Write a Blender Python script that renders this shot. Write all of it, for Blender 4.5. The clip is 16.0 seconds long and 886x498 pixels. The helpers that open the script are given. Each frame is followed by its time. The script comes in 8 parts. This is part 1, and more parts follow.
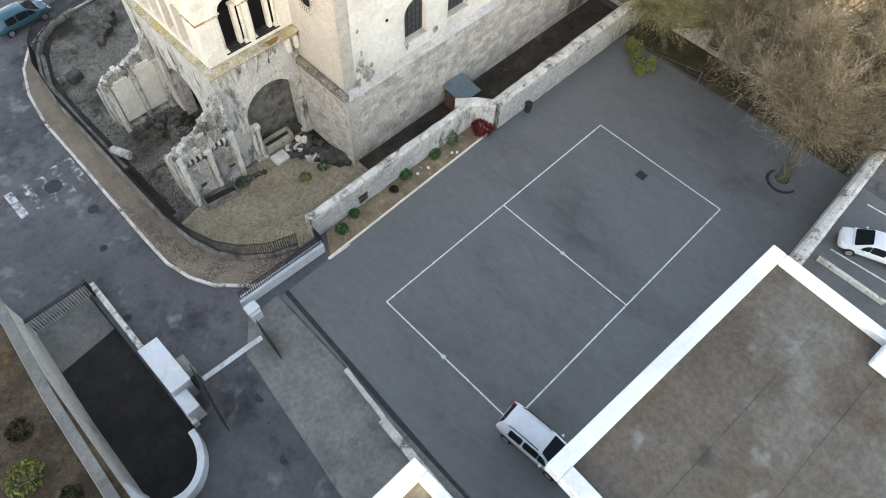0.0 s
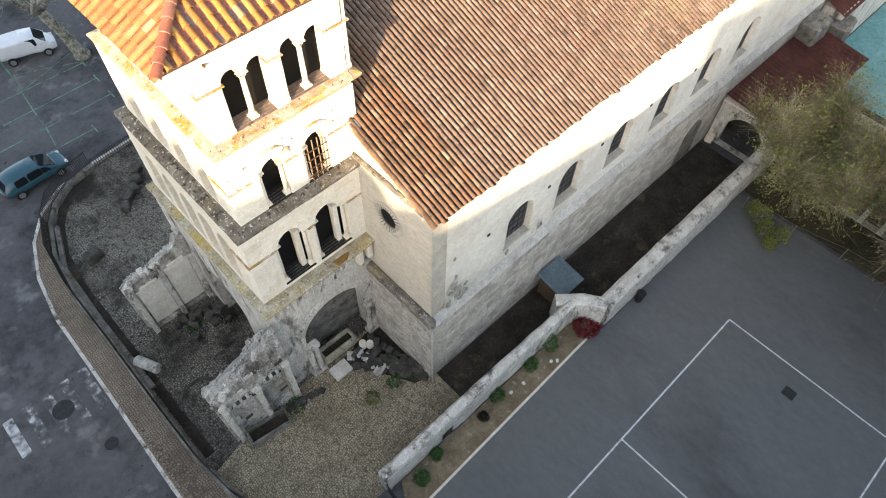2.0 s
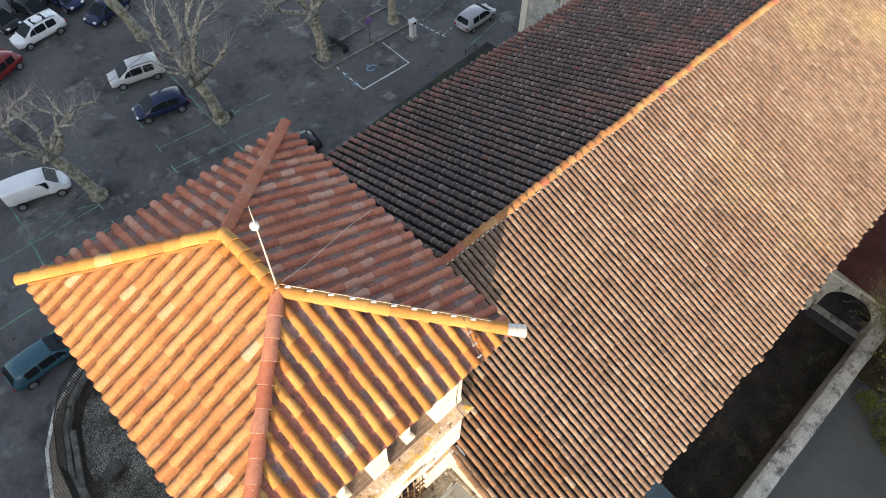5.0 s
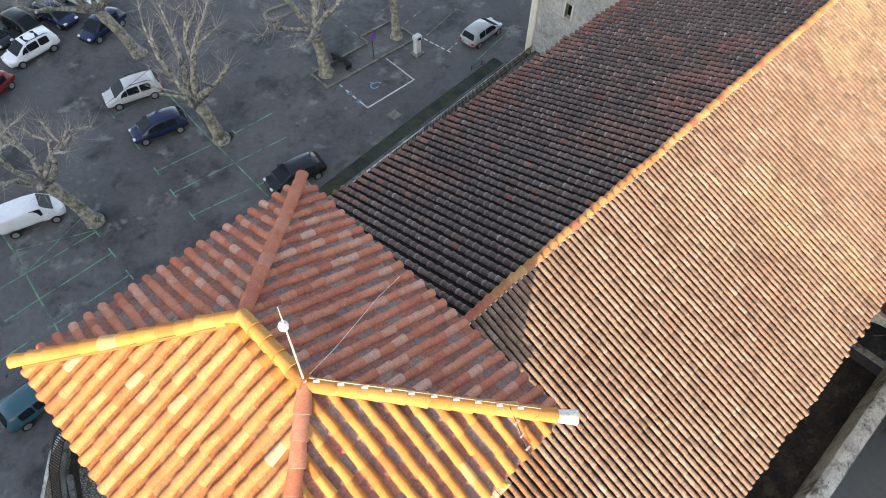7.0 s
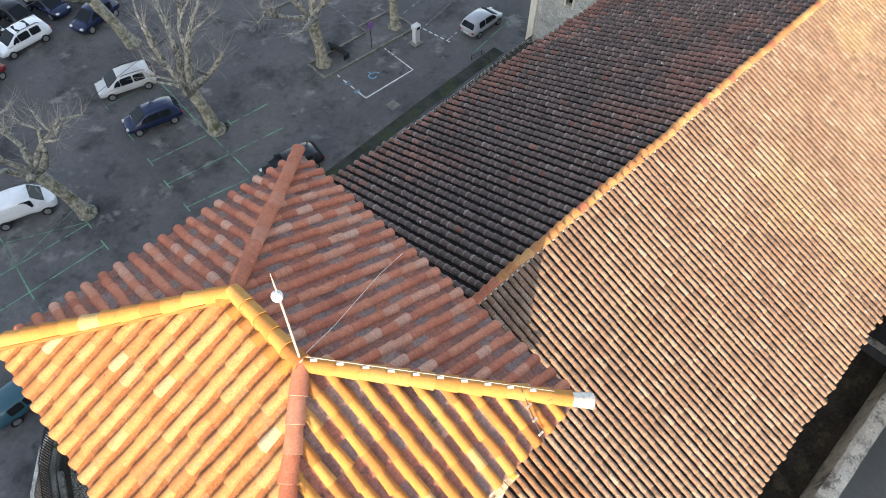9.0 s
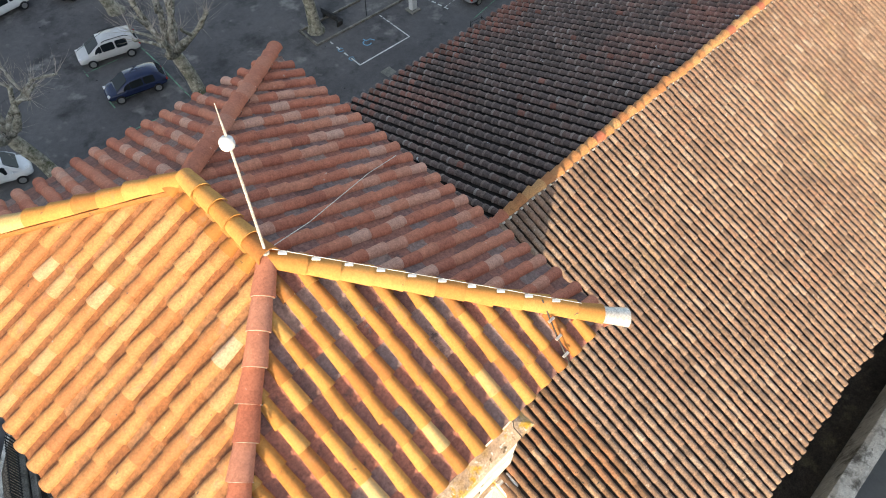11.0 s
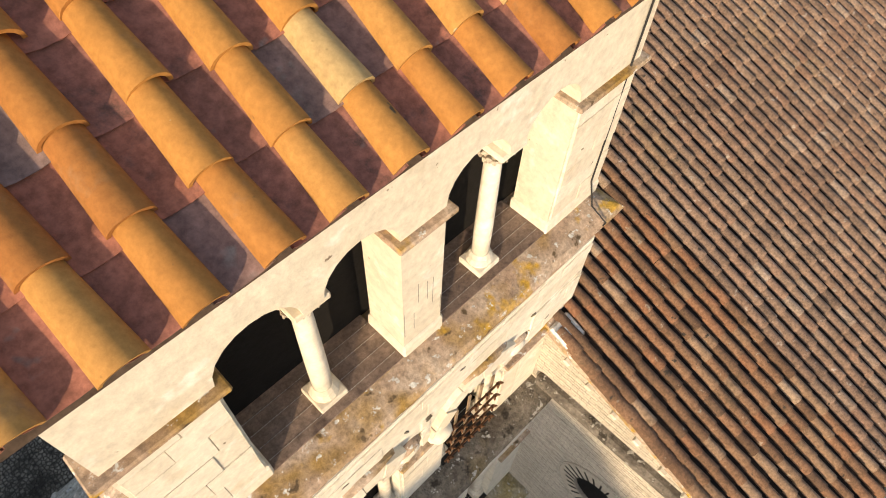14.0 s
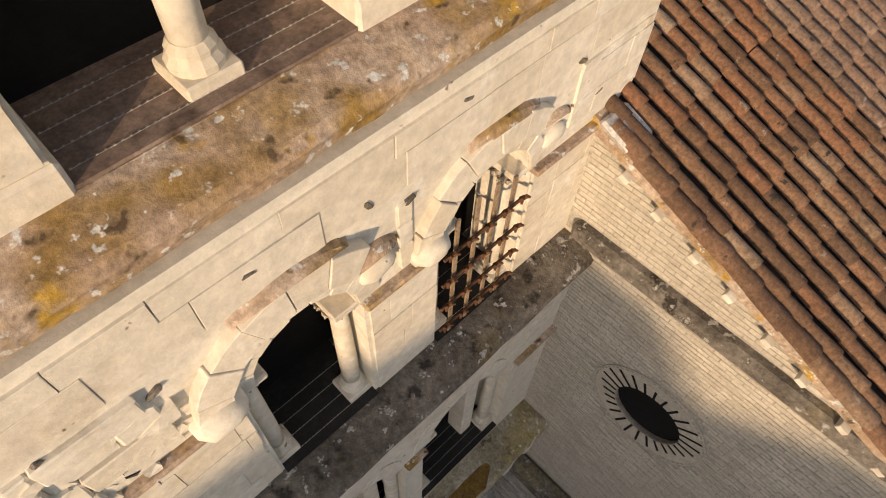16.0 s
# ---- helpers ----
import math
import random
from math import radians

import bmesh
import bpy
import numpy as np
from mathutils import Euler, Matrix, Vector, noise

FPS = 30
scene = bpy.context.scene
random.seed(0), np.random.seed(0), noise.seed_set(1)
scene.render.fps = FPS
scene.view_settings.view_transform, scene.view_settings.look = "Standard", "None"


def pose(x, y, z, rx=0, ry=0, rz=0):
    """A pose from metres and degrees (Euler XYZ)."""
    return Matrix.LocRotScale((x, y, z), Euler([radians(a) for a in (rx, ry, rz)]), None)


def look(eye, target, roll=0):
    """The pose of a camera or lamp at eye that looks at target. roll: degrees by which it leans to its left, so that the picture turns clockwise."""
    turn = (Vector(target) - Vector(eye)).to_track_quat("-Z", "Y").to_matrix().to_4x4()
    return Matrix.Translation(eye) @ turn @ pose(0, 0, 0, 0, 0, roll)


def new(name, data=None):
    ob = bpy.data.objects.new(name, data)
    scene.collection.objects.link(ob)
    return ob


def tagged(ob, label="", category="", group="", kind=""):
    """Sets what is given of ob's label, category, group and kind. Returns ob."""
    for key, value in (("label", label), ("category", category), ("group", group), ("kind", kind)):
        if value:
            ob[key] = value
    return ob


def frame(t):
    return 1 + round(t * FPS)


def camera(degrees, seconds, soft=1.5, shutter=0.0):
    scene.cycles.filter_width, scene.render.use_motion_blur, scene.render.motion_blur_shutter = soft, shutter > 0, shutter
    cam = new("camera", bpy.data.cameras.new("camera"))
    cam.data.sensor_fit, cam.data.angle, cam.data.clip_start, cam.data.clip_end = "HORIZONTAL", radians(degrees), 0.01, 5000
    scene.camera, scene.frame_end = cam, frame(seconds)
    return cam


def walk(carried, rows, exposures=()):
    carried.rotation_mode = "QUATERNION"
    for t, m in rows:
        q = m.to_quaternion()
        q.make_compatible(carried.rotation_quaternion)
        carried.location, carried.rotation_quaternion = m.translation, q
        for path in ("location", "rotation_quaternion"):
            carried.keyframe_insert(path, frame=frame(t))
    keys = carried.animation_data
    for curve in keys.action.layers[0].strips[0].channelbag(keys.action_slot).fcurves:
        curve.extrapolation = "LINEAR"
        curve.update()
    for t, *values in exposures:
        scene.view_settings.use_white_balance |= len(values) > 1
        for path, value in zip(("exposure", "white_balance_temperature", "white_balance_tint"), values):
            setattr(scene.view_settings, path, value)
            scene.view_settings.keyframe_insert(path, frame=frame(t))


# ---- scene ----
cam = camera(68.3, 16.0, 1.0)
PATH = [
    (0, (-10.581, -13.723, 33.847), (-9.803, -13.017, 32.145), 3.8),
    (0.5, (-9.135, -10.719, 33.503), (-8.347, -9.992, 31.815), 3.4),
    (1, (-7.538, -7.482, 33.249), (-6.745, -6.735, 31.572), 3.1),
    (1.5, (-5.931, -4.227, 32.852), (-5.135, -3.461, 31.185), 2.7),
    (2, (-4.359, -0.93, 32.678), (-3.56, -0.143, 31.022), 2.1),
    (2.5, (-2.879, 2.204, 32.961), (-2.082, 3.005, 31.31), 1.7),
    (3, (-1.666, 4.531, 33.414), (-0.874, 5.34, 31.766), 1.5),
    (3.5, (-0.774, 6.186, 33.907), (0.015, 6.997, 32.258), 1.3),
    (4, (-0.136, 7.481, 34.196), (0.659, 8.291, 32.549), 1.4),
    (4.5, (0.396, 8.71, 34.372), (1.197, 9.518, 32.727), 1.6),
    (5, (0.837, 9.899, 34.371), (1.647, 10.706, 32.73), 1.7),
    (7.5, (1.651, 12.23, 33.869), (2.476, 13.029, 32.232), 1.9),
    (8, (1.648, 12.273, 33.646), (2.473, 13.07, 32.007), 1.9),
    (8.5, (1.622, 12.274, 33.361), (2.449, 13.07, 31.723), 2.0),
    (11, (1.442, 12.123, 30.073), (2.275, 12.913, 28.435), 2.1),
    (11.5, (1.453, 12.224, 28.839), (2.288, 13.012, 27.201), 2.5),
    (12, (1.435, 12.315, 27.682), (2.267, 13.099, 26.041), 2.5),
    (12.5, (1.376, 12.37, 26.536), (2.208, 13.145, 24.891), 3.1),
    (13, (1.279, 12.367, 25.345), (2.116, 13.133, 23.698), 3.4),
    (13.5, (1.271, 12.37, 24.192), (2.113, 13.122, 22.541), 3.7),
    (14, (1.202, 12.258, 23.105), (2.038, 13.012, 21.452), 3.4),
    (14.5, (1.173, 12.187, 22.032), (2.002, 12.935, 20.373), 3.6),
    (15, (1.229, 12.142, 21.072), (2.049, 12.888, 19.407), 3.7),
    (15.5, (1.275, 12.079, 20.168), (2.09, 12.825, 18.501), 3.6),
    (16, (1.285, 12.024, 19.339), (2.096, 12.775, 17.672), 3.4),
]
EXPOSURE = [(0, 3.12, 6700, 10), (0.5, 3.3, 6700, 10), (1, 3.3, 6650, 10), (1.5, 3.0, 6600, 10), (2.5, 2.2, 6500, 10), (3.5, 1.9, 6500, 10), (5, 2.15, 6500, 10), (8, 2.6, 6500, 10), (11, 2.2, 6500, 8),
            (12.5, 1.7, 6500, 8), (14, 1.32, 6550, 11), (15, 0.92, 6650, 14), (16, 0.82, 6700, 16)]
walk(cam, [(t, look(eye, target, roll)) for t, eye, target, roll in PATH], EXPOSURE)

# ---- world and sun ----
SUN_EL, SUN_AZ = radians(11.0), radians(32.0)          # the sun stands 32 degrees south of the nave's west axis, low
world = bpy.data.worlds.new("world")
scene.world = world
world.use_nodes = True
wn = world.node_tree.nodes
sky = wn.new("ShaderNodeTexSky")
sky.sky_type, sky.sun_disc = "NISHITA", False
sky.sun_elevation, sky.sun_rotation = radians(14.0), radians(270.0 - 32.0)
sky.altitude, sky.air_density, sky.dust_density, sky.ozone_density = 50, 1.0, 1.5, 1.0
wn["Background"].inputs["Strength"].default_value = 0.1
pale = wn.new("ShaderNodeHueSaturation")              # a hazy, paler winter sky
pale.inputs["Saturation"].default_value = 0.68
world.node_tree.links.new(sky.outputs[0], pale.inputs["Color"])
world.node_tree.links.new(pale.outputs[0], wn["Background"].inputs["Color"])
sun_data = bpy.data.lights.new("sun", "SUN")
sun_data.energy, sun_data.angle, sun_data.color = 2.3, radians(0.5), (1.0, 0.75, 0.47)
sun = new("sun", sun_data)
sun_dir = Vector((math.cos(SUN_EL) * math.cos(SUN_AZ), math.cos(SUN_EL) * math.sin(SUN_AZ), -math.sin(SUN_EL)))
sun.matrix_world = look(Vector((0, 0, 40)) - 60 * sun_dir, (0, 0, 40))


# ---- materials ----
def nodes_of(name, rough=0.85, metal=0.0, spec=0.3):
    m = bpy.data.materials.new(name)
    m.use_nodes = True
    nt = m.node_tree
    b = nt.nodes["Principled BSDF"]
    b.inputs["Roughness"].default_value, b.inputs["Metallic"].default_value = rough, metal
    b.inputs["Specular IOR Level"].default_value = spec
    return m, nt, b


def rgb(c):
    return (c[0], c[1], c[2], 1.0)


def noise_node(nt, pos, scale, detail=4.0, rough=0.6):
    n = nt.nodes.new("ShaderNodeTexNoise")
    n.inputs["Scale"].default_value, n.inputs["Detail"].default_value, n.inputs["Roughness"].default_value = scale, detail, rough
    nt.links.new(pos, n.inputs["Vector"])
    return n


def ramp(nt, fac, stops):
    r = nt.nodes.new("ShaderNodeValToRGB")
    e = r.color_ramp.elements
    while len(e) < len(stops):
        e.new(0.5)
    for el, (p, c) in zip(e, stops):
        el.position, el.color = p, rgb(c) if len(c) == 3 else c
    nt.links.new(fac, r.inputs["Fac"])
    return r


def mixc(nt, fac, a, b, mode="MIX"):
    m = nt.nodes.new("ShaderNodeMix")
    m.data_type, m.blend_type = "RGBA", mode
    for sock, v in ((m.inputs[0], fac), (m.inputs[6], a), (m.inputs[7], b)):
        if isinstance(v, (int, float)):
            sock.default_value = v
        elif isinstance(v, tuple):
            sock.default_value = rgb(v)
        else:
            nt.links.new(v, sock)
    return m.outputs[2]


def surface(name, stops, scale=1.2, fine=25.0, bump=0.25, depth=0.02, rough=0.88, metal=0.0, spec=0.25, stain=None, stain_scale=0.5,
            stain_at=(0.55, 0.7), pick=None, pick_mix=0.6, grain=0.35, stretch=(1, 1, 1), voronoi=None, spots=()):
    """A weathered surface in world metres: a slow colour noise, a fine grain with relief, stains, and a colour picked piece by piece."""
    m, nt, b = nodes_of(name, rough, metal, spec)
    geo = nt.nodes.new("ShaderNodeNewGeometry")
    mp = nt.nodes.new("ShaderNodeMapping")
    mp.inputs["Scale"].default_value = stretch
    nt.links.new(geo.outputs["Position"], mp.inputs["Vector"])
    pos = mp.outputs["Vector"]
    slow, quick = noise_node(nt, pos, scale, 5), noise_node(nt, pos, fine, 5, 0.7)
    col = ramp(nt, slow.outputs["Fac"], stops).outputs["Color"]
    if pick:
        which = nt.nodes.new("ShaderNodeObjectInfo").outputs["Random"] if pick[0] == "object" else geo.outputs["Random Per Island"]
        r = ramp(nt, which, pick[1])
        r.color_ramp.interpolation = "CONSTANT" if len(pick) > 2 else "LINEAR"
        col = mixc(nt, pick_mix, col, r.outputs["Color"])
    if stain:
        sn = noise_node(nt, pos, stain_scale, 8, 0.7)
        f = ramp(nt, sn.outputs["Fac"], [(stain_at[0], (0, 0, 0)), (stain_at[1], (1, 1, 1))])
        col = mixc(nt, f.outputs["Color"], col, stain)
    for c, sc, lo, hi in spots:
        sp = noise_node(nt, pos, sc, 3, 0.65)
        f = ramp(nt, sp.outputs["Fac"], [(lo, (0, 0, 0)), (hi, (1, 1, 1))])
        col = mixc(nt, f.outputs["Color"], col, c)
    middle = noise_node(nt, pos, max(scale * 6, 3.0), 6, 0.7)
    g2 = ramp(nt, middle.outputs["Fac"], [(0.32, (1 - 0.8 * grain,) * 3), (0.68, (1 + 0.25 * grain,) * 3)])
    col = mixc(nt, 1.0, col, g2.outputs["Color"], "MULTIPLY")
    g = ramp(nt, quick.outputs["Fac"], [(0.35, (1 - grain,) * 3), (0.65, (1 + 0.35 * grain,) * 3)])
    col = mixc(nt, 1.0, col, g.outputs["Color"], "MULTIPLY")
    height = quick.outputs["Fac"]
    if voronoi:
        v = nt.nodes.new("ShaderNodeTexVoronoi")
        v.feature = "DISTANCE_TO_EDGE"
        v.inputs["Scale"].default_value = voronoi[0]
        v.inputs["Randomness"].default_value = voronoi[2] if len(voronoi) > 2 else 1.0
        nt.links.new(pos, v.inputs["Vector"])
        vr = ramp(nt, v.outputs["Distance"], [(0.0, (0, 0, 0)), (voronoi[3] if len(voronoi) > 3 else 0.12, (1, 1, 1))])
        col = mixc(nt, vr.outputs["Color"], voronoi[1], col)
        height = vr.outputs["Color"]
    nt.links.new(col, b.inputs["Base Color"])
    if bump:
        bp = nt.nodes.new("ShaderNodeBump")
        bp.inputs["Strength"].default_value, bp.inputs["Distance"].default_value = bump, depth
        nt.links.new(height, bp.inputs["Height"])
        nt.links.new(bp.outputs["Normal"], b.inputs["Normal"])
    return m


M_ASPHALT = surface("asphalt", [(0.3, (0.076, 0.073, 0.076)), (0.7, (0.132, 0.128, 0.128))], 0.16, 22, 0.3, 0.01, 0.9,
                    stain=(0.044, 0.043, 0.045), stain_scale=0.25, stain_at=(0.5, 0.66), grain=0.24, spots=(((0.194, 0.187, 0.180), 0.45, 0.6, 0.7), ((0.048, 0.048, 0.049), 0.6, 0.6, 0.75), ((0.026, 0.026, 0.027), 1.9, 0.71, 0.735)))
# near-black brown asphalt for the ramp floor
M_RAMP = surface("dark_ramp_asphalt", [(0.3, (0.022, 0.02, 0.018)), (0.7, (0.05, 0.044, 0.038))], 0.5, 40, 0.3, 0.01, 0.85, spots=(((0.075, 0.066, 0.055), 0.6, 0.58, 0.75),))
M_COURT = surface("court_asphalt", [(0.3, (0.118, 0.118, 0.114)), (0.7, (0.162, 0.161, 0.156))], 0.12, 60, 0.2, 0.006, 0.85,
                  stain=(0.088, 0.086, 0.084), stain_scale=0.12, stain_at=(0.48, 0.7), stretch=(1, 0.5, 1), grain=0.16)
M_PAVED = surface("worn_concrete", [(0.3, (0.153, 0.149, 0.135)), (0.7, (0.252, 0.239, 0.211))], 0.6, 35, 0.3, 0.01,
                  stain=(0.117, 0.122, 0.099), stain_scale=0.5)
M_LINE = surface("worn_white_paint", [(0.35, (0.5, 0.5, 0.49)), (0.65, (0.78, 0.78, 0.77))], 3.0, 50, 0.1, 0.003, 0.7)
M_GREENLINE = surface("worn_green_paint", [(0.35, (0.114, 0.211, 0.142)), (0.65, (0.190, 0.396, 0.247))], 2.0, 40, 0.1, 0.003, 0.7,
                      stain=(0.095, 0.097, 0.104), stain_scale=1.2, stain_at=(0.48, 0.6))
M_ZEBRA = surface("flaking_white_paint", [(0.46, (0.1, 0.098, 0.097)), (0.56, (0.2, 0.195, 0.19)), (0.68, (0.6, 0.59, 0.58))], 2.2, 50, 0.1, 0.003, 0.8)
M_ZEBRA_W = surface("worn_crossing_paint", [(0.36, (0.11, 0.108, 0.106)), (0.44, (0.3, 0.295, 0.29)), (0.6, (0.66, 0.65, 0.64))], 2.2, 50, 0.1, 0.003, 0.8)
M_BLUELINE = surface("worn_blue_paint", [(0.35, (0.12, 0.3, 0.45)), (0.65, (0.2, 0.42, 0.6))], 2.0, 40, 0.1, 0.003, 0.7)
M_STONE = surface("pale_limestone", [(0.3, (0.64, 0.575, 0.46)), (0.5, (0.76, 0.705, 0.59)), (0.7, (0.82, 0.78, 0.69))], 0.8, 11, 0.3, 0.02,
                  stain=(0.52, 0.43, 0.3), stain_scale=0.8, stain_at=(0.56, 0.78), pick=("object", [(0, (0.66, 0.58, 0.45)), (0.6, (0.78, 0.72, 0.6)), (1, (0.83, 0.79, 0.69))]), pick_mix=0.45, grain=0.14,
                  spots=(((0.2, 0.15, 0.1), 6.0, 0.7, 0.75), ((0.62, 0.51, 0.35), 1.8, 0.62, 0.8), ((0.84, 0.81, 0.73), 2.6, 0.6, 0.7)))
# dark stone; its tone also carries the shade at the gable foot
M_STONE_DARK = surface("near_black_stone", [(0.3, (0.045, 0.04, 0.036)), (0.6, (0.12, 0.108, 0.096)), (0.8, (0.24, 0.22, 0.2))], 2.0, 18, 0.8, 0.04, grain=0.45,
                       spots=(((0.06, 0.07, 0.03), 1.4, 0.58, 0.7),))
M_STONE_OLD = surface("weathered_limestone", [(0.3, (0.445, 0.419, 0.371)), (0.5, (0.636, 0.604, 0.541)), (0.72, (0.780, 0.774, 0.700))], 1.4, 18, 0.6, 0.04,
                      stain=(0.138, 0.125, 0.106), stain_scale=1.0, stain_at=(0.51, 0.63), pick=("object", [(0, (0.488, 0.456, 0.403)), (1, (0.763, 0.721, 0.636))]), pick_mix=0.35, grain=0.3,
                      stretch=(1, 1, 0.35), spots=(((0.780, 0.753, 0.689), 5.0, 0.6, 0.7), ((0.085, 0.074, 0.064), 4.0, 0.66, 0.73)))
M_STONE_GREY = surface("damp_grey_stone", [(0.3, (0.13, 0.118, 0.1)), (0.5, (0.22, 0.205, 0.18)), (0.72, (0.34, 0.32, 0.285))], 1.6, 18, 0.6, 0.04,
                       stain=(0.07, 0.065, 0.05), stain_scale=1.0, stain_at=(0.52, 0.66), grain=0.4, spots=(((0.1, 0.1, 0.045), 1.5, 0.58, 0.7), ((0.4, 0.38, 0.34), 6.0, 0.64, 0.72)))
M_RUIN = surface("grey_ruined_masonry", [(0.3, (0.292, 0.270, 0.233)), (0.5, (0.496, 0.463, 0.408)), (0.72, (0.778, 0.773, 0.700))], 1.5, 16, 0.8, 0.05,
                 stain=(0.109, 0.099, 0.082), stain_scale=0.9, stain_at=(0.5, 0.64), grain=0.4, stretch=(1, 1, 0.5), spots=(((0.778, 0.778, 0.778), 3.2, 0.6, 0.68), ((0.073, 0.067, 0.058), 4.5, 0.64, 0.7)))
M_DAMP = surface("damp_grey_plaster", [(0.35, (0.2, 0.19, 0.165)), (0.65, (0.52, 0.49, 0.43))], 3.0, 20, 0.4, 0.02, grain=0.4)
M_SARC = surface("mossy_pale_stone", [(0.3, (0.3, 0.27, 0.2)), (0.5, (0.46, 0.42, 0.33)), (0.72, (0.6, 0.56, 0.47))], 1.5, 16, 0.6, 0.03,
                 spots=(((0.2, 0.18, 0.09), 1.2, 0.56, 0.68), ((0.1, 0.09, 0.07), 4.0, 0.63, 0.7)), grain=0.35)
M_PLINTH = surface("grey_brown_rubble_base", [(0.3, (0.342, 0.316, 0.270)), (0.7, (0.616, 0.573, 0.505))], 0.9, 16, 0.6, 0.03,
                   stain=(0.205, 0.185, 0.154), stain_scale=0.5, stain_at=(0.54, 0.76), pick=("object", [(0, (0.342, 0.308, 0.257)), (0.5, (0.547, 0.505, 0.437)), (1, (0.780, 0.752, 0.667))]), pick_mix=0.5,
                   spots=(((0.171, 0.154, 0.128), 2.5, 0.64, 0.72), ((0.780, 0.780, 0.780), 5.0, 0.64, 0.7)))
M_PLINTH_I = surface("grey_brown_rubble", [(0.3, (0.342, 0.316, 0.270)), (0.7, (0.616, 0.573, 0.505))], 0.9, 16, 0.6, 0.03,
                     stain=(0.205, 0.185, 0.154), stain_scale=0.5, stain_at=(0.54, 0.76), pick=("island", [(0, (0.342, 0.308, 0.257)), (0.5, (0.547, 0.505, 0.437)), (1, (0.780, 0.752, 0.667))]), pick_mix=0.5,
                     spots=(((0.171, 0.154, 0.128), 2.5, 0.64, 0.72), ((0.780, 0.780, 0.780), 5.0, 0.64, 0.7)))
# dark mottling puts the shade of carved crevices into the stone
M_CAPITAL = surface("mottled_carved_stone", [(0.3, (0.36, 0.3, 0.225)), (0.6, (0.68, 0.61, 0.5))], 9.0, 40, 0.6, 0.01, spots=(((0.1, 0.075, 0.05), 14.0, 0.54, 0.64),), grain=0.4)
M_LEDGE = surface("lichened_stone_ledge", [(0.3, (0.414, 0.287, 0.201)), (0.5, (0.552, 0.420, 0.310)), (0.7, (0.690, 0.575, 0.460))], 1.6, 20, 0.4, 0.025,
                  spots=(((0.391, 0.247, 0.075), 0.9, 0.5, 0.62), ((0.115, 0.081, 0.046), 5.0, 0.6, 0.68), ((0.575, 0.356, 0.057), 2.3, 0.59, 0.68), ((0.780, 0.780, 0.736), 9.0, 0.61, 0.66)), grain=0.38)
M_LEDGE_PALE = surface("pale_ochre_ledge", [(0.3, (0.27, 0.235, 0.16)), (0.5, (0.41, 0.365, 0.26)), (0.7, (0.56, 0.51, 0.41))], 1.6, 20, 0.5, 0.03,
                       spots=(((0.45, 0.35, 0.13), 0.7, 0.5, 0.64), ((0.14, 0.12, 0.09), 4.0, 0.6, 0.68), ((0.7, 0.67, 0.6), 9.0, 0.61, 0.66)), grain=0.38)
M_LICHEN = surface("orange_lichen", [(0.3, (0.2, 0.11, 0.025)), (0.7, (0.34, 0.21, 0.06))], 6, 30, 0.5, 0.02, spots=(((0.16, 0.11, 0.06), 7.0, 0.58, 0.66),), grain=0.4)
M_LEDGE_GREY = surface("dark_lichened_ledge", [(0.3, (0.12, 0.1, 0.078)), (0.5, (0.21, 0.182, 0.145)), (0.7, (0.33, 0.295, 0.245))], 1.8, 14, 0.8, 0.05,
                       spots=(((0.25, 0.19, 0.09), 0.6, 0.56, 0.68), ((0.06, 0.052, 0.042), 4.0, 0.56, 0.66), ((0.62, 0.6, 0.54), 6.0, 0.6, 0.64)), grain=0.4)
M_LEDGE_DARK = surface("blackened_stone_ledge", [(0.3, (0.105, 0.092, 0.078)), (0.5, (0.205, 0.182, 0.155)), (0.7, (0.33, 0.3, 0.26))], 1.8, 14, 0.8, 0.05,
                       spots=(((0.3, 0.25, 0.15), 0.6, 0.54, 0.68), ((0.056, 0.048, 0.038), 4.0, 0.58, 0.66), ((0.544, 0.528, 0.480), 8.0, 0.6, 0.65)), grain=0.4)
M_SILL = surface("brown_lead_sill", [(0.3, (0.204, 0.143, 0.112)), (0.7, (0.337, 0.254, 0.204))], 1.5, 30, 0.3, 0.01, 0.7, spots=(((0.102, 0.072, 0.061), 2.5, 0.55, 0.7),))
# dark slate, deepened further for the shade inside the arcade openings
M_SLATE = surface("shaded_dark_stone_floor", [(0.3, (0.018, 0.017, 0.016)), (0.7, (0.036, 0.034, 0.031))], 1.5, 30, 0.3, 0.01, 0.7, spots=(((0.054, 0.048, 0.042), 3.0, 0.6, 0.72),))
M_PLASTER = surface("lime_plaster", [(0.3, (0.6, 0.56, 0.48)), (0.6, (0.74, 0.71, 0.63)), (0.85, (0.8, 0.77, 0.7))], 0.5, 14, 0.35, 0.03,
                    stain=(0.4, 0.37, 0.32), stain_scale=0.45, stain_at=(0.58, 0.8), grain=0.22, spots=(((0.17, 0.155, 0.13), 1.1, 0.68, 0.76),))
M_BLOCKWALL = surface("coursed_rubble_stone", [(0.3, (0.4, 0.385, 0.35)), (0.7, (0.64, 0.62, 0.57))], 0.7, 16, 0.5, 0.025,
                      stain=(0.22, 0.21, 0.185), stain_scale=0.6, stain_at=(0.56, 0.76), pick=("island", [(0, (0.42, 0.4, 0.36)), (0.5, (0.57, 0.55, 0.5)), (1, (0.7, 0.68, 0.62))]), pick_mix=0.45,
                      spots=(((0.16, 0.15, 0.13), 2.5, 0.66, 0.75),))
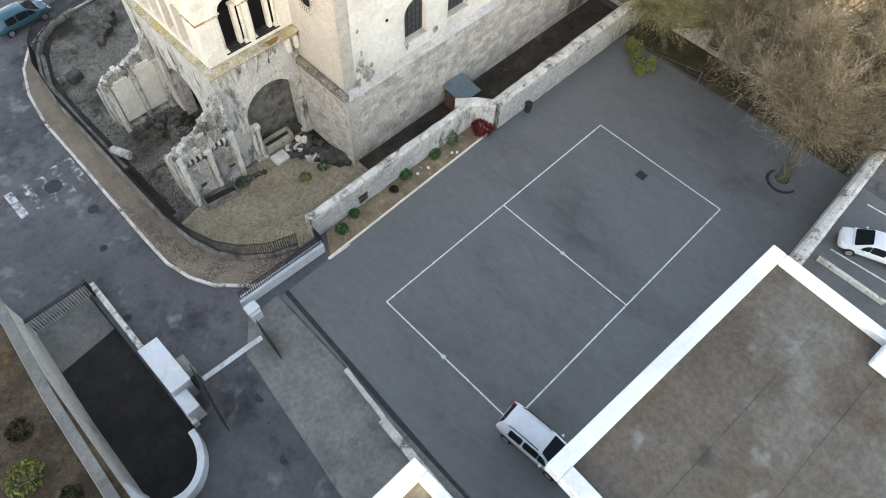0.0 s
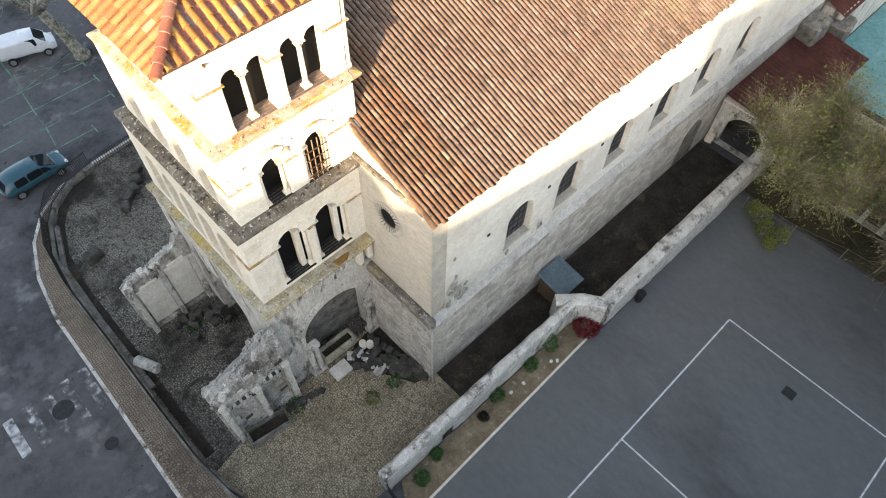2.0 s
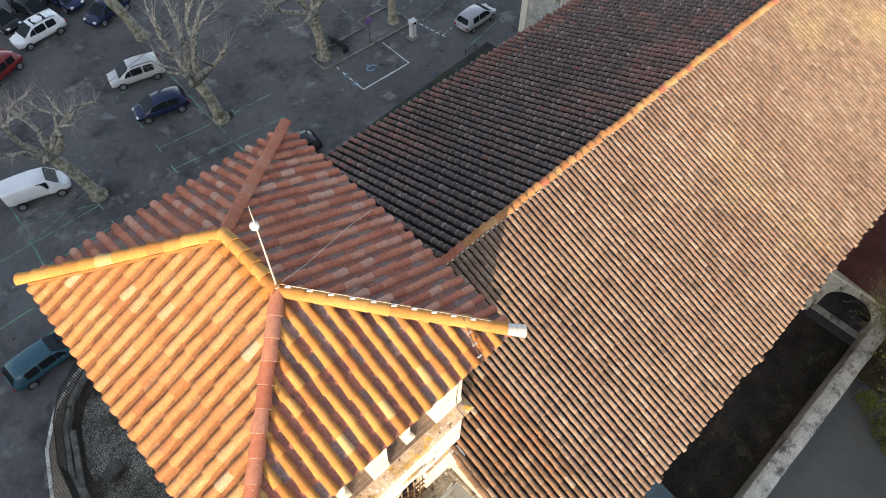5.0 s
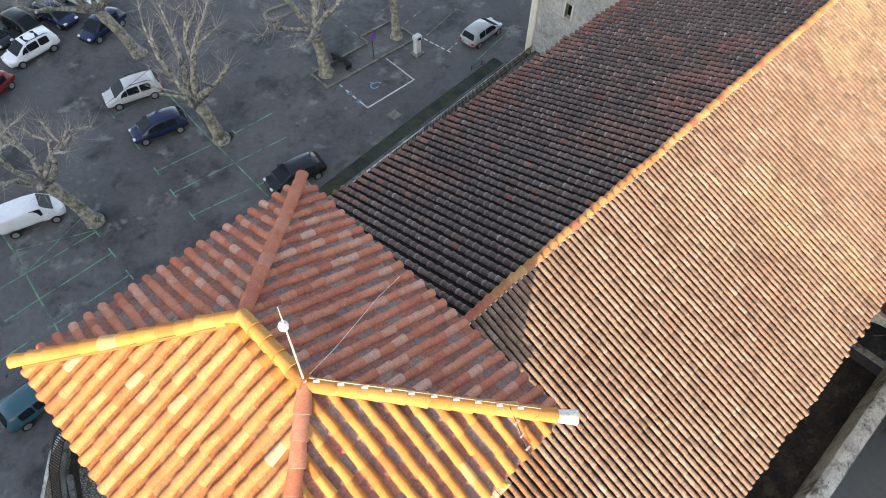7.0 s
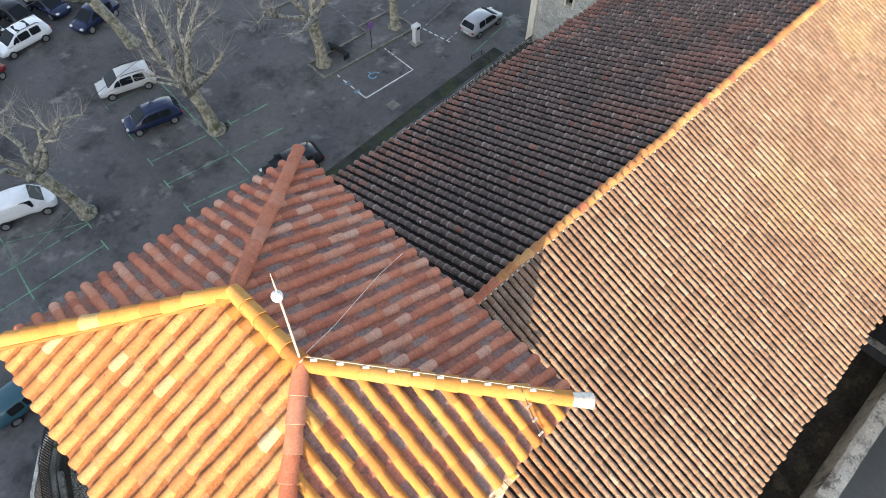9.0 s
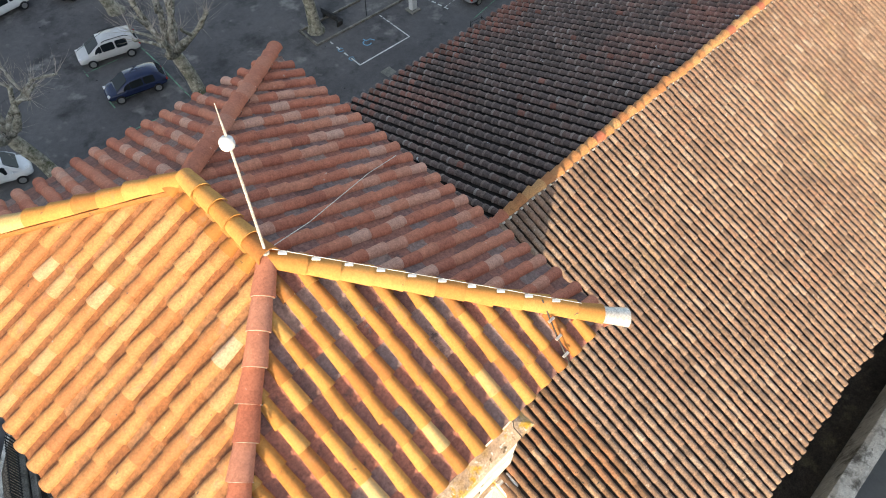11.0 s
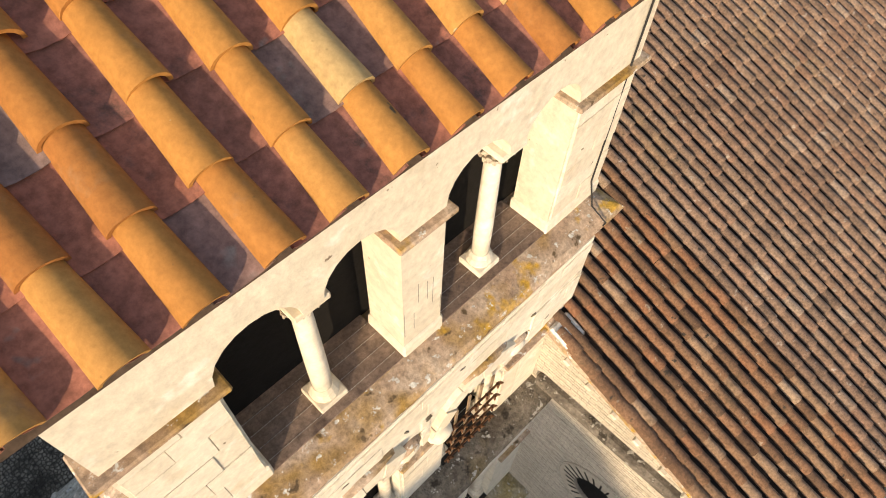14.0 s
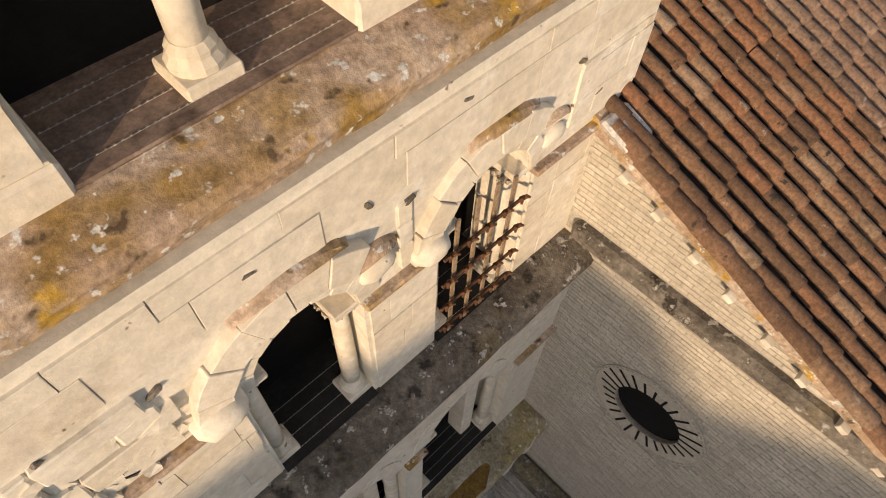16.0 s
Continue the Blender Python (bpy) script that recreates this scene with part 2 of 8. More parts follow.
M_BLOCK = surface("coursed_stone", [(0.3, (0.4, 0.385, 0.35)), (0.7, (0.64, 0.62, 0.57))], 0.7, 16, 0.5, 0.025,
                  stain=(0.22, 0.21, 0.185), stain_scale=0.6, stain_at=(0.56, 0.76), pick=("object", [(0, (0.42, 0.4, 0.36)), (0.5, (0.57, 0.55, 0.5)), (1, (0.7, 0.68, 0.62))]), pick_mix=0.45,
                  spots=(((0.16, 0.15, 0.13), 2.5, 0.66, 0.75),))
M_BRICK = surface("pale_facade_brick", [(0.3, (0.502, 0.449, 0.367)), (0.7, (0.642, 0.586, 0.490))], 1.2, 26, 0.3, 0.008,
                  pick=("island", [(0, (0.465, 0.413, 0.332)), (0.5, (0.595, 0.541, 0.446)), (1, (0.687, 0.636, 0.534))]), pick_mix=0.45, grain=0.2)
M_BRICK_P = surface("pale_brick", [(0.3, (0.502, 0.449, 0.367)), (0.7, (0.642, 0.586, 0.490))], 1.2, 26, 0.3, 0.008,
                  pick=("object", [(0, (0.465, 0.413, 0.332)), (0.5, (0.595, 0.541, 0.446)), (1, (0.687, 0.636, 0.534))]), pick_mix=0.45, grain=0.2)
M_MORTAR = surface("grey_mortar", [(0.3, (0.404, 0.370, 0.310)), (0.7, (0.561, 0.520, 0.443))], 2.0, 30, 0.3, 0.01)
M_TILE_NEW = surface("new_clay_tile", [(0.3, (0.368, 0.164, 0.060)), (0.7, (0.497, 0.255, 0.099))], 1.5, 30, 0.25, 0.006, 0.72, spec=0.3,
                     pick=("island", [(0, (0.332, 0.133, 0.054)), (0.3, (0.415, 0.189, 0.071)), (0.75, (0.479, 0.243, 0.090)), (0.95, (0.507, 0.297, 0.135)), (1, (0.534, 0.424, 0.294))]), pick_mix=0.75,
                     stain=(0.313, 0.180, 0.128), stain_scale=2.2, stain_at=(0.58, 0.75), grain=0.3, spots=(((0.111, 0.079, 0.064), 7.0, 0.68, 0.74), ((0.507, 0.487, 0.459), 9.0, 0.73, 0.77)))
M_TILE_COVER = surface("orange_clay_tile", [(0.3, (0.348, 0.150, 0.040)), (0.7, (0.469, 0.235, 0.066))], 1.5, 30, 0.25, 0.006, 0.78, spec=0.18,
                     pick=("object", [(0, (0.288, 0.112, 0.036)), (0.3, (0.384, 0.172, 0.046)), (0.75, (0.453, 0.225, 0.060)), (0.96, (0.479, 0.270, 0.085)), (1, (0.504, 0.400, 0.200))]), pick_mix=0.75,
                     stain=(0.296, 0.179, 0.096), stain_scale=2.2, stain_at=(0.58, 0.75), grain=0.17, spots=(((0.105, 0.080, 0.049), 7.0, 0.68, 0.74), ((0.479, 0.486, 0.348), 9.0, 0.73, 0.77)))
CHAN = [(0, (0.169, 0.098, 0.088)), (0.3, (0.390, 0.150, 0.098)), (0.6, (0.286, 0.130, 0.104)), (0.8, (0.221, 0.176, 0.169)), (1, (0.390, 0.260, 0.208))]
M_TILE_CHANNEL = surface("brown_channel_tile", [(0.3, (0.19, 0.09, 0.07)), (0.7, (0.33, 0.155, 0.115))], 1.5, 20, 0.2, 0.006, 0.75,
                         pick=("object", CHAN), pick_mix=0.75,
                         stain=(0.085, 0.062, 0.059), stain_scale=3.0, stain_at=(0.55, 0.7), spots=(((0.232, 0.201, 0.190), 4.0, 0.66, 0.74),))
# lit copy of the channel tile: west sun put into the colour
M_TILE_CHANNEL_LIT = surface("orange_sunlit_channel_tiles", [(0.3, (0.24, 0.095, 0.04)), (0.7, (0.36, 0.16, 0.06))], 1.5, 20, 0.2, 0.006, 0.75,
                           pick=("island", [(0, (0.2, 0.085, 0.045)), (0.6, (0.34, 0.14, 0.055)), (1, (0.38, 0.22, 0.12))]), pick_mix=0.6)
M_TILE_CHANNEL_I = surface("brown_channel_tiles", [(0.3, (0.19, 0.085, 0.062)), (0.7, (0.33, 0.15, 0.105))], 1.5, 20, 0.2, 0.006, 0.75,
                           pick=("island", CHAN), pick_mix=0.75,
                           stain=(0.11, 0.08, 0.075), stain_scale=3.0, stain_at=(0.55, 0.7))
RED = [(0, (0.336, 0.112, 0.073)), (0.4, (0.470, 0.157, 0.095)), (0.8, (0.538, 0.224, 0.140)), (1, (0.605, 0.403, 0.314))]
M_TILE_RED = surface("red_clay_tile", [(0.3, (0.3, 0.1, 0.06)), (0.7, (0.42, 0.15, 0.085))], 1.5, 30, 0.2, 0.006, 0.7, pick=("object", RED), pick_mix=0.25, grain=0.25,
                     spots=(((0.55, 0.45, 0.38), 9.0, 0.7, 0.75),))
# redder copy: the shade of the east and north slopes put into the colour
M_TILE_SHADED_I = surface("red_shaded_clay_tiles", [(0.3, (0.3, 0.1, 0.06)), (0.7, (0.42, 0.15, 0.085))], 1.5, 30, 0.2, 0.006, 0.7, pick=("island", RED), pick_mix=0.65, grain=0.3,
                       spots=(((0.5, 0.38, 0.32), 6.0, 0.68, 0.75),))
OLD = [(0, (0.13, 0.098, 0.08)), (0.15, (0.205, 0.142, 0.108)), (0.42, (0.275, 0.19, 0.14)), (0.62, (0.28, 0.168, 0.12)), (0.8, (0.3, 0.216, 0.162)), (0.95, (0.34, 0.26, 0.2)), (1, (0.43, 0.355, 0.29))]
OLD_NEAR = [(0, (0.080, 0.054, 0.039)), (0.2, (0.184, 0.106, 0.064)), (0.45, (0.259, 0.152, 0.092)), (0.62, (0.288, 0.137, 0.075)), (0.8, (0.282, 0.181, 0.113)), (0.94, (0.334, 0.232, 0.155)), (1, (0.452, 0.351, 0.258))]
M_TILE_OLD = surface("old_clay_tile", [(0.35, (0.192, 0.120, 0.086)), (0.65, (0.298, 0.213, 0.158))], 0.3, 24, 0.4, 0.012, 0.85, pick=("island", OLD), pick_mix=0.5,
                     stain=(0.355, 0.274, 0.158), stain_scale=0.16, stain_at=(0.56, 0.74), grain=0.38, spots=(((0.369, 0.317, 0.278), 7.0, 0.64, 0.7), ((0.048, 0.040, 0.035), 6.0, 0.64, 0.72)))
M_TILE_OLD_P = surface("old_roof_tile", [(0.3, (0.192, 0.106, 0.063)), (0.7, (0.284, 0.177, 0.111))], 0.35, 24, 0.4, 0.012, 0.85, pick=("object", OLD_NEAR), pick_mix=0.7,
                     stain=(0.164, 0.112, 0.069), stain_scale=1.6, stain_at=(0.55, 0.72), grain=0.35, spots=(((0.363, 0.301, 0.232), 7.0, 0.65, 0.72), ((0.041, 0.034, 0.028), 6.0, 0.64, 0.72)))
# darker, browner old tile used on the nave's north slope
M_TILE_DARK = surface("dark_old_tile", [(0.3, (0.075, 0.058, 0.053)), (0.7, (0.15, 0.108, 0.098))], 0.3, 20, 0.4, 0.012, 0.9,
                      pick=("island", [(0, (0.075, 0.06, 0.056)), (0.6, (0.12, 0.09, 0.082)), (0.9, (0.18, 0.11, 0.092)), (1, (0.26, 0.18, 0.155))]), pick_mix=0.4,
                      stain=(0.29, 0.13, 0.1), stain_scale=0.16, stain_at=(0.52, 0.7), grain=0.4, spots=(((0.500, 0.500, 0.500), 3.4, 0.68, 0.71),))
# paler nose: the light caught by the tile ends is painted in
M_TILE_NOSE_N = surface("light_catching_tile_nose", [(0.3, (0.14, 0.108, 0.096)), (0.7, (0.24, 0.185, 0.165))], 0.6, 20, 0.4, 0.012, 0.9,
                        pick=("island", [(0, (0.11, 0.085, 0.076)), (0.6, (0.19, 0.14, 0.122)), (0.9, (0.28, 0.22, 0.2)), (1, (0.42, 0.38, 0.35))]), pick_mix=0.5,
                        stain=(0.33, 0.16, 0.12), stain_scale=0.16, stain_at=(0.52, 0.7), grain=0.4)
M_RIDGE = surface("sunned_ridge_tile", [(0.3, (0.36, 0.165, 0.07)), (0.7, (0.47, 0.245, 0.1))], 1.5, 30, 0.25, 0.006, 0.8, spec=0.18,
                  pick=("object", [(0, (0.33, 0.14, 0.065)), (0.5, (0.45, 0.23, 0.095)), (1, (0.52, 0.34, 0.16))]), pick_mix=0.6, grain=0.3, spots=(((0.2, 0.11, 0.07), 7.0, 0.62, 0.7),))
M_TILE_EAVE = surface("dull_red_eave_tile", [(0.3, (0.17, 0.075, 0.056)), (0.7, (0.27, 0.125, 0.095))], 0.5, 20, 0.4, 0.012, 0.9,
                      pick=("island", [(0, (0.1, 0.066, 0.056)), (0.5, (0.21, 0.095, 0.074)), (1, (0.32, 0.16, 0.125))]), pick_mix=0.6, grain=0.4)
# channel colours hold the deep shadow that falls between the cover tiles
M_TILE_GUTTER = surface("shadowed_channel_tile", [(0.3, (0.021, 0.017, 0.014)), (0.7, (0.051, 0.036, 0.027))], 1.0, 20, 0.4, 0.012, 0.9,
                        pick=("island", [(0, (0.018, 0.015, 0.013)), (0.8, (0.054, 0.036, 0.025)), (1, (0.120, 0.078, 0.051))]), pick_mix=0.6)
M_TILE_GUTTER_N = surface("near_black_channel_tile", [(0.3, (0.011, 0.009, 0.008)), (0.7, (0.026, 0.02, 0.017))], 1.0, 20, 0.4, 0.012, 0.9, grain=0.4)
M_ROOFDECK = surface("roof_underlay", [(0.3, (0.1, 0.07, 0.05)), (0.7, (0.16, 0.11, 0.08))], 1, 20, 0.2, 0.01)
M_DARKWOOD = surface("old_dark_wood", [(0.3, (0.07, 0.045, 0.03)), (0.7, (0.13, 0.085, 0.055))], 2, 30, 0.4, 0.01, stretch=(1, 6, 1))
# near-black paint stands for missing light behind openings, vents and slots
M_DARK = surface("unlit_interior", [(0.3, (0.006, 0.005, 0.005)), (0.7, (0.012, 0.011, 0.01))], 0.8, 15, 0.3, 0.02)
M_IRON = surface("dark_painted_iron", [(0.3, (0.03, 0.03, 0.032)), (0.7, (0.06, 0.058, 0.055))], 3, 40, 0.2, 0.003, 0.6, metal=0.3)
M_RUST = surface("rusted_iron", [(0.3, (0.11, 0.055, 0.03)), (0.7, (0.2, 0.1, 0.05))], 4, 40, 0.3, 0.003, 0.8)
M_GRILLE = surface("weathered_brown_iron", [(0.3, (0.3, 0.21, 0.13)), (0.7, (0.45, 0.34, 0.23))], 4, 40, 0.3, 0.003, 0.7, spots=(((0.12, 0.06, 0.03), 6.0, 0.56, 0.66),))
M_ZINC = surface("pale_zinc", [(0.3, (0.55, 0.53, 0.49)), (0.7, (0.7, 0.67, 0.62))], 3, 30, 0.1, 0.002, 0.5, metal=0.4)
M_WHITE = surface("white_coping", [(0.3, (0.480, 0.496, 0.504)), (0.7, (0.576, 0.588, 0.596))], 0.7, 18, 0.15, 0.006, 0.75, stain=(0.400, 0.400, 0.392), stain_scale=0.6, grain=0.1)
M_MOSS = surface("mossy_tarmac", [(0.35, (0.022, 0.026, 0.02)), (0.5, (0.036, 0.04, 0.032)), (0.7, (0.055, 0.058, 0.05))], 0.7, 30, 0.4, 0.01,
                 spots=(((0.045, 0.06, 0.02), 0.5, 0.52, 0.66), ((0.02, 0.02, 0.019), 3.0, 0.6, 0.7)), grain=0.4)
M_GARDEN = surface("brown_garden_soil", [(0.3, (0.05, 0.034, 0.02)), (0.5, (0.1, 0.07, 0.042)), (0.7, (0.16, 0.12, 0.075))], 0.6, 14, 0.9, 0.05,
                   spots=(((0.2, 0.11, 0.02), 0.8, 0.6, 0.7), ((0.035, 0.04, 0.018), 2.0, 0.58, 0.68)), grain=0.5)
M_FLATROOF = surface("weathered_roof_membrane", [(0.3, (0.058, 0.046, 0.034)), (0.5, (0.087, 0.074, 0.058)), (0.7, (0.117, 0.105, 0.085))], 0.22, 6, 0.12, 0.01, 0.75,
                     stain=(0.148, 0.153, 0.132), stain_scale=0.16, stain_at=(0.5, 0.68), grain=0.2,
                     spots=(((0.078, 0.055, 0.037), 0.25, 0.5, 0.66), ((0.109, 0.119, 0.094), 0.3, 0.58, 0.72), ((0.203, 0.210, 0.188), 0.55, 0.64, 0.8), ((0.039, 0.039, 0.032), 0.4, 0.64, 0.74)))
M_COBBLE = surface("golden_cobbles", [(0.3, (0.365, 0.307, 0.208)), (0.5, (0.559, 0.474, 0.327)), (0.75, (0.729, 0.624, 0.441))], 0.5, 25, 0.9, 0.05,
                   stain=(0.178, 0.139, 0.088), stain_scale=0.3, stain_at=(0.58, 0.72), voronoi=(8.5, (0.129, 0.102, 0.067), 0.6, 0.2), grain=0.45, spots=(((0.115, 0.102, 0.045), 0.8, 0.66, 0.76),))
# greyer, darker cobbles with blotches, for the ground round the tower
M_COBBLE_DARK = surface("dark_cobbles", [(0.3, (0.21, 0.192, 0.16)), (0.5, (0.35, 0.32, 0.265)), (0.75, (0.5, 0.46, 0.38))], 0.35, 25, 0.9, 0.05,
                        stain=(0.038, 0.034, 0.028), stain_scale=0.2, stain_at=(0.48, 0.6), voronoi=(7.5, (0.038, 0.033, 0.027), 0.6, 0.22), grain=0.45, spots=(((0.075, 0.075, 0.038), 0.8, 0.63, 0.74),))
M_PAVEMENT = surface("worn_brown_setts", [(0.3, (0.257, 0.207, 0.156)), (0.7, (0.431, 0.356, 0.269))], 0.5, 30, 0.6, 0.03, stain=(0.175, 0.131, 0.091), stain_scale=0.25, stain_at=(0.5, 0.68), voronoi=(7.5, (0.077, 0.058, 0.043), 0.55, 0.2), grain=0.4)
M_SOIL = surface("sandy_soil", [(0.3, (0.163, 0.120, 0.073)), (0.7, (0.292, 0.225, 0.142))], 1.0, 20, 0.6, 0.03, grain=0.4, spots=(((0.387, 0.331, 0.245), 2.5, 0.62, 0.7),))
M_DARKSOIL = surface("dark_soil", [(0.3, (0.022, 0.018, 0.014)), (0.7, (0.07, 0.056, 0.042))], 0.8, 14, 0.8, 0.06, stain=(0.12, 0.1, 0.06), stain_scale=0.7, grain=0.5)
M_GRASS = surface("rough_grass_ground", [(0.3, (0.036, 0.033, 0.018)), (0.7, (0.090, 0.072, 0.036))], 0.6, 12, 0.8, 0.06, stain=(0.060, 0.078, 0.024), stain_scale=0.5)
M_BARK = surface("plane_tree_bark", [(0.35, (0.13, 0.125, 0.095)), (0.5, (0.27, 0.258, 0.205)), (0.65, (0.42, 0.4, 0.33))], 3.5, 20, 0.5, 0.03, spots=(((0.1, 0.105, 0.06), 1.6, 0.54, 0.66), ((0.5, 0.48, 0.42), 5.0, 0.62, 0.7)))
M_LIMB = surface("pale_lichened_bark", [(0.35, (0.13, 0.122, 0.095)), (0.5, (0.3, 0.288, 0.238)), (0.65, (0.52, 0.5, 0.44))], 4.5, 25, 0.4, 0.02, spots=(((0.08, 0.075, 0.052), 3.0, 0.54, 0.64), ((0.62, 0.6, 0.54), 6.0, 0.62, 0.68)))
M_BARK_DARK = surface("dark_ivied_bark", [(0.3, (0.06, 0.052, 0.036)), (0.7, (0.16, 0.14, 0.1))], 3.0, 20, 0.5, 0.02, spots=(((0.04, 0.06, 0.02), 1.5, 0.52, 0.65),))
M_TWIG = surface("bare_twigs", [(0.3, (0.255, 0.222, 0.187)), (0.7, (0.459, 0.406, 0.352))], 2, 20, 0, 0)
M_TWIG_Y = surface("tawny_twigs", [(0.35, (0.161, 0.125, 0.076)), (0.5, (0.323, 0.256, 0.161)), (0.65, (0.538, 0.442, 0.307))], 0.6, 20, 0, 0, grain=0.5)
M_LEAF_Y = surface("yellow_green_leaves", [(0.3, (0.132, 0.154, 0.033)), (0.7, (0.264, 0.275, 0.066))], 0.7, 9, 0, 0)
M_LEAF_TAN = surface("tawny_leaves", [(0.3, (0.13, 0.105, 0.05)), (0.5, (0.24, 0.195, 0.1)), (0.7, (0.4, 0.34, 0.2))], 0.8, 9, 0, 0, grain=0.5)
M_LEAF = surface("dark_green_leaves", [(0.3, (0.030, 0.090, 0.022)), (0.7, (0.072, 0.180, 0.044))], 3, 15, 0, 0)
M_LEAF_R = surface("crimson_leaves", [(0.3, (0.12, 0.012, 0.015)), (0.7, (0.24, 0.03, 0.03))], 3, 15, 0, 0)
M_REDROOF = surface("dark_red_roof", [(0.3, (0.14, 0.05, 0.04)), (0.7, (0.23, 0.09, 0.07))], 0.6, 20, 0.3, 0.01)
M_BLUEMETAL = surface("blue_grey_sheet", [(0.3, (0.2, 0.27, 0.31)), (0.7, (0.27, 0.35, 0.39))], 1, 20, 0.1, 0.003, 0.55)
M_TEAL = surface("teal_playground", [(0.3, (0.16, 0.34, 0.32)), (0.7, (0.24, 0.44, 0.42))], 0.4, 20, 0.1, 0.005)
M_GLASS, _nt, _b = nodes_of("car_glass", 0.03, 0.0, 0.12)
_b.inputs["Base Color"].default_value = rgb((0.012, 0.015, 0.018))
M_LEADED = surface("old_leaded_glass", [(0.3, (0.04, 0.042, 0.044)), (0.7, (0.085, 0.086, 0.086))], 2.5, 12, 0.3, 0.01, 0.45, spec=0.4)
M_RUBBER = surface("tyre_rubber", [(0.3, (0.02, 0.02, 0.021)), (0.7, (0.035, 0.035, 0.036))], 5, 40, 0.2, 0.002, 0.85)
M_RIM = surface("alloy_rim", [(0.3, (0.4, 0.41, 0.42)), (0.7, (0.5, 0.51, 0.52))], 5, 40, 0.05, 0.002, 0.4, metal=0.7)
M_LAMP = surface("lamp_lens", [(0.3, (0.7, 0.7, 0.7)), (0.7, (0.8, 0.8, 0.8))], 5, 40, 0, 0, 0.2)
M_TAIL = surface("red_lamp_lens", [(0.3, (0.35, 0.02, 0.02)), (0.7, (0.45, 0.04, 0.03))], 5, 40, 0, 0, 0.2)
M_PURPLE = surface("purple_sign", [(0.3, (0.2, 0.1, 0.3)), (0.7, (0.26, 0.14, 0.38))], 5, 40, 0, 0, 0.5)


def paint(name, c):
    m = surface(name, [(0.3, tuple(0.85 * v for v in c)), (0.7, c)], 0.8, 60, 0, 0, 0.16, spec=0.3, grain=0.08)
    m.node_tree.nodes["Principled BSDF"].inputs["Coat Weight"].default_value = 0.25
    return m


# ---- mesh helpers ----
def obj(name, bm, material, parent=None, label="", smooth=False):
    me = bpy.data.meshes.new(name)
    bmesh.ops.recalc_face_normals(bm, faces=bm.faces)
    if smooth:
        for f in bm.faces:
            f.smooth = True
    bm.to_mesh(me)
    bm.free()
    me.materials.append(material)
    ob = new(name, me)
    if parent:
        ob.parent = parent
    if label:
        ob["label"] = label
    return ob


def part(name, bm, material, parent, label="", smooth=False):
    return obj(name, bm, material, parent, label, smooth)


def thing(name, label, category, group="", at=None):
    e = new(name)
    e.empty_display_size = 0.2
    if at is not None:
        e.matrix_world = at
    return tagged(e, label, category, group)


def raw(name, verts, faces, material, parent=None, smooth=False):
    me = bpy.data.meshes.new(name)
    me.from_pydata(verts, [], faces)
    me.materials.append(material)
    if smooth:
        me.polygons.foreach_set("use_smooth", [True] * len(me.polygons))
    ob = new(name, me)
    if parent:
        ob.parent = parent
    return ob


def box(bm, x0, x1, y0, y1, z0, z1, bevel=0.0, turn=None):
    v = [bm.verts.new((x, y, z)) for z in (z0, z1) for x, y in ((x0, y0), (x1, y0), (x1, y1), (x0, y1))]
    fs = [bm.faces.new([v[i] for i in q]) for q in ((3, 2, 1, 0), (4, 5, 6, 7), (0, 1, 5, 4), (1, 2, 6, 5), (2, 3, 7, 6), (3, 0, 4, 7))]
    if bevel:
        es = list({e for f in fs for e in f.edges})
        out = bmesh.ops.bevel(bm, geom=es, offset=bevel, segments=1, affect="EDGES")
        v = list({w for f in out["faces"] for w in f.verts} | {w for f in fs if f.is_valid for w in f.verts})
    if turn is not None:
        bmesh.ops.transform(bm, matrix=turn, verts=[w for w in v if w.is_valid])
    return bm


def boxes(*rows, bevel=0.0):
    bm = bmesh.new()
    for r in rows:
        box(bm, *r, bevel=bevel)
    return bm


def prism(poly, z0, z1, bm=None):
    bm = bm or bmesh.new()
    lo, hi = [bm.verts.new((x, y, z0)) for x, y in poly], [bm.verts.new((x, y, z1)) for x, y in poly]
    bm.faces.new(lo[::-1]), bm.faces.new(hi)
    for i in range(len(poly)):
        j = (i + 1) % len(poly)
        bm.faces.new((lo[i], lo[j], hi[j], hi[i]))
    return bm


def tube(bm, pts, radii, n=8, cap=True):
    """A tapered tube through points."""
    pts = [Vector(p) for p in pts]
    rings, side = [], None
    for i, p in enumerate(pts):
        d = (pts[min(i + 1, len(pts) - 1)] - pts[max(i - 1, 0)]).normalized()
        if side is None:
            side = d.orthogonal().normalized()
        side = (side - d * side.dot(d)).normalized()
        up = d.cross(side)
        r = radii[i] if isinstance(radii, (list, tuple)) else radii
        rings.append([bm.verts.new(p + r * (math.cos(a) * side + math.sin(a) * up)) for a in (2 * math.pi * k / n for k in range(n))])
    for a, b in zip(rings, rings[1:]):
        for k in range(n):
            bm.faces.new((a[k], a[(k + 1) % n], b[(k + 1) % n], b[k]))
    if cap:
        bm.faces.new(rings[0][::-1]), bm.faces.new(rings[-1])
    return bm


def lathe(profile, n=16, at=(0, 0, 0), bm=None):
    bm = bm or bmesh.new()
    rings = [[bm.verts.new((at[0] + r * math.cos(2 * math.pi * k / n), at[1] + r * math.sin(2 * math.pi * k / n), at[2] + z)) for k in range(n)] for r, z in profile]
    for a, b in zip(rings, rings[1:]):
        for k in range(n):
            bm.faces.new((a[k], a[(k + 1) % n], b[(k + 1) % n], b[k]))
    bm.faces.new(rings[0][::-1]), bm.faces.new(rings[-1])
    return bm


